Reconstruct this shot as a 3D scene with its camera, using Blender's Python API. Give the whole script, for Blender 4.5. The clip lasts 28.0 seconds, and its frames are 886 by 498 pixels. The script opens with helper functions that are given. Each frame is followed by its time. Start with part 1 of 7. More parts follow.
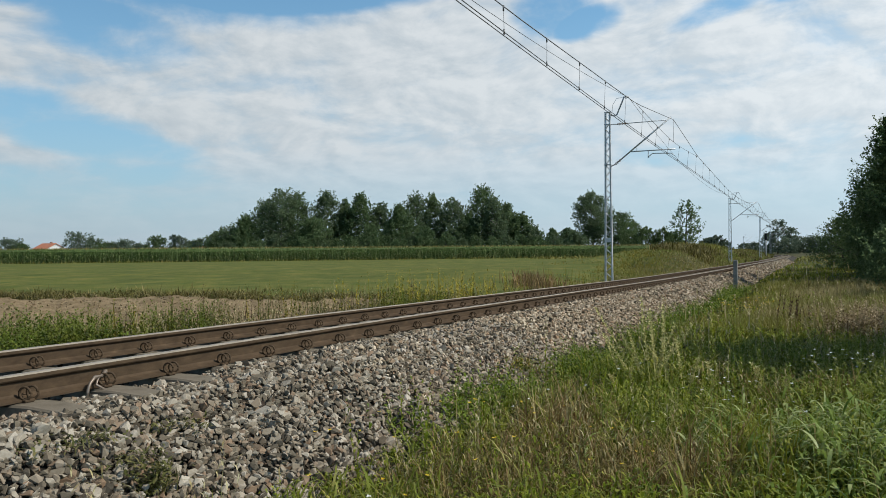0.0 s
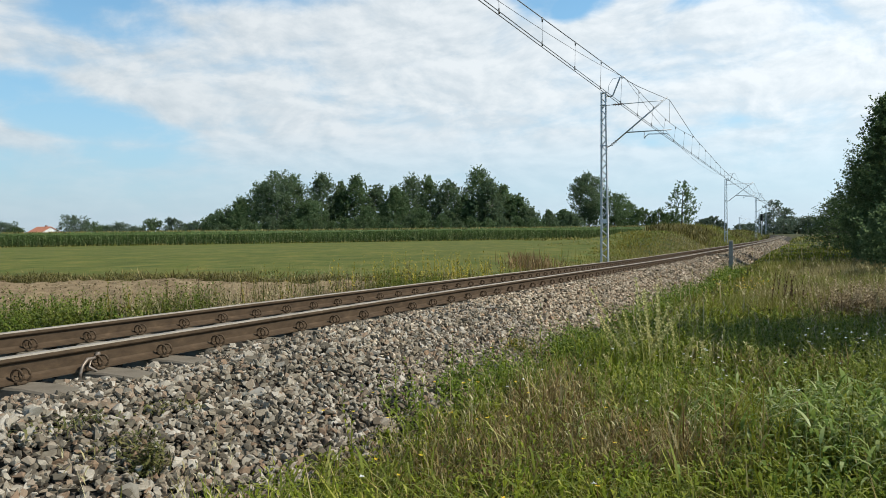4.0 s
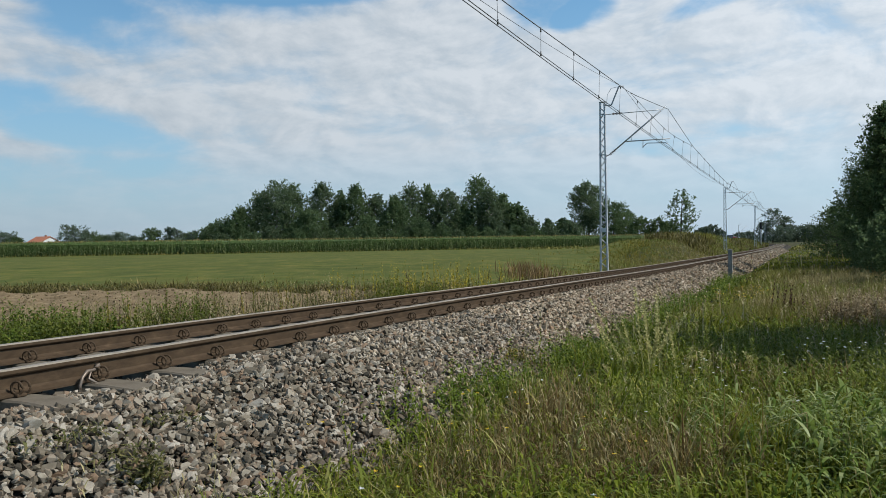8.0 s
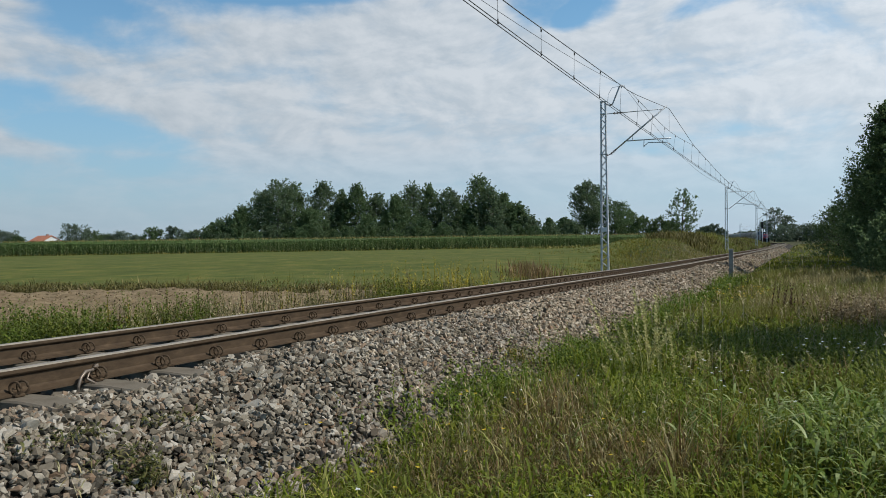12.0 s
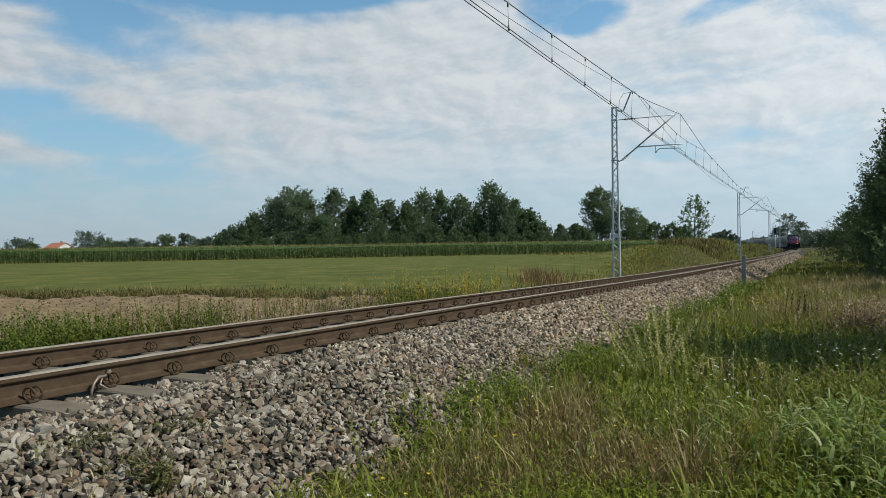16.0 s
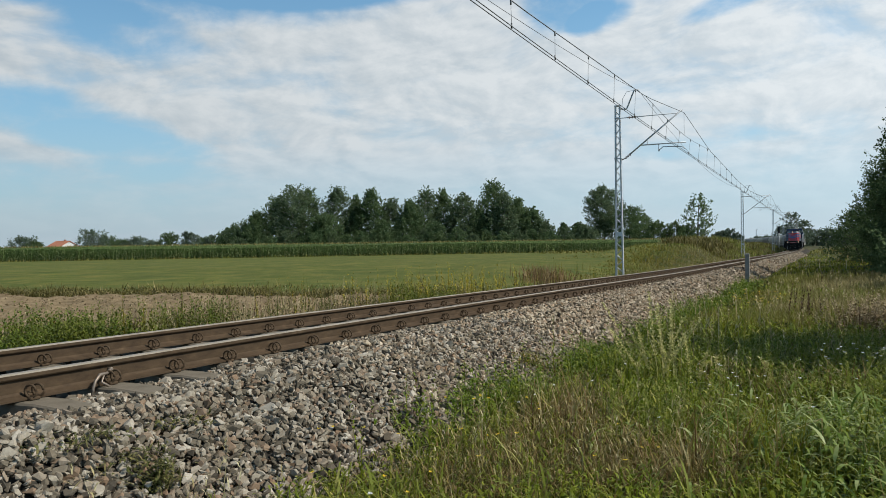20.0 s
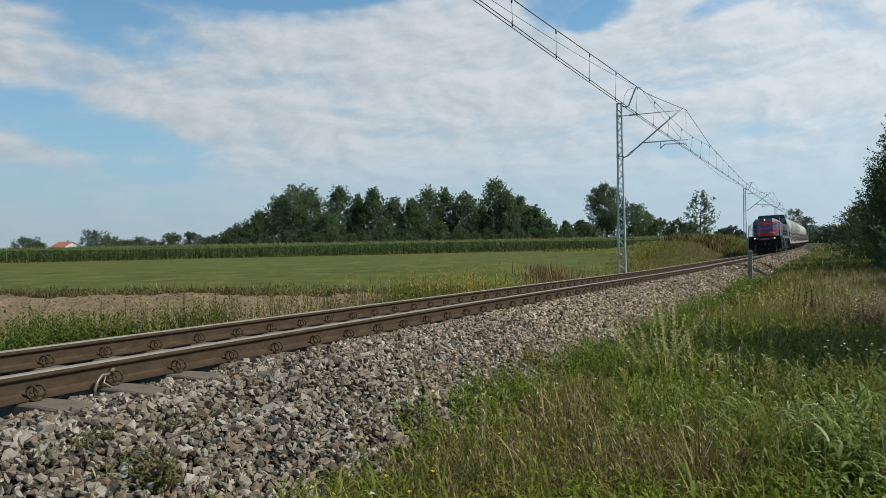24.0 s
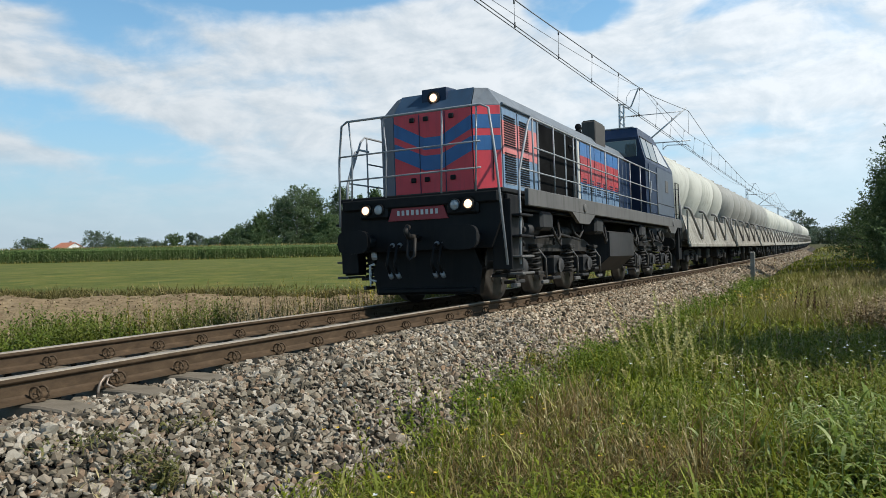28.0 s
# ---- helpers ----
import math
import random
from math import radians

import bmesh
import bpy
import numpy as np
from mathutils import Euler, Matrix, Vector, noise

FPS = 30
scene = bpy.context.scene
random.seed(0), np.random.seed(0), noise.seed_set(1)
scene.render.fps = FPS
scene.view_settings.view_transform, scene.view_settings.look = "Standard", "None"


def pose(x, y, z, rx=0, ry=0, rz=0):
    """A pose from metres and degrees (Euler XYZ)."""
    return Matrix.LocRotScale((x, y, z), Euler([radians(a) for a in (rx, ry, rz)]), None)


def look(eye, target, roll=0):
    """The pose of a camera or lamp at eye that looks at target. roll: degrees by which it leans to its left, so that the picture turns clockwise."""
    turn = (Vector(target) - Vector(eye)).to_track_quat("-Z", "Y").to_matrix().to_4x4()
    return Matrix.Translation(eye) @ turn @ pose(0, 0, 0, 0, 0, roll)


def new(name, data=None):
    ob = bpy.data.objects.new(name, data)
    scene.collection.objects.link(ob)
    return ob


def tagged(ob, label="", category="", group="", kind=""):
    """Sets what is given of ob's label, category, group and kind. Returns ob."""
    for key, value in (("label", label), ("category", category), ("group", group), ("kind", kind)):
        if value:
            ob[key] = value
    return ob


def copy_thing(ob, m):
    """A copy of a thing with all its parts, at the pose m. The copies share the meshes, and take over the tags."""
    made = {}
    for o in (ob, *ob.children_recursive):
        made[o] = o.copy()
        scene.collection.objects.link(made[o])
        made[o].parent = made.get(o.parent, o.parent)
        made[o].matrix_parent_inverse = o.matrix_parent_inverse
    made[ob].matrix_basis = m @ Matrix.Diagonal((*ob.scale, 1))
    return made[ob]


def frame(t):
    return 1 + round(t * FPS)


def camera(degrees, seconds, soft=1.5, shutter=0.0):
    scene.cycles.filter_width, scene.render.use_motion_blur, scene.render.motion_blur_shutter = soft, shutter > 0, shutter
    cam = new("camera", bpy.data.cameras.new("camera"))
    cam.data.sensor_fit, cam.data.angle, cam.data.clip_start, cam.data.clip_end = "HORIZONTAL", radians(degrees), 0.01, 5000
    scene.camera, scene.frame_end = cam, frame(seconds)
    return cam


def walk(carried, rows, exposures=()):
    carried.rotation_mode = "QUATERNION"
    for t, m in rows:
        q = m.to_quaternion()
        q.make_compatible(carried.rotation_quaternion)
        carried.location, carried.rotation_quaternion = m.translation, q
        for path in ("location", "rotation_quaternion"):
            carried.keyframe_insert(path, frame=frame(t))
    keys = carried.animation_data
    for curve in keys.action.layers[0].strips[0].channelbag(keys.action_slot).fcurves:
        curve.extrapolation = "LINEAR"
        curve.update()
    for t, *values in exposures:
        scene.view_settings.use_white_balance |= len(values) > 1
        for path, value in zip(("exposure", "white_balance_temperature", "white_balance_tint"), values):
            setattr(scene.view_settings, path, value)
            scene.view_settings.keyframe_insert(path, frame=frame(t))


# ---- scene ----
EYE = 1.6           # the camera's height over the grass
cam = camera(60.8, 28.0, soft=0.45)


def aim(turn, tilt, lean, x, y, z):
    """A camera pose: degrees to the right, downwards, and of lean; the sway in metres."""
    return pose(x, y, EYE + z, 90 - tilt, 0, -turn) @ pose(0, 0, 0, 0, 0, -lean)


walk(cam, [
    (0, aim(-0.312, -0.072, 0.474, -0.022, -0.009, -0.005)),
    (0.5, aim(-0.348, 0.059, 0.488, -0.015, 0.006, -0.008)),
    (1, aim(-0.203, 0.17, 0.489, -0.002, 0.022, -0.006)),
    (1.5, aim(0.082, 0.289, 0.44, 0, 0.003, -0.009)),
    (2, aim(0.077, 0.505, 0.443, 0, 0.006, -0.009)),
    (2.5, aim(0.024, 0.534, 0.463, 0, 0.006, -0.014)),
    (3, aim(0.028, 0.845, 0.476, -0.002, 0.014, -0.015)),
    (3.5, aim(-0.008, 1.118, 0.622, -0.001, 0.015, -0.015)),
    (5.5, aim(-0.081, 1.566, 0.734, -0.007, 0.008, -0.017)),
    (6, aim(-0.129, 1.608, 0.743, -0.001, 0.014, -0.014)),
    (6.5, aim(-0.148, 1.664, 0.801, 0, 0.008, -0.005)),
    (7, aim(-0.073, 1.036, 0.799, 0.002, 0.005, -0.001)),
    (7.5, aim(0.052, 0.695, 0.804, 0.003, 0.008, 0.002)),
    (8, aim(-0, 0.625, 0.808, 0, 0, 0)),
    (8.5, aim(0.024, 0.607, 0.788, -0.004, 0.001, -0.008)),
    (9, aim(0.045, 0.594, 0.763, 0.002, -0.003, -0.001)),
    (9.5, aim(0.001, 0.61, 0.769, 0.004, 0.014, -0.005)),
    (10, aim(-0.007, 0.651, 0.749, 0.003, 0.005, -0.003)),
    (10.5, aim(-0.003, 0.617, 0.765, 0, 0.004, -0.005)),
    (11, aim(-0.068, 0.666, 0.765, 0.001, -0.001, -0.005)),
    (11.5, aim(-0.049, 0.684, 0.796, 0.01, 0.004, -0.006)),
    (12, aim(-0.101, 0.683, 0.787, 0.024, -0.005, 0.009)),
    (12.5, aim(-0.306, 0.409, 0.839, 0.018, -0.009, 0.014)),
    (14.5, aim(-0.863, 0.163, 0.833, 0.025, 0.004, 0.004)),
    (15, aim(-0.934, 0.168, 0.852, 0.027, 0.004, 0.008)),
    (15.5, aim(-0.892, 0.13, 0.813, 0.029, 0.002, 0.006)),
    (16, aim(-0.935, 0.175, 0.863, 0.026, -0.005, 0.006)),
    (16.5, aim(-0.967, 0.201, 0.826, 0.026, 0.002, 0.004)),
    (17, aim(-1.025, 0.199, 0.896, 0.023, 0.022, 0.003)),
    (17.5, aim(-1.052, 0.213, 0.87, 0.028, 0.011, 0.002)),
    (18, aim(-1.073, 0.226, 0.85, 0.026, 0.009, 0.004)),
    (18.5, aim(-1.097, 0.227, 0.836, 0.03, -0.001, 0.004)),
    (19, aim(-1.097, 0.222, 0.832, 0.022, 0.006, -0.001)),
    (19.5, aim(-1.101, 0.224, 0.83, 0.029, 0.002, 0)),
    (20, aim(-1.16, 0.287, 0.826, 0.031, 0.012, -0.001)),
    (20.5, aim(-1.145, 0.27, 0.921, 0.017, 0.033, 0.008)),
    (21, aim(-1.183, 0.256, 1.093, 0.03, 0.034, 0.005)),
    (21.5, aim(-1.237, 0.302, 1.116, 0.028, 0.027, 0.004)),
    (23.5, aim(-1.34, 0.347, 1.113, 0.036, 0.034, 0.002)),
    (24, aim(-1.339, 0.378, 1.142, 0.037, 0.026, -0.001)),
    (24.5, aim(-1.39, 0.394, 1.107, 0.035, 0.022, 0.003)),
    (25, aim(-1.372, 0.403, 1.065, 0.035, 0.024, 0.005)),
    (25.5, aim(-1.389, 0.422, 1.102, 0.035, 0.017, 0.007)),
    (26, aim(-1.402, 0.377, 1.13, 0.039, 0.019, 0.002)),
    (26.5, aim(-1.409, 0.303, 1.127, 0.033, 0.018, 0.002)),
    (27, aim(-1.431, 0.31, 1.121, 0.032, 0.02, 0.002)),
    (27.5, aim(-1.481, 0.29, 1.169, 0.041, 0.014, 0.005)),
    (28, aim(-1.495, 0.303, 1.113, 0.033, 0.024, 0.002)),
], exposures=[(0, 0.12, 6450, 8), (2, 0.20, 6400, 9), (3, 0.38, 6450, 8), (5.5, 0.38, 6450, 8), (6.5, 0.36, 6450, 8), (7, 0.09, 6300, 8), (8, 0.04, 6250, 9), (9, 0.0, 6250, 9), (12, -0.02, 6250, 9), (14.5, 0.0, 6350, 8), (17, 0.07, 6500, 8), (21, 0.13, 6500, 8), (24, -0.01, 6350, 8), (27, -0.07, 6250, 8), (27.5, -0.04, 6250, 8), (28, 0.36, 6400, 9)])

# ---- sky and sun ----
SUN_AZ, SUN_EL = 106.0, 44.0


def sky_world():
    w = bpy.data.worlds.new("sky")
    scene.world = w
    w.use_nodes = True
    nt = w.node_tree
    nt.nodes.clear()
    N, L = nt.nodes.new, nt.links.new

    def val(op, a, b=None, clamp=False):
        n = N("ShaderNodeMath")
        n.operation, n.use_clamp = op, clamp
        for i, v in enumerate((a, b)):
            if v is None:
                continue
            if isinstance(v, (int, float)):
                n.inputs[i].default_value = v
            else:
                L(v, n.inputs[i])
        return n.outputs[0]
    tc = N("ShaderNodeTexCoord").outputs["Generated"]
    sep = N("ShaderNodeSeparateXYZ")
    L(tc, sep.inputs[0])
    sky = N("ShaderNodeTexSky")
    sky.sky_type, sky.sun_disc = "NISHITA", False
    sky.sun_elevation, sky.sun_rotation = radians(SUN_EL), radians(SUN_AZ)
    sky.air_density, sky.dust_density, sky.ozone_density = 1.0, 0.6, 1.5
    # a flat cloud layer: the direction meets a plane overhead
    up = val("ADD", val("MAXIMUM", sep.outputs[2], 0.0), 0.26)
    comb = N("ShaderNodeCombineXYZ")
    L(val("DIVIDE", sep.outputs[0], up), comb.inputs[0])
    L(val("DIVIDE", sep.outputs[1], up), comb.inputs[1])

    def lumps(scale, detail, rough, at, distort=0.0):
        n = N("ShaderNodeTexNoise")
        n.inputs["Scale"].default_value, n.inputs["Detail"].default_value = scale, detail
        n.inputs["Roughness"].default_value, n.inputs["Distortion"].default_value = rough, distort
        m = N("ShaderNodeMapping")
        m.inputs["Location"].default_value = at
        m.inputs["Rotation"].default_value = (0, 0, radians(14))
        m.inputs["Scale"].default_value = (0.8, 1.1, 1)
        L(comb.outputs[0], m.inputs[0])
        L(m.outputs[0], n.inputs["Vector"])
        return n.outputs[0]
    # bearing and steepness of the direction, for the shapes of the cloud sheet
    az = val("ARCTAN2", sep.outputs[0], sep.outputs[1])
    steep = val("DIVIDE", sep.outputs[2], val("SQRT", val("ADD", val("MULTIPLY", sep.outputs[0], sep.outputs[0]), val("MULTIPLY", sep.outputs[1], sep.outputs[1]))))
    flat = N("ShaderNodeCombineXYZ")
    L(az, flat.inputs[0])
    L(val("MULTIPLY", val("POWER", val("MAXIMUM", steep, 0.0), 0.8), 1.7), flat.inputs[1])

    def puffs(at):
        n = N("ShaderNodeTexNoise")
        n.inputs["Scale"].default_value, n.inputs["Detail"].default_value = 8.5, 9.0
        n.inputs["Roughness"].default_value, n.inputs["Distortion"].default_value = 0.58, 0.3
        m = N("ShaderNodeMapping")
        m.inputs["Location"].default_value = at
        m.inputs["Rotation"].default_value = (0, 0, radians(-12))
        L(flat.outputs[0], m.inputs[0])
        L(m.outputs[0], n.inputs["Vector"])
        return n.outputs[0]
    big = lumps(1.5, 2.0, 0.5, (3.1, 1.7, 0.4))
    small = lumps(4.6, 9.0, 0.60, (3.1, 1.7, 0.4), 0.25)
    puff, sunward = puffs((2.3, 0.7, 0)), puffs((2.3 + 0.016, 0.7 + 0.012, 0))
    cover = val("ADD", val("ADD", val("MULTIPLY", big, 0.36), val("MULTIPLY", small, 0.40)), CLOUD)
    cover = val("ADD", cover, val("MULTIPLY", puff, 0.62))
    for (a, e, wide, tall, tilt, deep) in SKY_GAPS:
        c, s = math.cos(radians(tilt)), math.sin(radians(tilt))
        du, dv = val("SUBTRACT", az, a), val("SUBTRACT", steep, e)
        p = val("MULTIPLY", val("ADD", val("MULTIPLY", du, c), val("MULTIPLY", dv, s)), 1 / wide)
        q = val("MULTIPLY", val("SUBTRACT", val("MULTIPLY", dv, c), val("MULTIPLY", du, s)), 1 / tall)
        far = val("ADD", val("MULTIPLY", p, p), val("MULTIPLY", q, q))
        hole = val("SUBTRACT", 1.25, far, True)
        cover = val("SUBTRACT", cover, val("MULTIPLY", hole, deep))
    ramp = N("ShaderNodeValToRGB")
    ramp.color_ramp.elements[0].position, ramp.color_ramp.elements[1].position = 0.28, 0.69
    ramp.color_ramp.interpolation = "EASE"
    L(cover, ramp.inputs[0])
    # cloud tone: greyer thick parts; sunlit crowns painted in from sunward-offset noise
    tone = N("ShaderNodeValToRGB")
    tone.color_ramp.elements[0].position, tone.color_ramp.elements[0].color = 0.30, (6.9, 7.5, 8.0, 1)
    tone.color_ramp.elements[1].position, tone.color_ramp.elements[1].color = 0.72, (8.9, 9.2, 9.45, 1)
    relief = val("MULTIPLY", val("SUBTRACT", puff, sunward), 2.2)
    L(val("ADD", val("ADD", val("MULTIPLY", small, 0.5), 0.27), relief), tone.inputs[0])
    mix = N("ShaderNodeMixRGB")
    # the sheet thins out towards the zenith
    thin = val("SUBTRACT", 1.0, val("MULTIPLY", val("SUBTRACT", sep.outputs[2], 0.38), 3.6, True), True)
    # and breaks up to the south
    south = val("ADD", val("MULTIPLY", sep.outputs[1], 1.2), 0.5, True)
    # low down only pale haze shows
    clouded = val("ADD", val("MULTIPLY", val("SUBTRACT", steep, 0.05), 8.0, True), 0.35, True)
    L(val("MULTIPLY", val("MULTIPLY", val("MULTIPLY", val("MULTIPLY", ramp.outputs[0], 0.93), thin), south), clouded), mix.inputs[0])
    clear = N("ShaderNodeMixRGB")
    clear.blend_type = "MULTIPLY"
    clear.inputs[0].default_value = 1.0
    L(sky.outputs[0], clear.inputs[1])
    deep = N("ShaderNodeMixRGB")
    L(val("MULTIPLY", val("SUBTRACT", sep.outputs[2], 0.36), 4.0, True), deep.inputs[0])
    deep.inputs[1].default_value, deep.inputs[2].default_value = (1.0, 1.60, 1.75, 1), (0.55, 0.68, 0.72, 1)
    L(deep.outputs[0], clear.inputs[2])
    veil = N("ShaderNodeMixRGB")
    L(val("MULTIPLY", val("SUBTRACT", 1.0, val("MULTIPLY", sep.outputs[2], 2.4), True), 0.72), veil.inputs[0])
    veil.inputs[2].default_value = (4.9, 6.95, 8.8, 1)
    L(clear.outputs[0], veil.inputs[1])
    L(veil.outputs[0], mix.inputs[1])
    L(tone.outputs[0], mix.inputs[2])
    # haze towards the horizon
    haze = val("POWER", val("SUBTRACT", 1.0, val("DIVIDE", val("MAXIMUM", sep.outputs[2], 0.0), 0.2), True), 1.6)
    low = N("ShaderNodeMixRGB")
    L(val("MULTIPLY", haze, 0.72), low.inputs[0])
    L(mix.outputs[0], low.inputs[1])
    low.inputs[2].default_value = (5.75, 6.8, 7.9, 1)
    # brighter towards the sun
    glow = N("ShaderNodeVectorMath")
    glow.operation = "DOT_PRODUCT"
    L(tc, glow.inputs[0])
    glow.inputs[1].default_value = (math.sin(radians(SUN_AZ)), math.cos(radians(SUN_AZ)), 0)
    bg = N("ShaderNodeBackground")
    L(val("MULTIPLY", val("ADD", val("MULTIPLY", glow.outputs["Value"], 0.30), 1.16), SKY_STRENGTH), bg.inputs[1])
    L(low.outputs[0], bg.inputs[0])
    out = N("ShaderNodeOutputWorld")
    L(bg.outputs[0], out.inputs[0])


# bearing, steepness, half width, half height (radians), tilt (degrees), depth of each gap
SKY_GAPS = [(-0.358, 0.350, 0.322, 0.071, 0, 0.40), (-0.414, 0.264, 0.090, 0.037, -8, 0.27), (-0.575, 0.309, 0.127, 0.037, 6, 0.22), (-0.530, 0.165, 0.190, 0.036, -11, 0.34), (-0.400, 0.118, 0.120, 0.030, -8, 0.24), (0.144, 0.313, 0.060, 0.046, 0, 0.38), (0.189, 0.292, 0.045, 0.022, 20, 0.3), (0.340, 0.294, 0.060, 0.016, 14, 0.22), (0.458, 0.314, 0.060, 0.012, 14, 0.2), (0.443, 0.137, 0.112, 0.018, 0, 0.06), (0.278, 0.118, 0.075, 0.015, 0, 0.12), (-0.463, 0.075, 0.254, 0.034, 0, 0.22), (-0.141, 0.358, 0.225, 0.045, 5, 0.4)]
CLOUD = -0.03
SKY_STRENGTH = 0.07
sky_world()
sun = new("sun", bpy.data.lights.new("sun", "SUN"))
sun.data.energy, sun.data.angle, sun.data.color = 3.8, radians(0.6), (1.0, 0.955, 0.87)
sun.matrix_world = look(Vector((math.sin(radians(SUN_AZ)) * math.cos(radians(SUN_EL)), math.cos(radians(SUN_AZ)) * math.cos(radians(SUN_EL)), math.sin(radians(SUN_EL)))) * 200, (0, 0, 0))

# ---- materials ----


class Nodes:
    """A small builder for node materials."""

    def __init__(self, name, rough=0.7, metal=0.0, spec=0.5):
        self.m = bpy.data.materials.new(name)
        self.m.use_nodes = True
        self.t = self.m.node_tree
        self.b = self.t.nodes["Principled BSDF"]
        self.b.inputs["Roughness"].default_value = rough
        self.b.inputs["Metallic"].default_value = metal
        self.b.inputs["Specular IOR Level"].default_value = spec
        self.pos = self.t.nodes.new("ShaderNodeTexCoord").outputs["Object"]

    def n(self, kind):
        return self.t.nodes.new(kind)

    def link(self, a, b):
        self.t.links.new(a, b)

    def noise(self, scale, detail=4.0, rough=0.55, stretch=None, vec=None, distort=0.0):
        x = self.n("ShaderNodeTexNoise")
        x.inputs["Scale"].default_value, x.inputs["Detail"].default_value, x.inputs["Roughness"].default_value = scale, detail, rough
        x.inputs["Distortion"].default_value = distort
        v = vec or self.pos
        if stretch:
            mp = self.n("ShaderNodeMapping")
            mp.inputs["Scale"].default_value = stretch
            self.link(v, mp.inputs[0])
            v = mp.outputs[0]
        self.link(v, x.inputs["Vector"])
        return x.outputs[0]

    def ramp(self, fac, stops):
        r = self.n("ShaderNodeValToRGB")
        e = r.color_ramp.elements
        while len(e) < len(stops):
            e.new(0.5)
        for i, (p, c) in enumerate(stops):
            e[i].position = p
            e[i].color = (*c, 1) if len(c) == 3 else c
        self.link(fac, r.inputs[0])
        return r.outputs[0]

    def mix(self, fac, a, b, how="MIX"):
        x = self.n("ShaderNodeMixRGB")
        x.blend_type = how
        for i, v in enumerate((fac, a, b)):
            if isinstance(v, (int, float)):
                x.inputs[i].default_value = v
            elif isinstance(v, tuple):
                x.inputs[i].default_value = (*v, 1)
            else:
                self.link(v, x.inputs[i])
        return x.outputs[0]

    def math(self, op, a, b=0.0, clamp=False):
        x = self.n("ShaderNodeMath")
        x.operation, x.use_clamp = op, clamp
        for i, v in enumerate((a, b)):
            if isinstance(v, (int, float)):
                x.inputs[i].default_value = v
            else:
                self.link(v, x.inputs[i])
        return x.outputs[0]

    def color(self, c):
        if isinstance(c, tuple):
            self.b.inputs["Base Color"].default_value = (*c, 1)
        else:
            self.link(c, self.b.inputs["Base Color"])
        return self

    def rough(self, v):
        self.link(v, self.b.inputs["Roughness"])
        return self

    def bump(self, h, strength=0.4, dist=0.02):
        x = self.n("ShaderNodeBump")
        x.inputs["Strength"].default_value, x.inputs["Distance"].default_value = strength, dist
        self.link(h, x.inputs["Height"])
        self.link(x.outputs[0], self.b.inputs["Normal"])
        return self

    def island(self):
        return self.n("ShaderNodeNewGeometry").outputs["Random Per Island"]

    def each(self):
        return self.n("ShaderNodeObjectInfo").outputs["Random"]

    def world_pos(self):
        return self.n("ShaderNodeNewGeometry").outputs["Position"]


def painted(name, c, rough=0.45, grime=(0.04, 0.035, 0.03), dirt=0.35, metal=0.0, scale=1.0, spec=0.5, cover=0.5):
    """Weathered paint: faded patches, streaks of grime running down, fine relief."""
    k = Nodes(name, rough, metal, spec)
    fade = k.noise(1.3 * scale, 5)
    base = k.mix(k.ramp(fade, [(0.3, (0, 0, 0)), (0.75, (1, 1, 1))]), tuple(x * 0.82 for x in c), tuple(min(1, x * 1.12 + 0.012) for x in c))
    streak = k.noise(9 * scale, 6, 0.65, (1, 1, 0.12))
    base = k.mix(k.math("MULTIPLY", k.ramp(streak, [(cover, (0, 0, 0)), (cover + 0.2, (1, 1, 1))]), dirt), base, grime)
    k.color(base)
    k.rough(k.math("ADD", k.math("MULTIPLY", fade, 0.35), rough - 0.15))
    k.bump(k.noise(45 * scale, 3), 0.08, 0.004)
    return k.m


def foliage(name, stops, patch=None, patch_scale=0.5, trans=0.27, rough=0.5):
    """Leaves or blades: each piece a tone of its own, with patches over the plot."""
    k = Nodes(name, rough, 0, 0.12)
    c = k.ramp(k.island(), stops)
    if patch:
        c = k.mix(k.math("MULTIPLY", k.ramp(k.noise(patch_scale, 3), [(0.42, (0, 0, 0)), (0.62, (1, 1, 1))]), 0.75), c, patch, "MIX")
    k.color(c)
    tr = k.n("ShaderNodeBsdfTranslucent")
    if isinstance(c, tuple):
        tr.inputs[0].default_value = (*c, 1)
    else:
        k.link(c, tr.inputs[0])
    mx = k.n("ShaderNodeMixShader")
    mx.inputs[0].default_value = trans
    k.link(k.b.outputs[0], mx.inputs[1])
    k.link(tr.outputs[0], mx.inputs[2])
    k.link(mx.outputs[0], k.t.nodes["Material Output"].inputs[0])
    return k.m


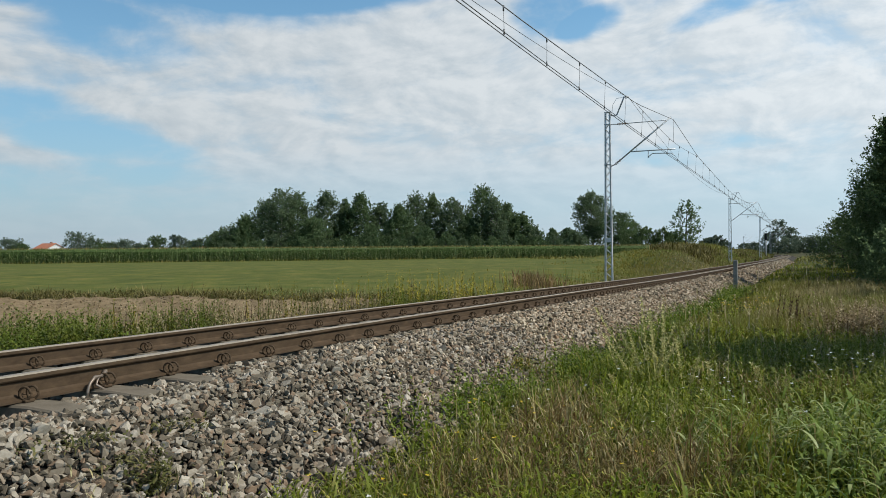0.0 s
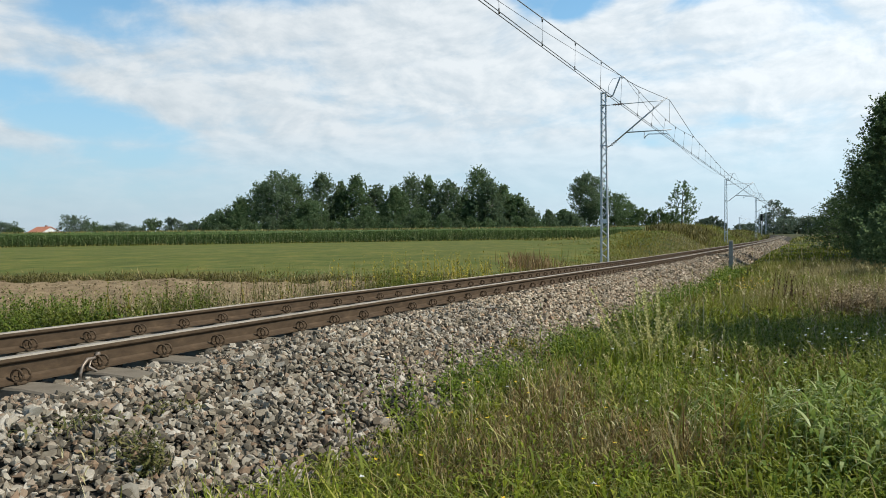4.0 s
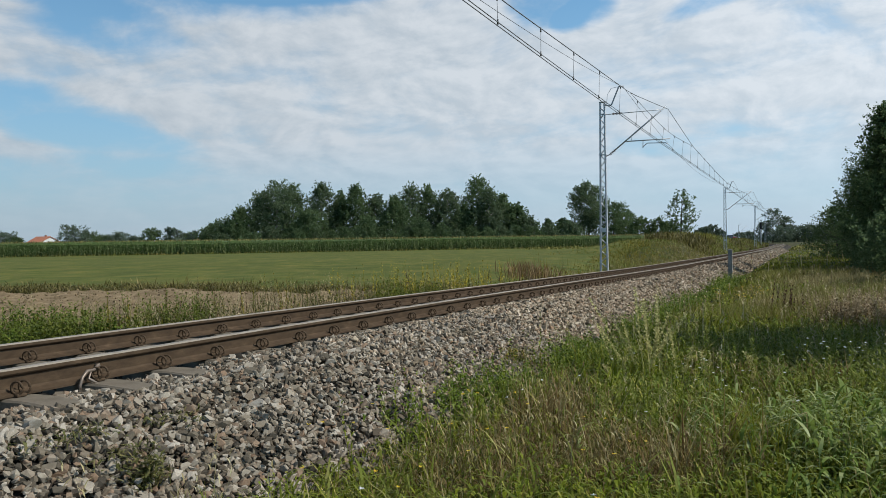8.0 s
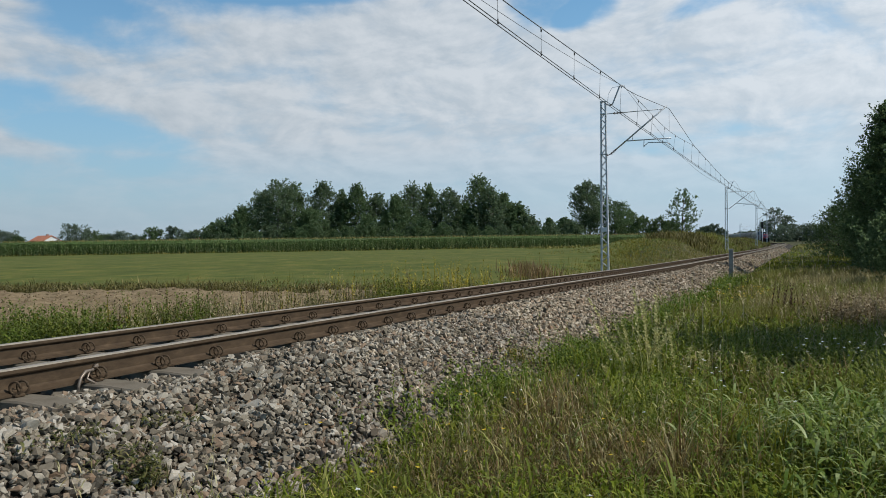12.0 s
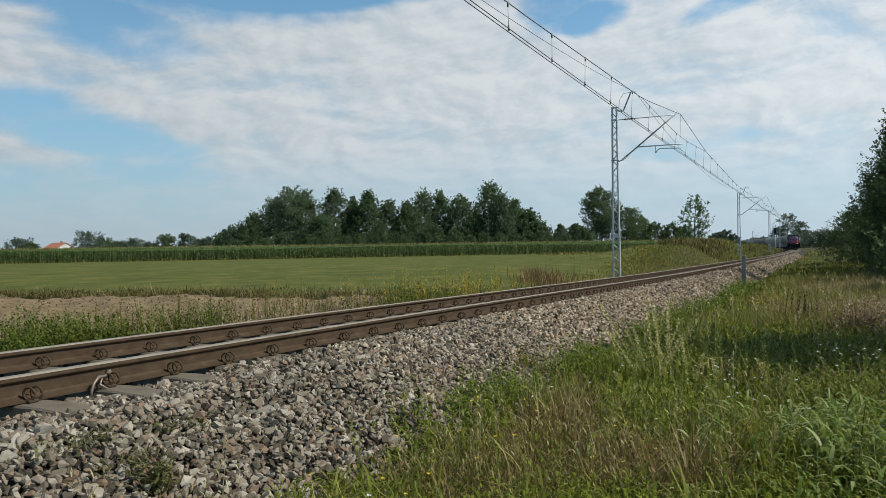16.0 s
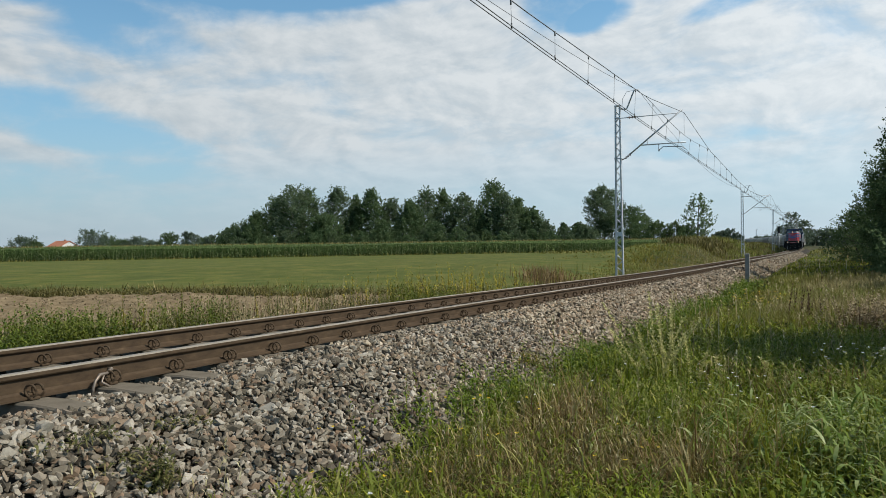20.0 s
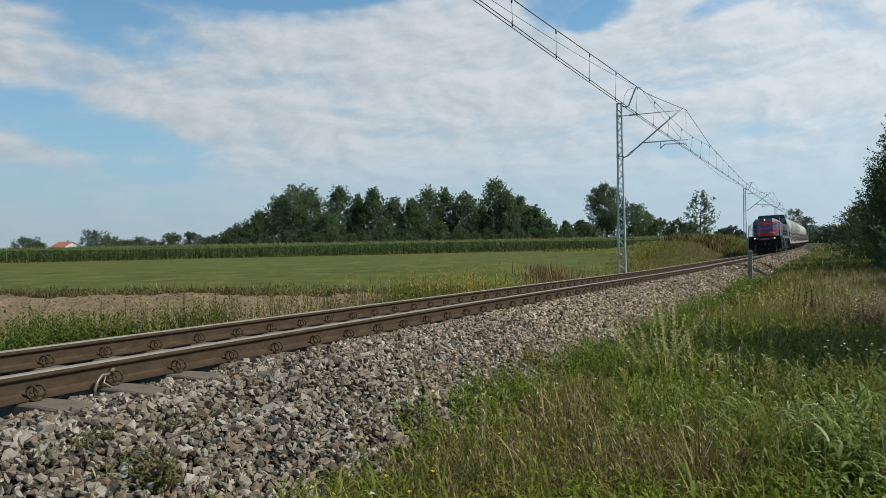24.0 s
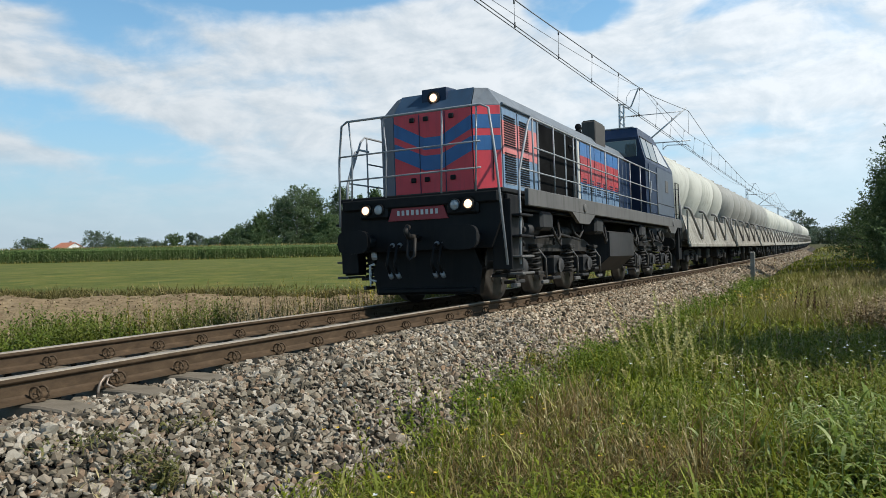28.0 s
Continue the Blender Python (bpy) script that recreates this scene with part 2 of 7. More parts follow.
def stone_look(name, pick, browned=0.0, tint=(1, 1, 1)):
    """Broken stone: each piece a tone of its own, freckled, rough, with rust stains along the bed."""
    k = Nodes(name, 0.85, 0, 0.25)
    r = pick(k)
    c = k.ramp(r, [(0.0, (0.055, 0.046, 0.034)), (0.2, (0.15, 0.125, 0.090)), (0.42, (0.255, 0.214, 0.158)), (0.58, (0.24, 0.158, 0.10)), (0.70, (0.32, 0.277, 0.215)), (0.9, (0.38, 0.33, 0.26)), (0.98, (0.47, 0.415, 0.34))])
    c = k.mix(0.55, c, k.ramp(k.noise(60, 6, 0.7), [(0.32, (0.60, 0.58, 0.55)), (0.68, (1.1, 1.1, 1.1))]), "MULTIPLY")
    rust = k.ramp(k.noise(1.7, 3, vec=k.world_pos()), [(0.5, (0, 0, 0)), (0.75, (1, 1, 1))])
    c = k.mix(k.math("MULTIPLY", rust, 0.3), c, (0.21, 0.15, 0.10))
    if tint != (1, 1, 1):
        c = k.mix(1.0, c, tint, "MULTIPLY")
    if browned:
        c = k.mix(browned, c, (0.020, 0.014, 0.010))
    k.color(c)
    k.bump(k.noise(70, 4), 0.3, 0.005)
    return k.m


def m_ballast():
    k = Nodes("ballast_bed", 0.95, 0, 0.2)
    v = k.n("ShaderNodeTexVoronoi")
    v.inputs["Scale"].default_value = 15
    k.link(k.pos, v.inputs["Vector"])
    # near-black tones put the shade between stones into the bed's colour
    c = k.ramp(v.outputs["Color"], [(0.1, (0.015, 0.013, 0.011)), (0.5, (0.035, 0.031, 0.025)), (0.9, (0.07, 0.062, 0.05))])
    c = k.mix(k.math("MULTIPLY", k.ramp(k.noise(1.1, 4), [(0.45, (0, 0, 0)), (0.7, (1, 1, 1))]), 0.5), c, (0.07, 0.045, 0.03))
    k.color(c)
    k.bump(v.outputs["Distance"], 0.9, 0.03)
    return k.m


def m_ground():
    k = Nodes("soil_and_turf", 0.95, 0, 0.15)
    a = k.noise(0.35, 5)
    b = k.noise(9, 6, 0.7)
    c = k.mix(k.ramp(b, [(0.35, (0, 0, 0)), (0.65, (1, 1, 1))]), (0.028, 0.034, 0.012), (0.07, 0.072, 0.024))
    c = k.mix(k.math("MULTIPLY", k.ramp(a, [(0.45, (0, 0, 0)), (0.65, (1, 1, 1))]), 0.6), c, (0.13, 0.105, 0.05))
    k.color(c)
    k.bump(b, 0.7, 0.05)
    return k.m


def m_meadow():
    k = Nodes("meadow_turf", 0.95, 0, 0.15)
    c = k.mix(k.ramp(k.noise(0.13, 5, 0.6, (1, 3.2, 1)), [(0.40, (0, 0, 0)), (0.60, (1, 1, 1))]), (0.071, 0.098, 0.016), (0.137, 0.141, 0.030))
    c = k.mix(k.math("MULTIPLY", k.ramp(k.noise(0.9, 6, 0.75, (1, 0.4, 1)), [(0.45, (0, 0, 0)), (0.68, (1, 1, 1))]), 0.75), c, (0.20, 0.172, 0.046))
    c = k.mix(k.math("MULTIPLY", k.ramp(k.noise(0.5, 6, 0.7, (1, 0.3, 1)), [(0.40, (0, 0, 0)), (0.62, (1, 1, 1))]), 0.6), c, (0.062, 0.082, 0.018))
    k.color(c)
    k.bump(k.noise(14, 5), 0.5, 0.05)
    return k.m


def m_soil():
    k = Nodes("ploughed_soil", 0.95, 0, 0.15)
    c = k.ramp(k.noise(2.4, 7, 0.7), [(0.3, (0.13, 0.092, 0.05)), (0.55, (0.25, 0.182, 0.104)), (0.75, (0.37, 0.285, 0.172))])
    k.color(c)
    k.bump(k.noise(7, 6), 0.8, 0.06)
    return k.m


def m_rust():
    k = Nodes("rusty_rail", 0.8, 0.08, 0.25)
    c = k.ramp(k.noise(7, 6, 0.65, (1, 1, 2.5)), [(0.3, (0.046, 0.029, 0.016)), (0.6, (0.082, 0.053, 0.030)), (0.8, (0.135, 0.089, 0.052))])
    k.color(c)
    k.bump(k.noise(60, 4), 0.25, 0.003)
    return k.m


def m_railhead():
    k = Nodes("worn_rail_head", 0.5, 0.0, 0.5)
    k.color(k.ramp(k.noise(3, 5, 0.6), [(0.3, (0.21, 0.172, 0.126)), (0.7, (0.33, 0.28, 0.22))]))
    return k.m


def m_concrete(name, a, b):
    k = Nodes(name, 0.9, 0, 0.25)
    c = k.ramp(k.noise(6, 7, 0.65), [(0.3, a), (0.7, b)])
    c = k.mix(k.math("MULTIPLY", k.ramp(k.noise(1.5, 4), [(0.5, (0, 0, 0)), (0.75, (1, 1, 1))]), 0.4), c, (0.15, 0.115, 0.085))
    k.color(c)
    k.bump(k.noise(55, 5), 0.4, 0.005)
    return k.m


def m_steel(name, a, b, rough=0.5, metal=0.6):
    k = Nodes(name, rough, metal)
    k.color(k.ramp(k.noise(5, 6, 0.65), [(0.3, a), (0.7, b)]))
    k.bump(k.noise(80, 3), 0.12, 0.002)
    return k.m


def m_bark(name, a, b):
    k = Nodes(name, 0.9, 0, 0.2)
    n = k.noise(5, 6, 0.7, (1, 1, 0.25))
    k.color(k.ramp(n, [(0.35, a), (0.7, b)]))
    k.bump(n, 0.7, 0.03)
    return k.m


# crushed stone tinted dark, painting in the shade of deep gaps
STONE_LOW = stone_look("gap_shaded_stone", Nodes.island, 0.0, (0.55, 0.52, 0.48))
STONE, STONE_ONE = stone_look("crushed_stone", Nodes.island), stone_look("crushed_stone_single", Nodes.each)
STONE_TAN = stone_look("lighter_tan_stone", Nodes.island, 0.0, (1.30, 1.24, 1.15))
STONE_BROWN = stone_look("dark_brown_stone", Nodes.island, 0.82)
BALLAST, GROUND, MEADOW, SOIL = m_ballast(), m_ground(), m_meadow(), m_soil()
RUST, RAILHEAD = m_rust(), m_railhead()
CONCRETE = m_concrete("sleeper_concrete", (0.12, 0.10, 0.072), (0.23, 0.195, 0.145))
POSTMAT = m_concrete("post_concrete", (0.20, 0.19, 0.17), (0.33, 0.32, 0.29))
GALV = m_steel("galvanised_steel", (0.42, 0.43, 0.44), (0.62, 0.63, 0.64), 0.55, 0.35)
WIRE = m_steel("copper_wire_weathered", (0.11, 0.115, 0.12), (0.19, 0.19, 0.19), 0.5, 0.5)
INSUL = m_steel("brown_insulator", (0.10, 0.06, 0.045), (0.16, 0.10, 0.07), 0.3, 0.0)
BARK = m_bark("bark", (0.05, 0.042, 0.032), (0.16, 0.14, 0.11))
BIRCH = m_bark("pale_bark", (0.10, 0.09, 0.08), (0.45, 0.43, 0.40))

# ---- mesh helpers ----


def np_mesh(name, verts, *face_sets, smooth=False):
    """A mesh from arrays of vertices and of faces (one array for each face size)."""
    me = bpy.data.meshes.new(name)
    verts = np.asarray(verts, np.float32)
    me.vertices.add(len(verts))
    me.vertices.foreach_set("co", verts.ravel())
    loops = np.concatenate([np.asarray(f, np.int32).ravel() for f in face_sets])
    sizes = np.concatenate([np.full(len(f), np.asarray(f).shape[1], np.int32) for f in face_sets])
    me.loops.add(len(loops))
    me.loops.foreach_set("vertex_index", loops)
    me.polygons.add(len(sizes))
    starts = np.concatenate([[0], np.cumsum(sizes)[:-1]]).astype(np.int32)
    me.polygons.foreach_set("loop_start", starts)
    me.polygons.foreach_set("use_smooth", np.full(len(sizes), bool(smooth)))
    me.update(calc_edges=True)
    return me


class Geo:
    """Collects simple solids into one mesh."""

    def __init__(self):
        self.v, self.f, self.s = [], [], []

    def add(self, verts, faces, smooth=False, m=None):
        o = len(self.v)
        self.v += [tuple(m @ Vector(p)) if m else tuple(p) for p in verts]
        self.f += [tuple(i + o for i in f) for f in faces]
        self.s += [smooth] * len(faces)
        return self

    def box(self, x, y, z, sx, sy, sz, b=0.0, m=None):
        """A box about the point (x, y, z) with chamfered edges b."""
        hx, hy, hz = sx / 2, sy / 2, sz / 2
        if b <= 0:
            vs = [(x + i * hx, y + j * hy, z + k * hz) for i in (-1, 1) for j in (-1, 1) for k in (-1, 1)]
            fs = [(0, 1, 3, 2), (4, 6, 7, 5), (0, 4, 5, 1), (2, 3, 7, 6), (0, 2, 6, 4), (1, 5, 7, 3)]
            return self.add(vs, fs, False, m)
        h = (hx, hy, hz)
        vs, idx = [], {}
        for i in (-1, 1):
            for j in (-1, 1):
                for k in (-1, 1):
                    for a in range(3):
                        sg = (i, j, k)
                        q = [sg[n] * (h[n] if n == a else max(h[n] - b, 0)) for n in range(3)]
                        idx[i, j, k, a] = len(vs)
                        vs.append((x + q[0], y + q[1], z + q[2]))
        fs = []

        def key(a, sa, bb, sb, c, sc, own):
            q = [0, 0, 0]
            q[a], q[bb], q[c] = sa, sb, sc
            return idx[q[0], q[1], q[2], own]
        for a in range(3):
            bb, c = (a + 1) % 3, (a + 2) % 3
            for s in (-1, 1):
                fs.append(tuple(key(a, s, bb, p, c, q, a) for p, q in ((-1, -1), (1, -1), (1, 1), (-1, 1))))
            for s in (-1, 1):
                for p in (-1, 1):
                    fs.append((key(a, s, bb, p, c, -1, a), key(a, s, bb, p, c, 1, a), key(a, s, bb, p, c, 1, bb), key(a, s, bb, p, c, -1, bb)))
        for i in (-1, 1):
            for j in (-1, 1):
                for k in (-1, 1):
                    fs.append(tuple(idx[i, j, k, a] for a in range(3)))
        return self.add(vs, fs, False, m)

    def tube(self, pts, r, n=8, r2=None, caps=True, smooth=True):
        """A round bar along the points, tapering from r to r2."""
        pts = [Vector(p) for p in pts]
        r2 = r if r2 is None else r2
        vs, fs = [], []
        up = None
        for i, p in enumerate(pts):
            a, b = pts[max(i - 1, 0)], pts[min(i + 1, len(pts) - 1)]
            d = (b - a).normalized()
            if up is None:
                up = d.cross(Vector((0.31, 0.17, 0.93)))
                if up.length < 1e-3:
                    up = d.cross(Vector((1, 0, 0)))
            up = (up - d * up.dot(d)).normalized()
            side = d.cross(up)
            rr = r + (r2 - r) * i / max(len(pts) - 1, 1)
            vs += [p + (up * math.cos(t) + side * math.sin(t)) * rr for t in (2 * math.pi * k / n for k in range(n))]
        for i in range(len(pts) - 1):
            fs += [(i * n + k, i * n + (k + 1) % n, (i + 1) * n + (k + 1) % n, (i + 1) * n + k) for k in range(n)]
        self.add(vs, fs, smooth)
        if caps:
            o = len(self.v) - len(vs)
            self.f += [tuple(o + k for k in range(n))[::-1], tuple(o + (len(pts) - 1) * n + k for k in range(n))]
            self.s += [False, False]
        return self

    def prism(self, outline, a, b, axis="y", smooth=False):
        """An outline (2D) drawn out along an axis from a to b."""
        n = len(outline)
        put = {"x": lambda p, t: (t, p[0], p[1]), "y": lambda p, t: (p[0], t, p[1]), "z": lambda p, t: (p[0], p[1], t)}[axis]
        vs = [put(p, a) for p in outline] + [put(p, b) for p in outline]
        fs = [(i, (i + 1) % n, n + (i + 1) % n, n + i) for i in range(n)] + [tuple(range(n))[::-1], tuple(range(n, 2 * n))]
        return self.add(vs, fs, smooth)

    def loft(self, rings, smooth=True, caps=True):
        """Skin over rings of equal point count."""
        n = len(rings[0])
        vs = [p for r in rings for p in r]
        fs = []
        for i in range(len(rings) - 1):
            fs += [(i * n + k, i * n + (k + 1) % n, (i + 1) * n + (k + 1) % n, (i + 1) * n + k) for k in range(n)]
        if caps:
            fs += [tuple(range(n))[::-1], tuple((len(rings) - 1) * n + k for k in range(n))]
        return self.add(vs, fs, smooth)

    def wheel(self, x, y, z, profile, n=24, axis="x"):
        """A turned solid: profile is (along the axis, radius)."""
        rings = []
        for (a, r) in profile:
            ring = []
            for k in range(n):
                t = 2 * math.pi * k / n
                c, s = r * math.cos(t), r * math.sin(t)
                ring.append({"x": (x + a, y + c, z + s), "y": (x + c, y + a, z + s), "z": (x + c, y + s, z + a)}[axis])
            rings.append(ring)
        return self.loft(rings)

    def coil(self, x, y, z0, z1, r, wire, turns, n=6):
        pts = []
        steps = int(turns * 10)
        for i in range(steps + 1):
            t = 2 * math.pi * turns * i / steps
            pts.append((x + r * math.cos(t), y + r * math.sin(t), z0 + (z1 - z0) * i / steps))
        return self.tube(pts, wire, n)

    def mesh(self, name, *mats):
        me = bpy.data.meshes.new(name)
        me.from_pydata(self.v, [], self.f)
        bm = bmesh.new()
        bm.from_mesh(me)
        bmesh.ops.recalc_face_normals(bm, faces=bm.faces)
        bm.to_mesh(me)
        bm.free()
        me.polygons.foreach_set("use_smooth", self.s)
        for mt in mats:
            me.materials.append(mt)
        return me


def part(name, geo, material, parent, label="", m=None):
    """One mesh object under a thing or a part. geo: a Geo or a mesh."""
    if isinstance(geo, Geo):
        me = geo.mesh(name, material)
    else:
        me = geo
        if material and not me.materials:
            me.materials.append(material)
    ob = new(name, me)
    ob.parent = parent
    if m is not None:
        ob.matrix_basis = m
    if label:
        tagged(ob, label)
    return ob


def thing(name, label, category, m=None, group="", kind=""):
    ob = new(name)
    ob.empty_display_size = 0.2
    if m is not None:
        ob.matrix_basis = m
    return tagged(ob, label, category, group, kind)


def solid(name, me, material, label, category="", group="", kind="", m=None):
    if material and not me.materials:
        me.materials.append(material)
    ob = new(name, me)
    if m is not None:
        ob.matrix_basis = m
    return tagged(ob, label, category, group, kind)


rng = np.random.default_rng(7)

# ---- the railway line: its course, in metres along the track ----
STEP = 0.25
S = np.arange(-40, 760, STEP)
_k = np.interp(S, [-20, 20, 45, 75, 110, 150, 200, 230, 345, 380, 760], [0.0074, 0.00026, -0.00019, 0.00033, -0.00027, -0.00017, -0.0011, -0.0017, -0.0017, -0.004, -0.001])
_k[S < -8] = 0.002
_a = np.concatenate([[0], np.cumsum((_k[1:] + _k[:-1]) / 2) * STEP])
_i0 = int(40 / STEP)
_a = _a - _a[_i0] + 0.4093
_x = np.concatenate([[0], np.cumsum(np.sin((_a[1:] + _a[:-1]) / 2)) * STEP])
_y = np.concatenate([[0], np.cumsum(np.cos((_a[1:] + _a[:-1]) / 2)) * STEP])
_x += -_x[_i0] - 5.149 * math.cos(0.4093)
_y += -_y[_i0] + 5.149 * math.sin(0.4093)
_z = np.interp(S, [-40, 0, 12, 30, 60, 100, 150, 200, 236, 280, 330, 400, 760], [-0.5, -0.854, -1.018, -1.263, -1.491, -1.767, -1.898, -1.99, -2.35, -2.6, -3.1, -3.7, -5.5])
_z = np.convolve(np.pad(_z, 20, mode="reflect", reflect_type="odd"), np.ones(41) / 41, "valid") + EYE
CANT = 0.0233


def along(s, off=0.0, up=0.0):
    """The place at s metres along the track, off to its right, up over the rail clips."""
    s = np.asarray(s, float)
    x, y, z, a = (np.interp(s, S, q) for q in (_x, _y, _z, _a))
    return np.stack([x + off * np.cos(a), y - off * np.sin(a), z + CANT * np.clip(off, -1.3, 1.3) + up], -1)


def spot(s, off=0.0, up=0.0):
    return Vector(along(s, off, up).tolist())


def heading(s):
    return float(np.interp(s, S, _a))


def nearest(x, y):
    """Metres along and to the right of the track for each place."""
    x, y = np.ravel(x), np.ravel(y)
    step = 8
    cx, cy = _x[::step], _y[::step]
    best = np.empty(len(x), int)
    for i in range(0, len(x), 4000):
        d = (x[i:i + 4000, None] - cx) ** 2 + (y[i:i + 4000, None] - cy) ** 2
        best[i:i + 4000] = d.argmin(1)
    j = best * step
    dx, dy = x - _x[j], y - _y[j]
    s = S[j] + dx * np.sin(_a[j]) + dy * np.cos(_a[j])
    off = dx * np.cos(_a[j]) - dy * np.sin(_a[j])
    return s, off


def ease(v, a, b):
    t = np.clip((v - a) / (b - a), 0, 1)
    return t * t * (3 - 2 * t)


def ground(x, y):
    """The height of the land."""
    x, y = np.asarray(x, float), np.asarray(y, float)
    s, off = nearest(x, y)
    foot = np.interp(s, S, _z)
    toe = foot - 0.60
    right = np.where(s < 40, np.minimum(toe, 0.05), toe) + ease(off, 3, 14) * np.clip(0.0 - toe, -1, 1.2) * 0.8
    right = right + ease(s, 30, 58) * ease(off, 2.5, 3.3) * (1 - 0.7 * ease(off, 5, 12)) * 0.42
    left = toe + ease(-off, 3.0, 9.5) * (0.0 - toe)
    bank = ease(s, 54, 88) * (1 - ease(s, 104, 165)) * ease(-off, 3.6, 7.5) * (1 - ease(-off, 11, 20))
    left = left + bank * 1.32 + ease(s, 60, 150) * ease(-off, 3.0, 6.0) * (1 - ease(-off, 10, 18)) * 0.25
    z = np.where(off > 0, right, left)
    z = np.where(np.abs(off) < 2.6, toe, z)
    far = np.hypot(x, y)
    lump = 0.05 * np.sin(x * 0.9 + 1.3 * np.sin(y * 0.53)) * np.sin(y * 0.71 + 0.6) + 0.03 * np.sin(x * 2.3 + y * 1.7)
    return (z + lump * (np.abs(off) > 3.0) * (far < 60)).reshape(np.shape(x))


def land():
    n = 240
    u = np.linspace(-1, 1, n)
    gx = np.sinh(u * 6.2) / math.sinh(6.2) * 2600
    v = np.linspace(-1, 1, n)
    gy = np.sinh(v * 6.2) / math.sinh(6.2) * 2800 + 14
    X, Y = np.meshgrid(gx, gy)
    Z = ground(X.ravel(), Y.ravel())
    i = np.arange((n - 1) * n).reshape(n - 1, n)[:, :-1].ravel()
    me = np_mesh("ground", np.stack([X.ravel(), Y.ravel(), Z], 1), np.stack([i, i + 1, i + n + 1, i + n], 1), smooth=True)
    solid("ground", me, GROUND, "flat grassy farmland with dark soil between the tufts", kind="structure")


land()


def patch(name, material, label, corners, nx, ny, lift, relief=None):
    """A sheet over the land between four corners (x, y)."""
    a, b, c, d = (np.array(p, float) for p in corners)
    u, v = np.meshgrid(np.linspace(0, 1, nx), np.linspace(0, 1, ny))
    u, v = u.ravel()[:, None], v.ravel()[:, None]
    p = (a * (1 - u) + b * u) * (1 - v) + (d * (1 - u) + c * u) * v
    rim = np.clip(np.minimum(np.minimum(u, 1 - u) * nx, np.minimum(v, 1 - v) * ny)[:, 0] / 2, 0, 1)
    z = ground(p[:, 0], p[:, 1]) + lift * rim - 0.06 * (1 - rim)
    if relief is not None:
        z = z + relief(p[:, 0], p[:, 1])
    i = np.arange((ny - 1) * nx).reshape(ny - 1, nx)[:, :-1].ravel()
    me = np_mesh(name, np.column_stack([p, z]), np.stack([i, i + 1, i + nx + 1, i + nx], 1), smooth=True)
    return solid(name, me, material, label, kind="structure")


def verge_y(x):
    return 24.6 - 0.16 * (np.asarray(x, float) + 7)


def corn_y(x):
    return 107 + 0.262 * (np.asarray(x, float) + 63)


def clods(x, y):
    return 0.05 * np.sin(y * 4.4 + 0.8 * np.sin(x * 0.7)) + 0.06 * np.sin(x * 5.1 + y * 3.3) * np.sin(x * 2.2 - y * 4.1)


patch("ploughed_strip", SOIL, "bare pale brown ploughed soil with clods", [(-60, float(verge_y(-60))), (1.0, float(verge_y(1))), (-4.6, 9.0), (-60, -4)], 220, 120, 0.06, clods)
patch("meadow", MEADOW, "mown green meadow with yellowed streaks", [(-150, float(verge_y(-150))), (3.0, float(verge_y(3))), (40, float(corn_y(40))), (-260, float(corn_y(-260)))], 120, 120, 0.12)

# ---- the track ----
FOOT, HEAD = -0.05, 0.12      # rail foot and rail head against the clips
SLEEPER_S0, SLEEPER_STEP = 3.263 - 0.6 * 22, 0.6
RAIL_OUT = [(-0.07, 0), (0.07, 0), (0.07, 0.012), (0.022, 0.030), (0.009, 0.045), (0.009, 0.118), (0.030, 0.130), (0.036, 0.138), (0.036, 0.160), (0.028, 0.170), (-0.028, 0.170), (-0.036, 0.160), (-0.036, 0.138), (-0.030, 0.130), (-0.009, 0.118), (-0.009, 0.045), (-0.022, 0.030), (-0.07, 0.012)]


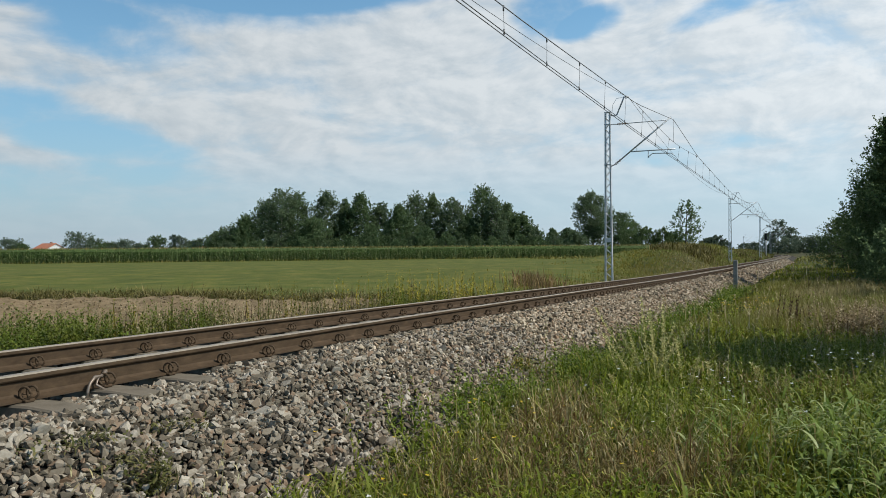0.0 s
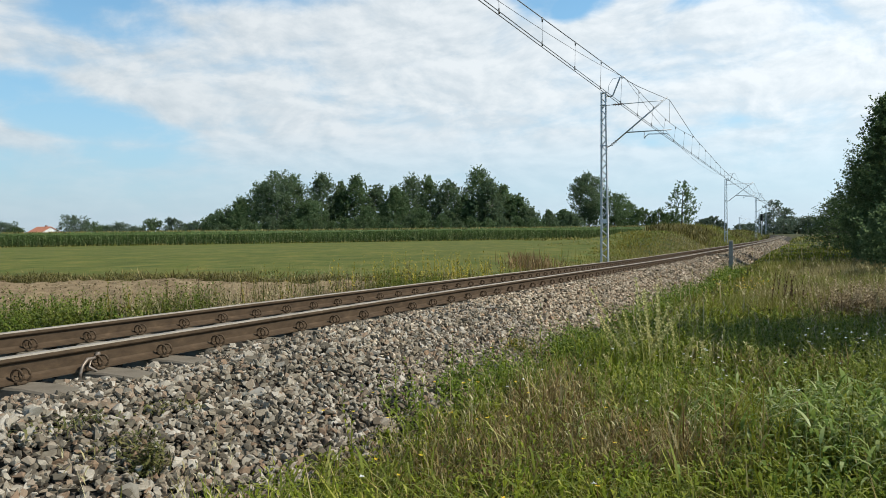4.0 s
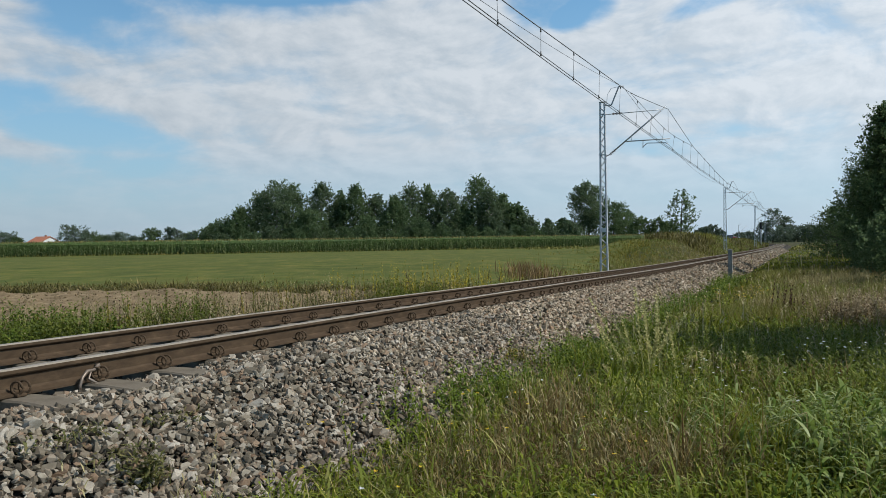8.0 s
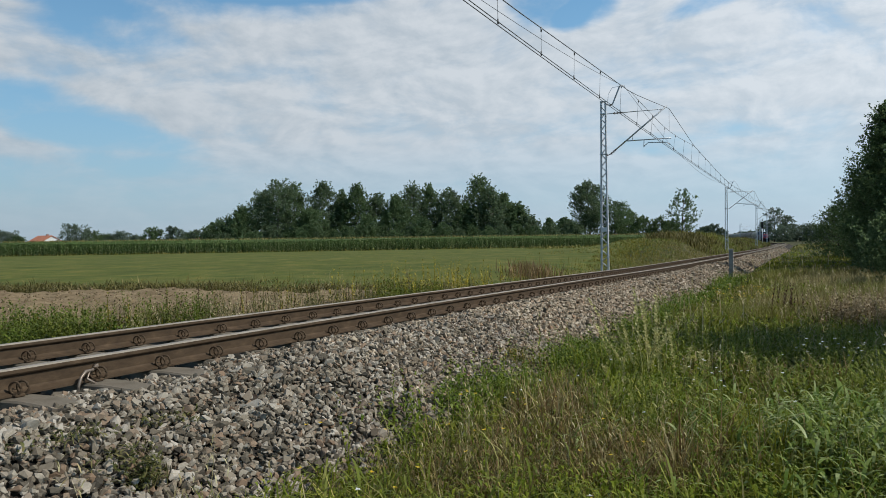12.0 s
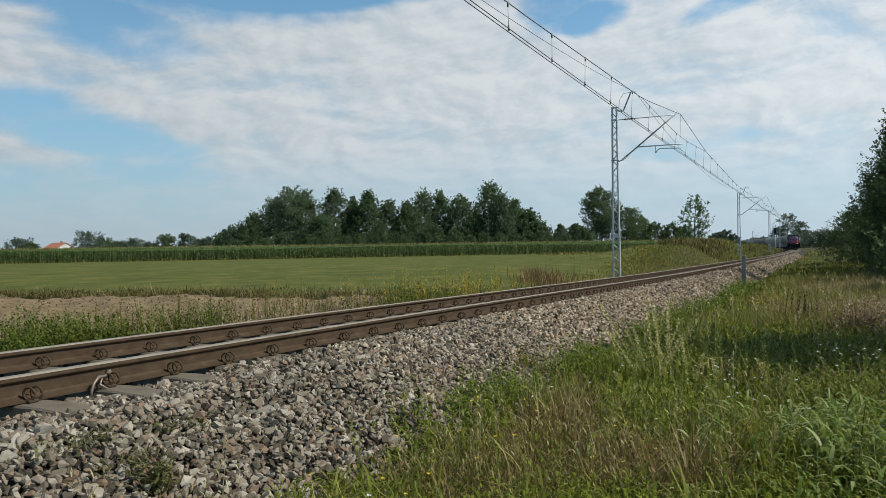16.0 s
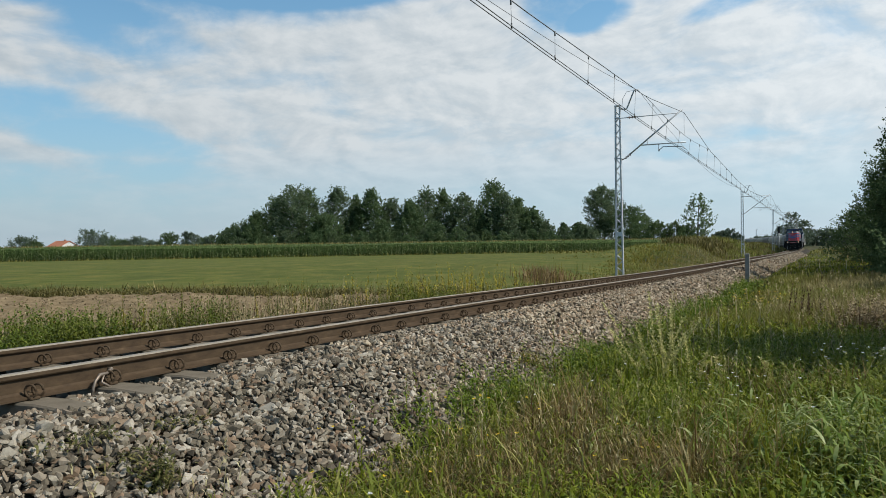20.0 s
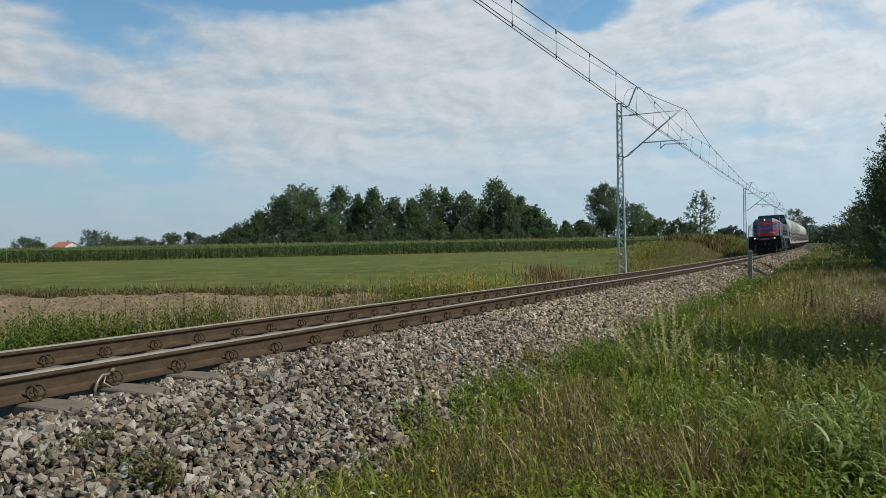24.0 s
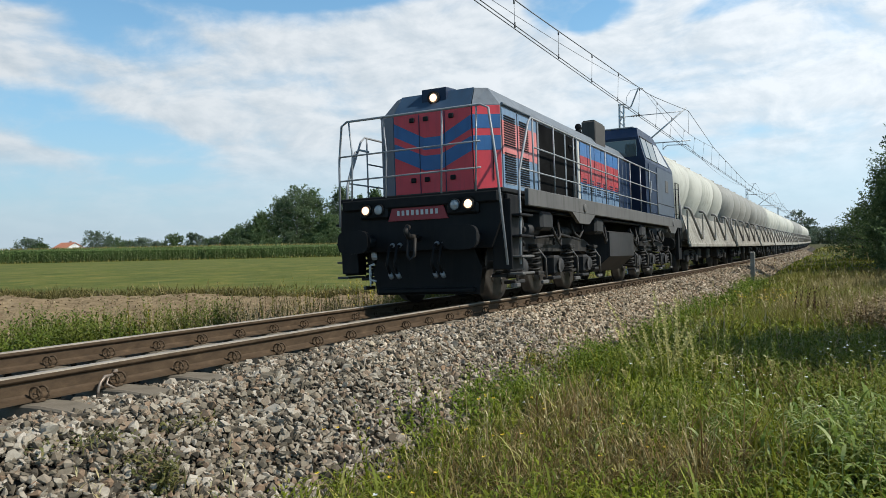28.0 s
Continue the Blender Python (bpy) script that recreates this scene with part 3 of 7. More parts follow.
def railway():
    track = thing("railway_track", "single railway track with brown rusty rails on concrete sleepers", "railway track", kind="structure")
    ss = np.concatenate([np.arange(-20, 60, 1.0), np.arange(60, 520, 4.0)])
    for side in (-0.7525, 0.7525):
        n = len(RAIL_OUT)
        V = np.concatenate([along(ss, side + px, FOOT + pz)[:, None] for px, pz in RAIL_OUT], 1).reshape(-1, 3)
        F = []
        for i in range(len(ss) - 1):
            for k in range(n):
                F.append((i * n + k, i * n + (k + 1) % n, (i + 1) * n + (k + 1) % n, (i + 1) * n + k))
        me = np_mesh("rail", V, F)
        me.materials.append(RUST)
        me.materials.append(RAILHEAD)
        for i, p in enumerate(me.polygons):
            if i % n in (8, 9, 10):
                p.material_index = 1
        part("rail", me, None, track, "rusty steel rail with a worn brighter head")
    # sleepers: trough-shaped concrete, lower in the middle
    g = Geo()
    prof = [(-1.27, -0.02), (-0.98, 0.0), (-0.45, 0.0), (-0.30, -0.03), (0.30, -0.03), (0.45, 0.0), (0.98, 0.0), (1.27, -0.02)]
    rings = []
    for x, z in prof:
        rings.append([(x, -0.145, z - 0.18), (x, -0.11, z - 0.012), (x, -0.098, z), (x, 0.098, z), (x, 0.11, z - 0.012), (x, 0.145, z - 0.18)])
    g.loft(rings, smooth=False)
    me = g.mesh("sleeper", CONCRETE)
    # fastening: cast shoulder and a sprung steel clip of two loops
    c = Geo()
    for o in (-0.026, 0.026):
        pts = [(0.040 * math.cos(t) * 0.85, o + 0.040 * math.cos(t) * 0.36 + 0.008 * t / 6.3, 0.012 + 0.040 * math.sin(t)) for t in (2 * math.pi * i / 11 for i in range(12))]
        c.tube(pts, 0.008, 5)
    c.box(-0.01, 0, -0.036, 0.06, 0.07, 0.02, 0.005)
    c.box(-0.045, 0, -0.015, 0.03, 0.06, 0.02, 0.004)
    clip = c.mesh("rail_clip", RUST)
    far_s, far_c = [], []
    sv, sf = np.array([v.co[:] for v in me.vertices]), [tuple(p.vertices) for p in me.polygons]
    for i in range(560):
        s = SLEEPER_S0 + SLEEPER_STEP * i
        if s > 320:
            break
        a = heading(s)
        m = Matrix.Translation(spot(s, 0, FOOT - 0.006)) @ pose(0, 0, 0, 0, -math.degrees(CANT), -math.degrees(a))
        if i < 290:
            part("sleeper", me, None, track, m=m)
        else:
            far_s.append(m)
        for off, turn in ((0.835, 0), (-0.67, 0), (0.67, 180), (-0.835, 180)):
            mc = Matrix.Translation(spot(s, off, -0.008)) @ pose(0, 0, 0, 0, 0, -math.degrees(a) + turn)
            if 20 <= i < 92:
                part("rail_clip", clip, None, track, m=mc)
            elif 92 <= i < 190 and turn == 0:
                far_c.append(mc)
    q = Geo()
    for m in far_s:
        q.add([tuple(v) for v in sv], sf, False, m)
    tagged(part("distant_sleepers", q, CONCRETE, track, "concrete sleepers far along the line"), kind="stuff")
    q = Geo()
    for m in far_c:
        q.box(0, 0, 0.005, 0.07, 0.085, 0.075, 0.02, m)
    tagged(part("distant_clips", q, RUST, track, "rail clips far along the line"), kind="stuff")
    # bonding cable bolted to the rail
    b = Geo()
    w = [(0.775, 3.90, 0.045), (0.80, 3.88, 0.05), (0.83, 3.82, 0.03), (0.86, 3.74, 0.035), (0.875, 3.69, 0.0), (0.875, 3.67, -0.05), (0.87, 3.67, -0.1)]
    b.tube([spot(s, o, u) for o, s, u in w], 0.011, 8)
    b.tube([spot(s, o, u) for o, s, u in [(0.84, 3.79, 0.03), (0.85, 3.76, -0.02), (0.90, 3.83, -0.08)]], 0.009, 8)
    p = spot(3.90, 0.775, 0.045)
    b.wheel(p.x, p.y, p.z, [(-0.012, 0.018), (0.012, 0.018), (0.014, 0.012)], 6, "x")
    part("bonding_cable", b, m_steel("dull_lug", (0.22, 0.17, 0.13), (0.4, 0.33, 0.27), 0.5, 0.6), track, "bent steel bonding cable bolted to the rail")


railway()


def bed_height(off, jag=0.0):
    """Ballast surface against the clips at each offset from the track's middle."""
    ao = np.abs(off)
    return np.where(ao < 1.62, -0.088, -0.088 - (ao - 1.62) * 0.52) + jag


def ballast():
    ss = np.concatenate([np.arange(-20, 60, 0.5), np.arange(60, 520, 4.0)])
    offs = np.array([-3.0, -2.5, -2.0, -1.62, -1.2, -0.9, -0.6, 0, 0.6, 0.9, 1.2, 1.62, 1.9, 2.2, 2.5, 2.8])
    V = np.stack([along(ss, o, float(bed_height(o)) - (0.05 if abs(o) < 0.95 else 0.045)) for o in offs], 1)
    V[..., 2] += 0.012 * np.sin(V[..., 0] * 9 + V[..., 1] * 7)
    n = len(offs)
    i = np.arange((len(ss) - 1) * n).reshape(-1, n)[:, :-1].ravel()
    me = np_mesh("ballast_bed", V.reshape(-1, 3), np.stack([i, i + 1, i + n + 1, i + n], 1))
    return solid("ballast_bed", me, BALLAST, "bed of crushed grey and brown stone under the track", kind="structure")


bed = ballast()


def stone_shapes(n, points):
    out = []
    r = random.Random(11)
    for k in range(n):
        bm = bmesh.new()
        sx, sy, sz = r.uniform(1.0, 1.4), r.uniform(0.74, 1.0), r.uniform(0.5, 0.8)
        for i in range(points):
            v = Vector((r.gauss(0, 1), r.gauss(0, 1), r.gauss(0, 1))).normalized()
            bm.verts.new((v.x * sx * r.uniform(0.42, 0.60), v.y * sy * r.uniform(0.42, 0.60), v.z * sz * r.uniform(0.42, 0.60)))
        res = bmesh.ops.convex_hull(bm, input=bm.verts)
        bmesh.ops.delete(bm, geom=[g for g in res["geom_interior"] if isinstance(g, bmesh.types.BMVert)], context="VERTS")
        bmesh.ops.triangulate(bm, faces=bm.faces)
        bm.verts.index_update()
        out.append((np.array([v.co[:] for v in bm.verts]), np.array([[v.index for v in f.verts] for f in bm.faces])))
        bm.free()
    return out


SHAPES = stone_shapes(10, 13)
CHIPS = stone_shapes(8, 8)


def turns(n, r=rng):
    """Random rotation matrices."""
    q = r.normal(size=(n, 4)) * np.array([1.0, 0.42, 0.42, 1.0])
    q /= np.linalg.norm(q, axis=1)[:, None]
    w, x, y, z = q.T
    return np.stack([1 - 2 * (y * y + z * z), 2 * (x * y - z * w), 2 * (x * z + y * w), 2 * (x * y + z * w), 1 - 2 * (x * x + z * z), 2 * (y * z - x * w), 2 * (x * z - y * w), 2 * (y * z + x * w), 1 - 2 * (x * x + y * y)], 1).reshape(-1, 3, 3)


def strew(name, places, sizes, material, label, parent=None, shapes=SHAPES):
    """Stones at places, joined."""
    V, F, o = [], [], 0
    pick = rng.integers(0, len(shapes), len(places))
    for k, (sv, sf) in enumerate(shapes):
        sel = np.where(pick == k)[0]
        if not len(sel):
            continue
        R = turns(len(sel))
        W = np.einsum("nij,vj->nvi", R, sv) * sizes[sel][:, None, None] + places[sel][:, None]
        V.append(W.reshape(-1, 3))
        F.append((sf[None] + (np.arange(len(sel)) * len(sv))[:, None, None]).reshape(-1, 3) + o)
        o += len(sel) * len(sv)
    me = np_mesh(name, np.concatenate(V), np.concatenate(F))
    me.materials.append(material)
    if parent:
        return tagged(part(name, me, None, parent, label), kind="stuff")
    return solid(name, me, None, label, kind="stuff")


def on_sleeper(s, off):
    ph = np.abs((s - SLEEPER_S0) / SLEEPER_STEP - np.round((s - SLEEPER_S0) / SLEEPER_STEP)) * SLEEPER_STEP
    return (ph < 0.13) & (np.abs(off) < 1.24)


def stones():
    def heap(rows):
        P, Z = [], []
        for s0, s1, o0, o1, dens, size, deep in rows:
            n = int((s1 - s0) * (o1 - o0) * dens)
            s, o = rng.uniform(s0, s1, n), rng.uniform(o0, o1, n)
            ok = ~on_sleeper(s, o) | (rng.uniform(size=n) < np.where(o > 1.0, 0.03 + 0.97 * ease(s, 4.5, 5.1), 0.03))
            s, o = s[ok], o[ok]
            sz = size * rng.uniform(0.55, 1.35, len(s))
            jag = rng.uniform(-0.03, 0.012, len(s)) + 0.02 * np.sin(s * 3.1 + o * 2.2) * np.sin(o * 5 + s) - deep
            jag = np.where(np.abs(o) < 1.3, np.minimum(jag, 0.0) + np.where(o > 0.95, 0.035 * ease(s, 4.5, 5.1), -0.01), jag)
            p = along(s, o, 0)
            p[:, 2] += bed_height(o) + jag
            P.append(p)
            Z.append(sz)
        return np.concatenate(P), np.concatenate(Z)
    p, z = heap(((1, 10, 0.86, 2.72, 1100, 0.049, 0.0), (1, 12, 0.9, 2.7, 50, 0.080, 0.0)))
    strew("ballast_stones", p, z, STONE, "loose crushed stones, grey, tan and reddish brown", bed)
    p, z = heap(((6, 11, 0.86, 2.72, 260, 0.056, -0.006), (10, 20, 0.86, 2.72, 720, 0.066, 0.0)))
    strew("fresh_ballast_stones", p, z, STONE_TAN, "lighter tan crushed stones farther along the bed", bed)
    p, z = heap(((20, 34, 0.86, 2.75, 300, 0.098, 0.0), (34, 60, 0.86, 2.75, 120, 0.13, 0.0), (60, 130, 0.9, 2.75, 36, 0.18, 0.0)))
    strew("distant_ballast_stones", p, z, STONE_TAN, "tan crushed stones far along the bed", bed, CHIPS)
    p, z = heap(((-9, 1, 0.86, 2.72, 420, 0.062, 0.01),))
    strew("trackside_stones", p, z, STONE, "loose crushed stones beside the track", bed, CHIPS)
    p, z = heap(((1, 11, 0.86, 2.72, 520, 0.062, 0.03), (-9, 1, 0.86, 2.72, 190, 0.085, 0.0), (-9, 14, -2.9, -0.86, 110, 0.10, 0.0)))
    strew("ballast_chips", p, z, STONE_LOW, "crushed stones lower down in the bed, darkened as in shade", bed, CHIPS)
    p, z = heap(((-8, 26, -0.64, 0.64, 150, 0.07, 0.0),))
    s, o = rng.uniform(1, 40, 7000), rng.uniform(-0.60, 0.60, 7000)
    q = along(s, o, -0.088 + rng.uniform(-0.01, 0.012, 7000))
    p, z = np.concatenate([p, q]), np.concatenate([z, 0.055 * rng.uniform(0.6, 1.3, 7000)])
    strew("oily_stones", p, z, STONE_BROWN, "dark brown stones between the rails", bed, CHIPS)
    shapes = []
    for sv, sf in SHAPES:
        me = np_mesh("stone", sv, sf)
        me.materials.append(STONE_ONE)
        shapes.append(me)
    R = turns(290)
    for i in range(290):
        s, o = rng.uniform(2.9, 7.5), rng.uniform(1.55, 2.5)
        sz = rng.uniform(0.045, 0.075)
        p = spot(s, o, float(bed_height(o)) + rng.uniform(-0.005, 0.02))
        part("stone", shapes[i % len(shapes)], None, bed, m=Matrix.Translation(p) @ Matrix(R[i].tolist()).to_4x4() @ Matrix.Scale(sz, 4))


stones()

# ---- overhead line ----
MASTS = [-21.0, 35.6, 92.5, 146.0, 203.0, 260.0, 318.0]
MAST_OFF = -3.25


def line_drop(s):
    """How much lower the masts and wires stand farther along."""
    return np.interp(s, [36, 85, 400], [0, 0.36, 0.4])




def local(s):
    """Axes at the track: x to the right of it, y along it, z up from the clips."""
    return Matrix.Translation(spot(s)) @ pose(0, 0, 0, 0, 0, -math.degrees(heading(s)))


def mast_legs():
    legs = []
    for sx in (-1, 1):
        g = Geo()
        g.loft([[(sx * w - 0.032, -0.07, z), (sx * w + 0.032, -0.07, z), (sx * w + 0.032, 0.07, z), (sx * w - 0.032, 0.07, z)] for z, w in ((-0.6, 0.165), (7.7, 0.10))], smooth=False)
        legs.append(g.mesh("mast_leg", GALV))
    g = Geo()
    n = 27
    for i in range(n):
        z0, z1 = -0.1 + 7.6 * i / n, -0.1 + 7.6 * (i + 1) / n
        w0, w1 = 0.165 - 0.065 * z0 / 7.7, 0.165 - 0.065 * z1 / 7.7
        a, b = (-w0, w1) if i % 2 else (w0, -w1)
        for y in (-0.055, 0.055):
            g.tube([(a, y, z0), (b, y, z1)], 0.017, 4, smooth=False)
    lace = g.mesh("lacing", GALV)
    return legs, lace


def catenary():
    legs, lace = mast_legs()
    foot = Geo()
    foot.box(0, 0, -0.75, 0.7, 0.55, 0.7, 0.04)
    foot = foot.mesh("footing", POSTMAT)
    caps = []
    for z, w in ((7.72, 0.30), (7.15, 0.30), (5.25, 0.36)):
        cap = Geo()
        cap.box(0, 0, z, w, 0.16, 0.05, 0.01)
        caps.append(cap.mesh("bracket", GALV))
    plate = Geo()
    plate.box(-0.02, -0.075, 1.70, 0.26, 0.012, 0.2, 0.004)
    plate = plate.mesh("sign_plate", m_steel("white_enamel", (0.55, 0.56, 0.55), (0.7, 0.7, 0.69), 0.4, 0.0))
    strut = Geo()
    strut.tube([(0.55, 0, 5.42), (2.92, 0, 7.28)], 0.036, 8)
    strut = strut.mesh("strut", GALV)
    si = Geo()
    si.tube([(0.12, 0, 5.16), (0.32, 0, 5.24)], 0.022, 6)
    for i in range(6):
        p = Vector((0.32, 0, 5.24)).lerp(Vector((0.58, 0, 5.44)), i / 6)
        si.tube([p, p + Vector((0.03, 0, 0.01))], 0.062 if i % 2 else 0.035, 10)
    si = si.mesh("insulator", INSUL)
    tie = Geo()
    tie.tube([(0.1, 0, 7.13), (2.74, 0, 7.14)], 0.02, 6)
    tie = tie.mesh("tie_rod", GALV)
    ti = Geo()
    for i in range(7):
        p = Vector((0.45, 0, 7.13)).lerp(Vector((0.95, 0, 7.134)), i / 7)
        ti.tube([p, p + Vector((0.035, 0, 0.002))], 0.058 if i % 2 else 0.034, 10)
    ti = ti.mesh("insulator", INSUL)
    steady = Geo()
    steady.tube([(1.08, 0, 5.80), (3.08, 0, 5.80)], 0.028, 8)
    steady.tube([(1.35, 0, 6.05), (1.35, 0, 5.82)], 0.012, 6)
    steady = steady.mesh("steady_tube", GALV)
    reg = Geo()
    reg.tube([(1.87, 0, 5.80), (1.86, 0, 5.46), (1.92, 0, 5.50)], 0.018, 6)
    reg.tube([(1.88, 0, 5.52), (2.06, 0, 5.66), (2.88, 0, 5.62), (3.04, 0, 5.50)], 0.02, 6)
    reg = reg.mesh("registration_arm", GALV)
    horn = Geo()
    horn.tube([(0.05, 0, 7.60), (0.34, 0, 7.52), (0.44, 0, 7.58), (0.78, 0, 8.38), (1.0, 0, 8.37)], 0.034, 6)
    horn.tube([(0.2, 0, 7.62), (0.24, 0.02, 8.05), (0.42, 0.03, 8.34), (0.8, 0, 8.38)], 0.011, 5)
    horn = horn.mesh("horn", GALV)
    for s in MASTS:
        m = local(s) @ Matrix.Translation((MAST_OFF, 0, -float(line_drop(s))))
        t = thing("catenary_mast", "galvanised lattice mast with a cantilever arm beside the track", "catenary mast", m, "masts along the line")
        for l in legs:
            part("mast_leg", l, None, t)
        part("lacing", lace, None, t, "zigzag steel lacing")
        part("footing", foot, None, t, "concrete footing")
        for cap in caps:
            part("bracket", cap, None, t)
        if s > 0:
            part("sign_plate", plate, None, t, "small white plate")
        arm = part("strut", strut, None, t, "slanting steel tube of the cantilever")
        part("insulator", si, None, arm, "brown ribbed insulator")
        rod = part("tie_rod", tie, None, t, "thin steel tie rod")
        part("insulator", ti, None, rod, "brown ribbed insulator")
        part("steady_tube", steady, None, t)
        part("registration_arm", reg, None, t, "light bent arm that holds the contact wire")
        part("horn", horn, None, t, "bent steel horn on the mast top")
    # wires, span by span
    line = thing("overhead_line", "overhead electric line with catenary, contact wires and droppers", "overhead line")
    spans = np.array(MASTS)

    def hang(s):
        """Messenger and stitch wire over the clips at s."""
        d = np.abs(np.asarray(s, float)[..., None] - spans).min(-1)
        return np.interp(d, [0, 8, 11.5, 14, 20, 24, 28.5], [7.14, 6.43, 6.32, 6.25, 6.06, 5.97, 5.93]) - line_drop(s), np.interp(d, [0, 1.5, 3.2, 6, 8], [6.12, 6.14, 6.2, 6.33, 6.43]) - line_drop(s)

    def wire(ss, offs, ups, r):
        g = Geo()
        g.tube([spot(a, o, u) for a, o, u in zip(ss, offs, ups)], r, 6)
        return g
    for i in range(len(MASTS) - 1):
        s0, s1 = MASTS[i], MASTS[i + 1]
        t = np.linspace(0, 1, 41)
        ss = s0 + (s1 - s0) * t
        cat = part("messenger_wire", wire(ss, 0 * t - 0.25, hang(ss)[0], 0.012), WIRE, line, "dark stranded messenger wire")
        st = (-1) ** i * 0.15
        for d in (-0.045, 0.045):
            part("contact_wire", wire(ss, st * (1 - 2 * t) - 0.20 + d, 5.47 - line_drop(ss), 0.010), WIRE, line, "dark grooved contact wire")
        n = int((s1 - s0) / 2.8)
        for a in s0 + (np.arange(n) + 0.6) * (s1 - s0) / n:
            near = min(a - s0, s1 - a) < 8
            top, low = spot(a, -0.25, float(hang(a)[1 if near else 0])), spot(a, st * (1 - 2 * (a - s0) / (s1 - s0)) - 0.20, 5.49 - float(line_drop(a)))
            dr = Geo()
            dr.tube([top, low], 0.0055, 5)
            d = part("dropper", dr, WIRE, cat, "thin dropper wire")
            for p in (top - Vector((0, 0, 0.04)), low + Vector((0, 0, 0.02))):
                cl = Geo()
                cl.tube([p + Vector((0, 0, 0.06)), p - Vector((0, 0, 0.05))], 0.018, 6)
                part("dropper_clamp", cl, WIRE, line)
        sag = 1.1 if i == 0 else 1.62
        part("earth_wire", wire(ss, 0 * t + MAST_OFF + 1.0, 8.36 - line_drop(ss) - sag * 4 * t * (1 - t), 0.008), WIRE, line, "thin slack earth wire between the mast horns")
    # the stitch wire under each cantilever tip, with its short link
    for s in MASTS[:-1]:
        ss = s + np.linspace(-8, 8, 17)
        y = part("stitch_wire", wire(ss, 0 * ss - 0.25, hang(ss)[1], 0.008), WIRE, line, "thin stitch wire under the messenger")
        part("link", wire((s, s), (-0.25, -0.25), (7.12 - line_drop(s), 6.12 - line_drop(s)), 0.007), WIRE, y)


catenary()


def marker_post():
    s, off = 34.1, 2.47
    p = spot(s, off)
    z = float(ground(np.array([p.x]), np.array([p.y]))[0])
    t = thing("marker_post", "square pale concrete lineside post among the grass", "post", Matrix.Translation((p.x, p.y, z)) @ pose(0, 0, 0, 0, 0, -math.degrees(heading(s))))
    g = Geo()
    h = p.z + 0.74 - z
    g.loft([[(x * w, y * w, zz) for x, y in ((-1, -1), (1, -1), (1, 1), (-1, 1))] for zz, w in ((-0.3, 0.085), (h - 0.04, 0.08), (h, 0.06))], smooth=False)
    part("shaft", g, POSTMAT, t)


marker_post()


def clod_field():
    n = 7000
    x, y = rng.uniform(-34, 0, n), rng.uniform(6, 26, n)
    s, off = nearest(x, y)
    ok = (off < -4.6) & (y < verge_y(x) - 0.3)
    x, y = x[ok], y[ok]
    p = np.stack([x, y, ground(x, y) + 0.07 + clods(x, y)], 1)
    strew("soil_clods", p, 0.05 + 0.09 * rng.uniform(size=len(x)) ** 2, SOIL, "loose clods of pale brown soil", None, CHIPS)


clod_field()


def lineside_signal():
    s, off = 176.0, -3.6
    t = thing("railway_signal", "distant lineside signal with a dark head", "signal", local(s) @ Matrix.Translation((off, 0, 0)))
    g = Geo()
    g.tube([(0, 0, -0.6), (0, 0, 4.4)], 0.11, 8)
    part("pole", g, GALV, t)
    dark = m_steel("signal_black", (0.012, 0.012, 0.013), (0.02, 0.02, 0.02), 0.6, 0.0)
    g = Geo()
    g.box(0, -0.15, 4.2, 0.42, 0.2, 1.5, 0.06)
    head = part("signal_head", g, dark, t, "dark signal head")
    for z in (3.6, 4.0, 4.4, 4.8):
        g = Geo()
        g.wheel(0, -0.25, z, [(0, 0.12), (-0.16, 0.13), (-0.16, 0.11), (-0.02, 0.10)], 12, "y")
        part("lens_hood", g, dark, head)


lineside_signal()

# ---- plants ----


def blades(base, az, el, length, width, droop, root=0.5):
    """Tapering two-piece blades: arrays of places, bearings, angles over the level, sizes. Returns (verts, faces of 4, faces of 3)."""
    n = len(base)
    d = np.stack([np.sin(az), np.cos(az), 0 * az], 1)
    up = np.array([0, 0, 1.0])
    side = np.stack([np.cos(az), -np.sin(az), 0 * az], 1)
    h = (length / 2)[:, None]
    p1 = base + h * (d * np.cos(el)[:, None] + up * np.sin(el)[:, None])
    e2 = (el - droop)[:, None]
    p2 = p1 + h * (d * np.cos(e2) + up * np.sin(e2))
    w = width[:, None] / 2
    V = np.stack([base - side * w * root, base + side * w * root, p1 - side * w, p1 + side * w, p2], 1).reshape(-1, 3)
    o = np.arange(n)[:, None] * 5
    return V, np.array([[0, 1, 3, 2]]) + o, np.array([[2, 3, 4]]) + o


def arched(base, az, el, length, width, droop, steps=4):
    """Broad leaves that bend over in an arc and end in a point."""
    n = len(base)
    d = np.stack([np.sin(az), np.cos(az), 0 * az], 1)
    side = np.stack([np.cos(az), -np.sin(az), 0 * az], 1)
    p, rows = base.copy(), []
    for i in range(steps + 1):
        w = (width * (0.45, 1.0, 0.95, 0.7, 0.0)[i] / 2)[:, None]
        rows += [p - side * w, p + side * w] if i < steps else [p]
        a = (el - droop * i / (steps - 1))[:, None]
        p = p + (length / steps)[:, None] * (d * np.cos(a) + np.array([0, 0, 1.0]) * np.sin(a))
    m = len(rows)
    o = np.arange(n)[:, None] * m
    Q = np.concatenate([np.array([[2 * i, 2 * i + 1, 2 * i + 3, 2 * i + 2]]) + o for i in range(steps - 1)])
    return np.stack(rows, 1).reshape(-1, 3), Q, np.array([[m - 3, m - 2, m - 1]]) + o


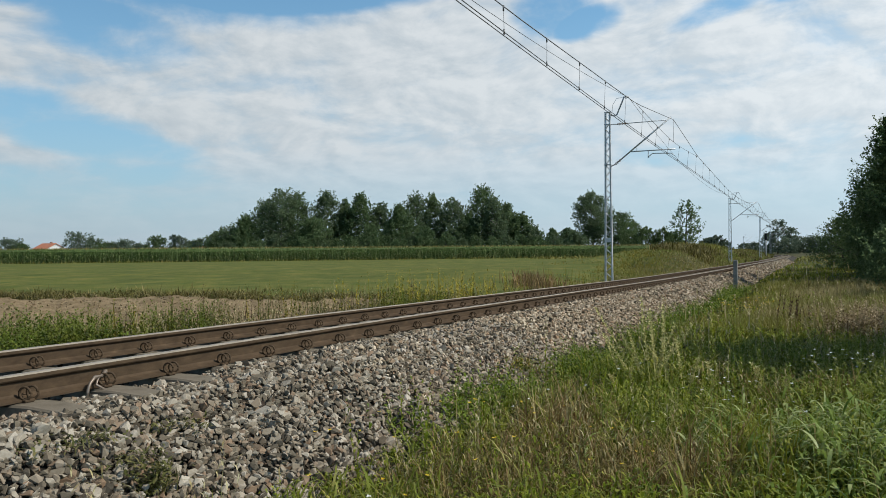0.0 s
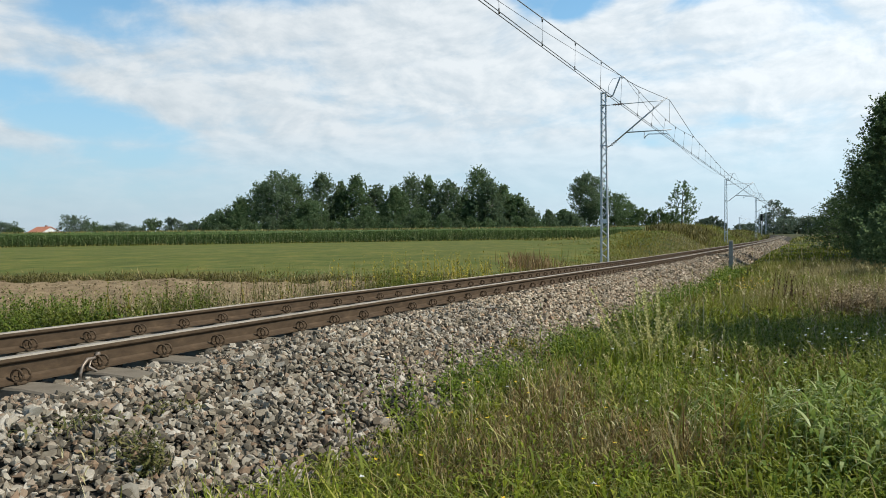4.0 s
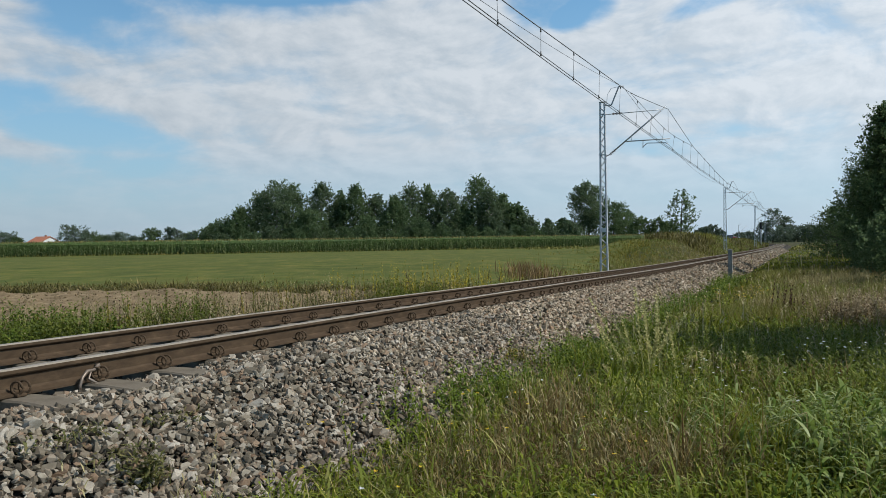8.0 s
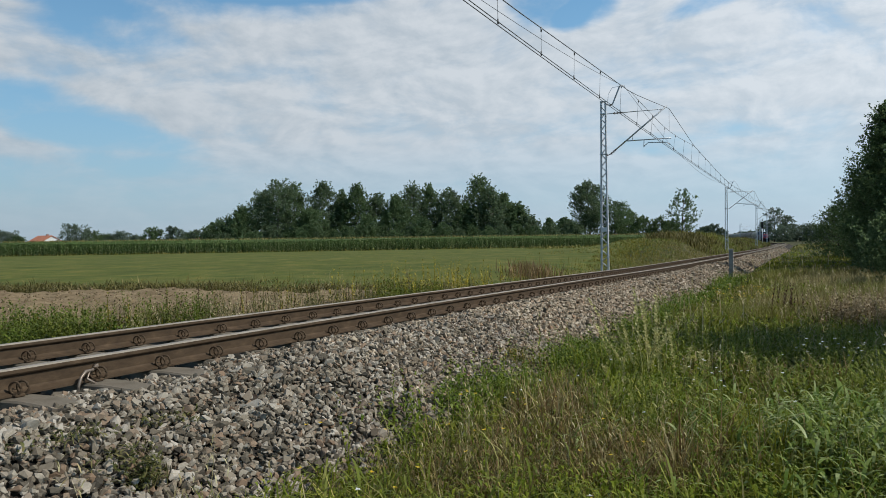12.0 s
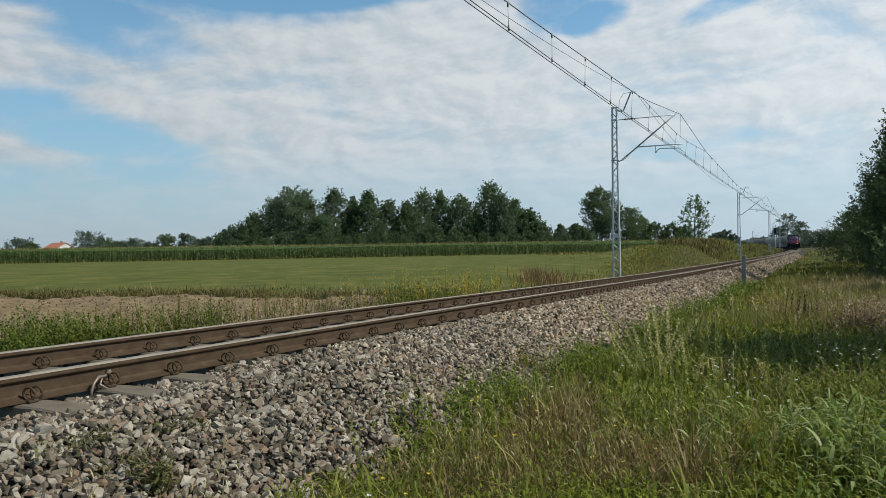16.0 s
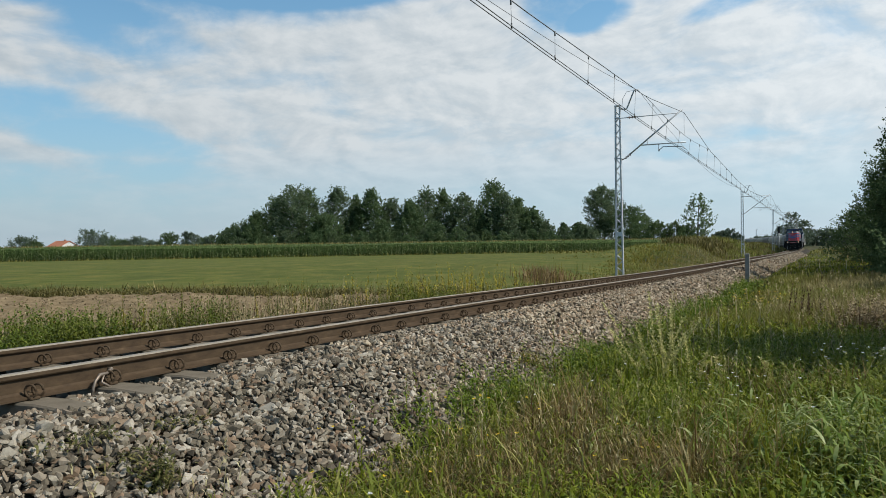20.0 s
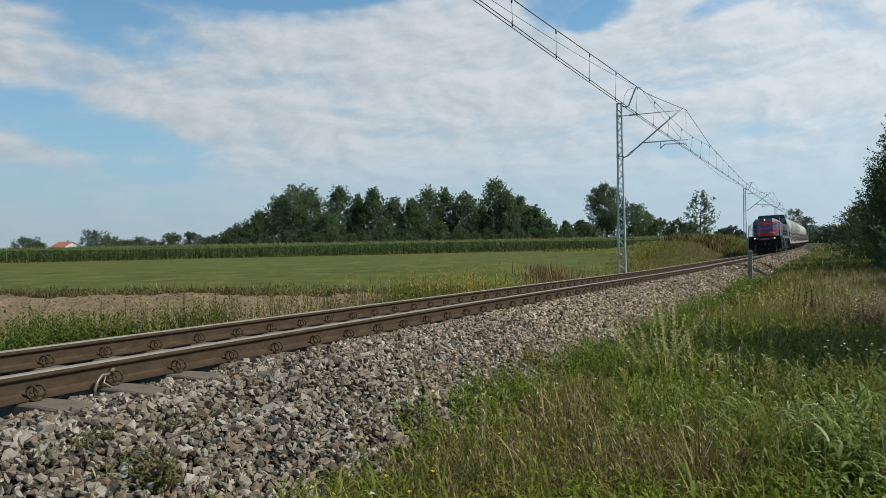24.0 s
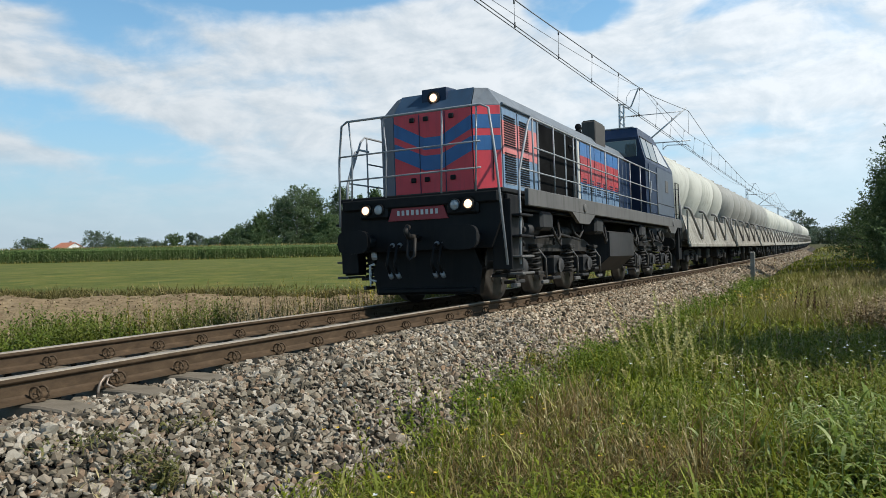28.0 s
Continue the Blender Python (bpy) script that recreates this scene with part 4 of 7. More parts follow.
def stuff(name, sets, material, label, parent=None):
    V, Q, T, o = [], [], [], 0
    for v, q, t in sets:
        V.append(v)
        Q.append(q + o)
        T.append(t + o)
        o += len(v)
    me = np_mesh(name, np.concatenate(V), np.concatenate(Q), np.concatenate(T))
    me.materials.append(material)
    if parent:
        return part(name, me, None, parent, label)
    return solid(name, me, None, label, kind="stuff")


def wave(x, y, k=1.0, ph=0.0):
    """Slow unevenness between 0 and 1."""
    return 0.5 + 0.5 * np.sin(x * 0.9 * k + 1.7 * np.sin(y * 0.61 * k + ph) + ph) * np.cos(y * 0.83 * k + 1.1 * np.sin(x * 0.47 * k - ph))


def standing(x, y):
    return np.stack([x, y, ground(x, y) - 0.02], 1)


def U(a, b, n):
    return rng.uniform(a, b, n)


G_LUSH = foliage("lush_grass", [(0.0, (0.06, 0.09, 0.007)), (0.45, (0.155, 0.195, 0.016)), (0.8, (0.31, 0.335, 0.04)), (1.0, (0.52, 0.45, 0.14))], (0.20, 0.20, 0.022), 1.1, 0.30)
G_DRY = foliage("dry_grass", [(0.0, (0.15, 0.088, 0.036)), (0.4, (0.31, 0.22, 0.09)), (0.7, (0.225, 0.205, 0.044)), (1.0, (0.56, 0.45, 0.24))], None, trans=0.3)
G_STRAW = foliage("straw_heads", [(0.0, (0.30, 0.23, 0.10)), (0.6, (0.46, 0.39, 0.20)), (1.0, (0.60, 0.53, 0.32))], trans=0.25)
G_RED = foliage("reddish_grass", [(0.0, (0.22, 0.13, 0.065)), (0.6, (0.28, 0.19, 0.09)), (1.0, (0.18, 0.16, 0.055))])
G_RUSSET = foliage("russet_grass_heads", [(0.0, (0.12, 0.09, 0.035)), (0.35, (0.20, 0.18, 0.05)), (0.6, (0.27, 0.165, 0.08)), (0.85, (0.33, 0.27, 0.11)), (1.0, (0.46, 0.40, 0.22))], trans=0.3)
G_FIELD = foliage("meadow_grass", [(0.0, (0.11, 0.13, 0.026)), (0.6, (0.175, 0.185, 0.038)), (1.0, (0.29, 0.255, 0.08))], (0.26, 0.215, 0.065), 0.22)
G_BANK = foliage("bank_green", [(0.0, (0.11, 0.145, 0.026)), (0.6, (0.19, 0.22, 0.045)), (1.0, (0.31, 0.30, 0.09))], (0.27, 0.225, 0.065), 0.30, 0.35)
G_SIDE = foliage("dark_herb_leaves", [(0.0, (0.045, 0.085, 0.012)), (0.6, (0.10, 0.155, 0.02)), (1.0, (0.18, 0.22, 0.04))], (0.17, 0.165, 0.03), 0.55)
G_VERGE = foliage("verge_grass", [(0.0, (0.14, 0.12, 0.036)), (0.5, (0.235, 0.20, 0.066)), (1.0, (0.36, 0.30, 0.12))])
G_TAN = foliage("pale_tan_grass", [(0.0, (0.22, 0.18, 0.075)), (0.6, (0.36, 0.30, 0.13)), (1.0, (0.46, 0.39, 0.19))])
G_EDGE = foliage("olive_brown_grass", [(0.0, (0.075, 0.065, 0.022)), (0.5, (0.15, 0.13, 0.04)), (0.9, (0.24, 0.20, 0.075)), (1.0, (0.36, 0.30, 0.13))])
G_OLIVE = foliage("olive_weed", [(0.0, (0.075, 0.08, 0.025)), (0.6, (0.14, 0.14, 0.045)), (1.0, (0.24, 0.20, 0.085))])
G_HERB = foliage("herb_leaves", [(0.0, (0.065, 0.105, 0.011)), (0.6, (0.14, 0.195, 0.021)), (1.0, (0.24, 0.28, 0.05))])
G_LEAFY = foliage("leafy_herbs", [(0.0, (0.09, 0.13, 0.010)), (0.5, (0.18, 0.22, 0.018)), (0.85, (0.28, 0.30, 0.032)), (1.0, (0.40, 0.37, 0.09))], (0.15, 0.175, 0.016), 0.9)
G_SHINE = foliage("shining_grass_leaves", [(0.0, (0.12, 0.15, 0.02)), (0.5, (0.22, 0.255, 0.045)), (0.85, (0.34, 0.35, 0.09)), (1.0, (0.50, 0.45, 0.18))], (0.19, 0.215, 0.035), 1.3, 0.42, 0.42)
G_DEEP = foliage("shade_darkened_leaves", [(0.0, (0.020, 0.036, 0.006)), (0.6, (0.04, 0.062, 0.010)), (1.0, (0.07, 0.09, 0.018))], (0.07, 0.062, 0.02), 1.1, 0.25)
G_DEAD = foliage("dead_pale_stalks", [(0.0, (0.16, 0.115, 0.06)), (0.5, (0.34, 0.26, 0.15)), (1.0, (0.52, 0.43, 0.27))])
G_PALE = foliage("grey_green_leaves", [(0.0, (0.36, 0.35, 0.13)), (0.6, (0.55, 0.51, 0.22)), (1.0, (0.68, 0.61, 0.30))], trans=0.3)
G_GOLD = foliage("goldenrod", [(0.0, (0.09, 0.115, 0.025)), (0.45, (0.17, 0.16, 0.03)), (1.0, (0.34, 0.25, 0.035))])
G_FLOWER = foliage("goldenrod_flowers", [(0.0, (0.14, 0.16, 0.03)), (0.4, (0.30, 0.27, 0.045)), (1.0, (0.58, 0.44, 0.06))])
G_BROWN = foliage("brown_stalks", [(0.0, (0.05, 0.032, 0.02)), (0.6, (0.10, 0.06, 0.035)), (1.0, (0.16, 0.105, 0.06))])
G_CORN = foliage("maize_leaves", [(0.0, (0.08, 0.115, 0.036)), (0.6, (0.15, 0.195, 0.07)), (1.0, (0.27, 0.29, 0.13))])
PETAL_W = foliage("white_petals", [(0.0, (0.7, 0.7, 0.66)), (1.0, (0.8, 0.8, 0.78))], trans=0.15)
PETAL_Y = foliage("yellow_petals", [(0.0, (0.65, 0.42, 0.03)), (1.0, (0.75, 0.55, 0.06))], trans=0.15)


def fan(n, near, far, a0, a1):
    """Places on the plot right of the track, thinning out with distance."""
    d = np.exp(U(math.log(near), math.log(far), n))
    b = np.radians(U(a0, a1, n))
    x, y = d * np.sin(b), d * np.cos(b)
    s, off = nearest(x, y)
    edge = 2.42 + 0.28 * (wave(x, y, 2.2, 0.4) - 0.5) + 0.15 * (rng.uniform(size=n) - 0.5) * 2
    ok = (off > edge) & (s > -6)
    return x[ok], y[ok], d[ok], off[ok], s[ok]


# tussocks of the near sward: places, sizes, and a number of their own
_tr = np.random.default_rng(21)
_d, _b = np.exp(_tr.uniform(math.log(2.8), math.log(16), 2600)), np.radians(_tr.uniform(-48, 52, 2600))
TUSSOCKS = np.stack([_d * np.sin(_b), _d * np.cos(_b), _tr.uniform(0.10, 0.30, 2600), _tr.uniform(0, 1, 2600)], 1)


def tussock(x, y):
    """How near each place is to the middle of a tussock (0 to 1), and that tussock's own number."""
    near, own = np.zeros(len(x)), np.zeros(len(x))
    for i in range(0, len(x), 4000):
        q = ((x[i:i + 4000, None] - TUSSOCKS[:, 0]) ** 2 + (y[i:i + 4000, None] - TUSSOCKS[:, 1]) ** 2) / TUSSOCKS[:, 2] ** 2
        j = q.argmin(1)
        near[i:i + 4000], own[i:i + 4000] = np.exp(-q[np.arange(len(j)), j]), TUSSOCKS[j, 3]
    far = ease(np.hypot(x, y), 10, 16)
    return near * (1 - far) + 0.55 * far, own


# dry places in the grass: middle, half sizes, how dry
DRY_PATCHES = [(0.8, 5.9, 0.45, 0.9, 0.36), (0.2, 4.7, 0.6, 0.7, 0.42), (1.12, 6.6, 0.32, 0.7, 0.4), (2.3, 6.15, 0.5, 0.45, 0.45), (3.2, 7.6, 0.6, 0.35, 0.5), (1.4, 4.7, 0.4, 0.4, 0.55), (0.95, 4.9, 0.5, 0.5, 0.34), (7.4, 13.4, 1.0, 1.5, 0.35), (7.5, 22.0, 2.4, 6.0, 0.32), (14, 29, 3, 5, 0.35)]


def dryness(x, y):
    return sum(k * np.exp(-((x - cx) / rx) ** 2 - ((y - cy) / ry) ** 2) for cx, cy, rx, ry, k in DRY_PATCHES)


def grass_right():
    # fine grass of two kinds, growing in tufts
    x, y, d, off, s = (np.concatenate(q) for q in zip(fan(30000, 2.6, 110, -48, 52), fan(14000, 12, 60, 0, 50)))
    k = 8
    tuft = len(x)
    spread = np.repeat(0.04 * np.maximum(d / 5, 1), k)
    dry = wave(x, y, 0.75, 2.1) * 0.25 + wave(x, y, 2.3, 0.3) * 0.2 + rng.normal(0, 0.12, tuft)
    dry = dry + 0.05 * ease(d, 16, 40)
    dry = dry + dryness(x, y)
    near, own = tussock(x, y)
    dry = dry + 0.26 * (own - 0.5) * near
    vigour = rng.uniform(0.5, 1.3, tuft) * (0.30 + 0.95 * near) * (0.6 + 0.8 * wave(x, y, 1.9, 2.9))
    hgt = ((0.12 + 0.14 * wave(x, y, 1.4, 1.0)) * ease(off, 2.0, 3.4) + 0.07) * vigour * (1 - 0.2 * ease(d, 10, 25))
    x, y, d, dry, hgt = (np.repeat(q, k) for q in (x, y, d, dry, hgt))
    x, y = x + rng.normal(0, 1, len(x)) * spread, y + rng.normal(0, 1, len(x)) * spread
    far = np.maximum(d / 5.0, 1.0) ** 0.62
    thinned = (rng.uniform(size=len(x)) < 0.5) & (d < 13)
    for sel, mat, nm, lb, hk in (((dry < 0.48) & ~thinned, G_LUSH, "green_grass", "dense uncut green grass, bright where the sun falls", 1.0), (dry >= 0.48, G_DRY, "dry_grass", "dry straw-coloured and brownish grass", 1.25)):
        n = int(sel.sum())
        L = hgt[sel] * rng.uniform(0.6, 1.35, n) * hk
        stuff(nm, [blades(standing(x[sel], y[sel]), U(0, 6.28, n), np.radians(U(55, 90, n)), L, (0.0105 if hk == 1.0 else 0.0068) * rng.uniform(0.6, 1.6, n) * far[sel], np.radians(U(8, 100, n)))], mat, lb)
    # shorter, trodden grass on the spot where the camera stands
    n = 15000
    r, b = 10.0 * np.sqrt(rng.uniform(size=n)), U(0, 6.28, n)
    x, y = r * np.sin(b), r * np.cos(b)
    s, off = nearest(x, y)
    ok = (off > 2.5) & ((r < 2.9) | (y < 0.78 * np.abs(x)))
    x, y = (np.repeat(q[ok], 7) for q in (x, y))
    n = len(x)
    x, y = x + rng.normal(0, 0.06, n), y + rng.normal(0, 0.06, n)
    stuff("short_grass", [blades(standing(x, y), U(0, 6.28, n), np.radians(U(45, 88, n)), U(0.08, 0.26, n), U(0.010, 0.020, n), np.radians(U(20, 95, n)))], G_LUSH, "shorter trodden green grass")
    # low growth that fills the bottom of the sward, coloured dark for its shade
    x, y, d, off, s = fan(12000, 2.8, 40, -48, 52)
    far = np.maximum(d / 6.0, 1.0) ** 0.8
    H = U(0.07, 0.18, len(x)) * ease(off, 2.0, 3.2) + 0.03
    stuff("ground_cover", herb(x, y, H, 0.075 * far, 5, 0.36, 25, 1.0, None, 0.004 * far), G_DEEP, "low ground cover under the grass, darkened as in shade")
    # low leafy herbs all through the sward
    x, y, d, off, s = fan(9000, 2.8, 26, -45, 50)
    near, own = tussock(x, y)
    ok = wave(x, y, 1.1, 4.0) + rng.normal(0, 0.12, len(x)) - dryness(x, y) + 0.9 * (near - 0.55) * (own > 0.4) > 0.30
    x, y, d, off = x[ok], y[ok], d[ok], off[ok]
    far = np.maximum(d / 6.0, 1.0) ** 0.7
    H = U(0.14, 0.38, len(x)) * ease(off, 2.0, 3.4) * (0.6 + 0.8 * wave(x, y, 3.1, 0.3)) + 0.06
    stuff("low_herbs", herb(x, y, H, 0.095 * far, 8, 0.30, 40, 1.0, None, 0.004 * far), G_LEAFY, "low leafy herbs in the sward")
    # broad grass leaves that arch over and shine
    x, y, d, off, s = fan(5200, 2.8, 22, -45, 50)
    near, own = tussock(x, y)
    ok = (wave(x, y, 1.7, 1.1) - 1.1 * dryness(x, y) > 0.24) & (off > 2.7) & (near > 0.45) & (own > 0.3)
    x, y, d = (np.repeat(q[ok], 4) for q in (x, y, d))
    n = len(x)
    x, y = x + rng.normal(0, 0.05, n), y + rng.normal(0, 0.05, n)
    far = np.maximum(d / 6.0, 1.0) ** 0.6
    b = standing(x, y)
    b[:, 2] += U(0.0, 0.16, n)
    stuff("broad_grass", [arched(b, U(0, 6.28, n), np.radians(U(48, 88, n)), U(0.16, 0.40, n), U(0.007, 0.016, n) * far, np.radians(U(50, 135, n)))], G_SHINE, "broad arching grass leaves with a pale shine")
    # flowering grass stems with narrow heads
    x, y, d, off, s = fan(1900, 2.8, 60, -45, 50)
    ok = (dryness(x, y) + 0.35 * wave(x, y, 1.3, 2.0) > 0.28) | (d > 9)
    x, y, d = x[ok], y[ok], d[ok]
    n = len(x)
    far = np.maximum(d / 5.0, 1.0)
    H = U(0.35, 0.7, n) * (0.75 + 0.4 * wave(x, y, 1.1, 3))
    az, el = U(0, 6.28, n), np.radians(U(74, 88, n))
    b = standing(x, y)
    sets = [blades(b, az, el, H, 0.0042 * far, np.radians(U(4, 22, n)), 1.0)]
    tip = b + np.stack([np.sin(az) * np.cos(el) * H * 0.96, np.cos(az) * np.cos(el) * H * 0.96, np.sin(el) * H * 0.93], 1)
    for k in range(6):
        q = tip - np.array([0, 0, 1.0]) * (0.022 * k)
        sets.append(blades(q, az + k * 2.4, np.radians(U(35, 75, n)), U(0.03, 0.06, n) * (1 + 0.3 * (far > 2)), 0.0085 * far, np.radians(U(10, 50, n))))
    stuff("grass_stems", sets, G_STRAW, "tall ripe grass stems with thin straw-coloured heads")


def red_grass():
    """Fine reddish grass in flower, thickest on the dry places."""
    x, y, d, off, s = fan(5200, 2.9, 12, -40, 50)
    ok = (off > 2.9) & (dryness(x, y) + rng.normal(0, 0.10, len(x)) > 0.30)
    x, y = (np.repeat(q[ok], 5) for q in (x, y))
    n = len(x)
    x, y = x + rng.normal(0, 0.05, n), y + rng.normal(0, 0.05, n)
    b, az, el, H = standing(x, y), U(0, 6.28, n), np.radians(U(60, 89, n)), U(0.14, 0.44, n)
    sets = [blades(b, az, el, H, U(0.003, 0.006, n), np.radians(U(4, 30, n)), 1.0)]
    tip = b + np.stack([np.sin(az) * np.cos(el), np.cos(az) * np.cos(el), np.sin(el)], 1) * (H * 0.95)[:, None]
    for k in range(3):
        sets.append(blades(tip - np.array([0, 0, 0.03 * k]), az + k * 2.1, np.radians(U(40, 80, n)), U(0.03, 0.06, n), U(0.006, 0.010, n), np.radians(U(0, 40, n))))
    stuff("reddish_grass", sets, G_RUSSET, "fine reddish-brown grass in flower")


def herb(x, y, H, leaf, n_leaf, wid, rise=30, spread=1.0, lean=None, stem=0.006):
    """Upright herbs: stems with leaves turning round them. Returns blade sets."""
    n = len(x)
    b = standing(x, y)
    az = U(0, 6.28, n)
    el = np.radians(U(76, 89, n)) if lean is None else lean
    sets = [blades(b, az, el, H, np.full(n, stem) if np.isscalar(stem) else stem, np.radians(U(0, 12, n)), 1.2)]
    for k in range(n_leaf):
        f = (k + 0.6) / n_leaf
        q = b + np.stack([np.sin(az) * np.cos(el) * H * f, np.cos(az) * np.cos(el) * H * f, np.sin(el) * H * f], 1)
        size = leaf * (1.15 - 0.7 * f) * rng.uniform(0.7, 1.3, n) * spread
        sets.append(blades(q, az + k * 2.4 + U(-0.5, 0.5, n), np.radians(U(rise - 20, rise + 25, n)), size, size * wid, np.radians(U(30, 80, n)), 0.2))
    return sets


def herbs_right():
    # broad-leaved herbs in the lush part
    n = 3200
    x, y = U(0.2, 8.5, n), U(3.2, 12.0, n)
    s, off = nearest(x, y)
    ok = (off > 3.0) & (wave(x, y, 1.3, 0.7) + 0.35 * ease(off, 3.6, 4.6) - 0.9 * dryness(x, y) > 0.55)
    x, y = x[ok], y[ok]
    stuff("broadleaf_herbs", herb(x, y, U(0.18, 0.46, len(x)), 0.10, 13, 0.26, 42), G_HERB, "leafy green herbs among the grass")
    # upright shoots with narrow leaves, standing out of the sward
    n = 2200
    x, y = U(0.8, 6.5, n), U(4.2, 10.5, n)
    s, off = nearest(x, y)
    ok = (off > 3.1) & (wave(x, y, 2.1, 2.2) - 0.8 * dryness(x, y) > 0.40)
    x, y = x[ok], y[ok]
    stuff("green_shoots", herb(x, y, U(0.22, 0.6, len(x)), 0.115, 17, 0.22, 40, 1.0, None, 0.008), G_SHINE, "upright leafy shoots in the grass")
    # taller stands near the path: long pale leaves, and a dock with wide ones
    long_leaf = foliage("long_leaves", [(0.0, (0.12, 0.18, 0.03)), (0.5, (0.24, 0.31, 0.07)), (1.0, (0.46, 0.50, 0.22))], trans=0.4, rough=0.4)
    n = 430
    x, y = rng.normal(2.85, 0.6, n), rng.normal(4.7, 0.5, n)
    H = U(0.2, 0.55, n)
    sets = herb(x, y, H, 0.05, 3, 0.2, 40)
    b = standing(x, y)
    for k in range(11):
        q = b + np.stack([rng.normal(0, 0.02, n), rng.normal(0, 0.02, n), H * (k + 0.8) / 11.5], 1)
        sets.append(arched(q, U(0, 6.28, n), np.radians(U(15, 70, n)), U(0.10, 0.21, n), U(0.012, 0.023, n), np.radians(U(40, 110, n))))
    stuff("tall_leafy_herbs", sets, long_leaf, "tall herbs with long pale green leaves")
    n = 26
    x, y = rng.normal(2.95, 0.22, n), rng.normal(4.35, 0.3, n)
    b = standing(x, y)
    b[:, 2] += U(0.05, 0.35, n)
    stuff("dock_leaves", [arched(b, U(0, 6.28, n), np.radians(U(35, 80, n)), U(0.12, 0.2, n), U(0.03, 0.05, n), np.radians(U(40, 100, n)))], long_leaf, "wide green dock leaves")
    # mugwort: a sheaf of pale flowering spikes
    g = thing("mugwort", "tall pale grey-green mugwort in flower, standing in the grass", "weed", Matrix.Translation((2.35, 8.1, 0.05)))
    for cx, cy, n, hk in ((2.15, 8.0, 13, 1.0), (2.45, 7.85, 3, 0.66), (2.7, 7.6, 2, 0.52), (1.76, 7.85, 2, 0.42), (3.1, 7.6, 2, 0.48)):
        x, y = cx + rng.normal(0, 0.07, n), cy + rng.normal(0, 0.05, n)
        b, az, el, H = standing(x, y), rng.normal(0, 0.6, n) + np.where(np.arange(n) % 3 > 0, -1.57, 1.57), np.radians(np.linspace(54, 86, n) if n > 5 else U(60, 84, n)), U(0.72, 1.12, n) * hk
        run = np.stack([np.sin(az) * np.cos(el), np.cos(az) * np.cos(el), np.sin(el)], 1) * H[:, None]
        sets = [blades(b, az, el, H, np.full(n, 0.013), np.full(n, 0.0), 1.2)]
        for k in range(40):
            f = 0.36 + 0.64 * (k + 0.5) / 40
            q = b + run * f
            reach = 0.024 * (1.02 - f) ** 0.6 + 0.016
            a2 = az + k * 2.4
            sets.append(arched(q, a2, np.radians(U(35, 72, n)), reach * U(0.7, 1.3, n), U(0.018, 0.03, n), np.radians(U(-25, 30, n))))
            tip = q + np.stack([np.sin(a2), np.cos(a2), 1.1 + 0 * a2], 1) * reach * 0.5
            sets.append(blades(tip, a2 + 1.0, np.radians(U(10, 70, n)), U(0.022, 0.04, n), U(0.015, 0.026, n), np.radians(U(0, 50, n))))
        ob = tagged(stuff("stems_and_leaves", sets, G_PALE, "pale spiky stems", g), kind="stuff")
        ob.matrix_parent_inverse = g.matrix_basis.inverted()
    # slender weeds here and there
    x, y, d, off, s = fan(170, 4.5, 30, -10, 48)
    stuff("slender_weeds", herb(x, y, U(0.4, 0.8, len(x)), 0.075, 20, 0.3, 55, 1.0, None, 0.006), G_LEAFY, "scattered slender weeds with narrow leaves")
    # brown dock stalks
    x, y, d, off, s = fan(40, 12, 45, 20, 48)
    stuff("dock_stalks", herb(x, y, U(0.5, 0.95, len(x)), 0.05, 26, 0.5, 60, 1.0, None, 0.008), G_BROWN, "dead brown dock stalks with seeds")
    x, y = rng.normal(7.7, 0.42, 150), rng.normal(13.7, 0.8, 150)
    stuff("dock_clump", herb(x, y, U(0.35, 0.85, 150), 0.10, 30, 0.55, 50, 1.0, np.radians(U(60, 88, 150)), 0.008), G_DEAD, "clump of dead pale brown weeds in seed")
    x, y = rng.normal(7.2, 0.18, 9), rng.normal(15.6, 0.3, 9)
    stuff("dark_dock", herb(x, y, U(0.5, 0.9, 9), 0.09, 36, 0.5, 60, 1.0, None, 0.014), G_BROWN, "dark brown dock standing among the grass")
    # leafy plants at the ballast's edge
    for cx, cy, n, sp in ((0.25, 7.2, 60, 0.22), (0.6, 7.7, 90, 0.28), (0.1, 6.6, 50, 0.2), (1.2, 9.1, 110, 0.36), (1.75, 10.2, 70, 0.4), (2.9, 12.6, 90, 0.6), (-0.35, 6.0, 40, 0.2)):
        x, y = rng.normal(cx, sp, n), rng.normal(cy, sp, n)
        stuff("edge_herbs", herb(x, y, U(0.12, 0.42, n), 0.10, 12, 0.34, 35), G_HERB, "leafy weeds at the ballast's edge")
    x, y = rng.normal(0.85, 0.16, 26), rng.normal(8.7, 0.2, 26)
    stuff("red_sorrel", herb(x, y, U(0.15, 0.34, 26), 0.05, 20, 0.5, 60, 1.0, None, 0.006), G_RUSSET, "rust-brown sorrel at the ballast's edge")
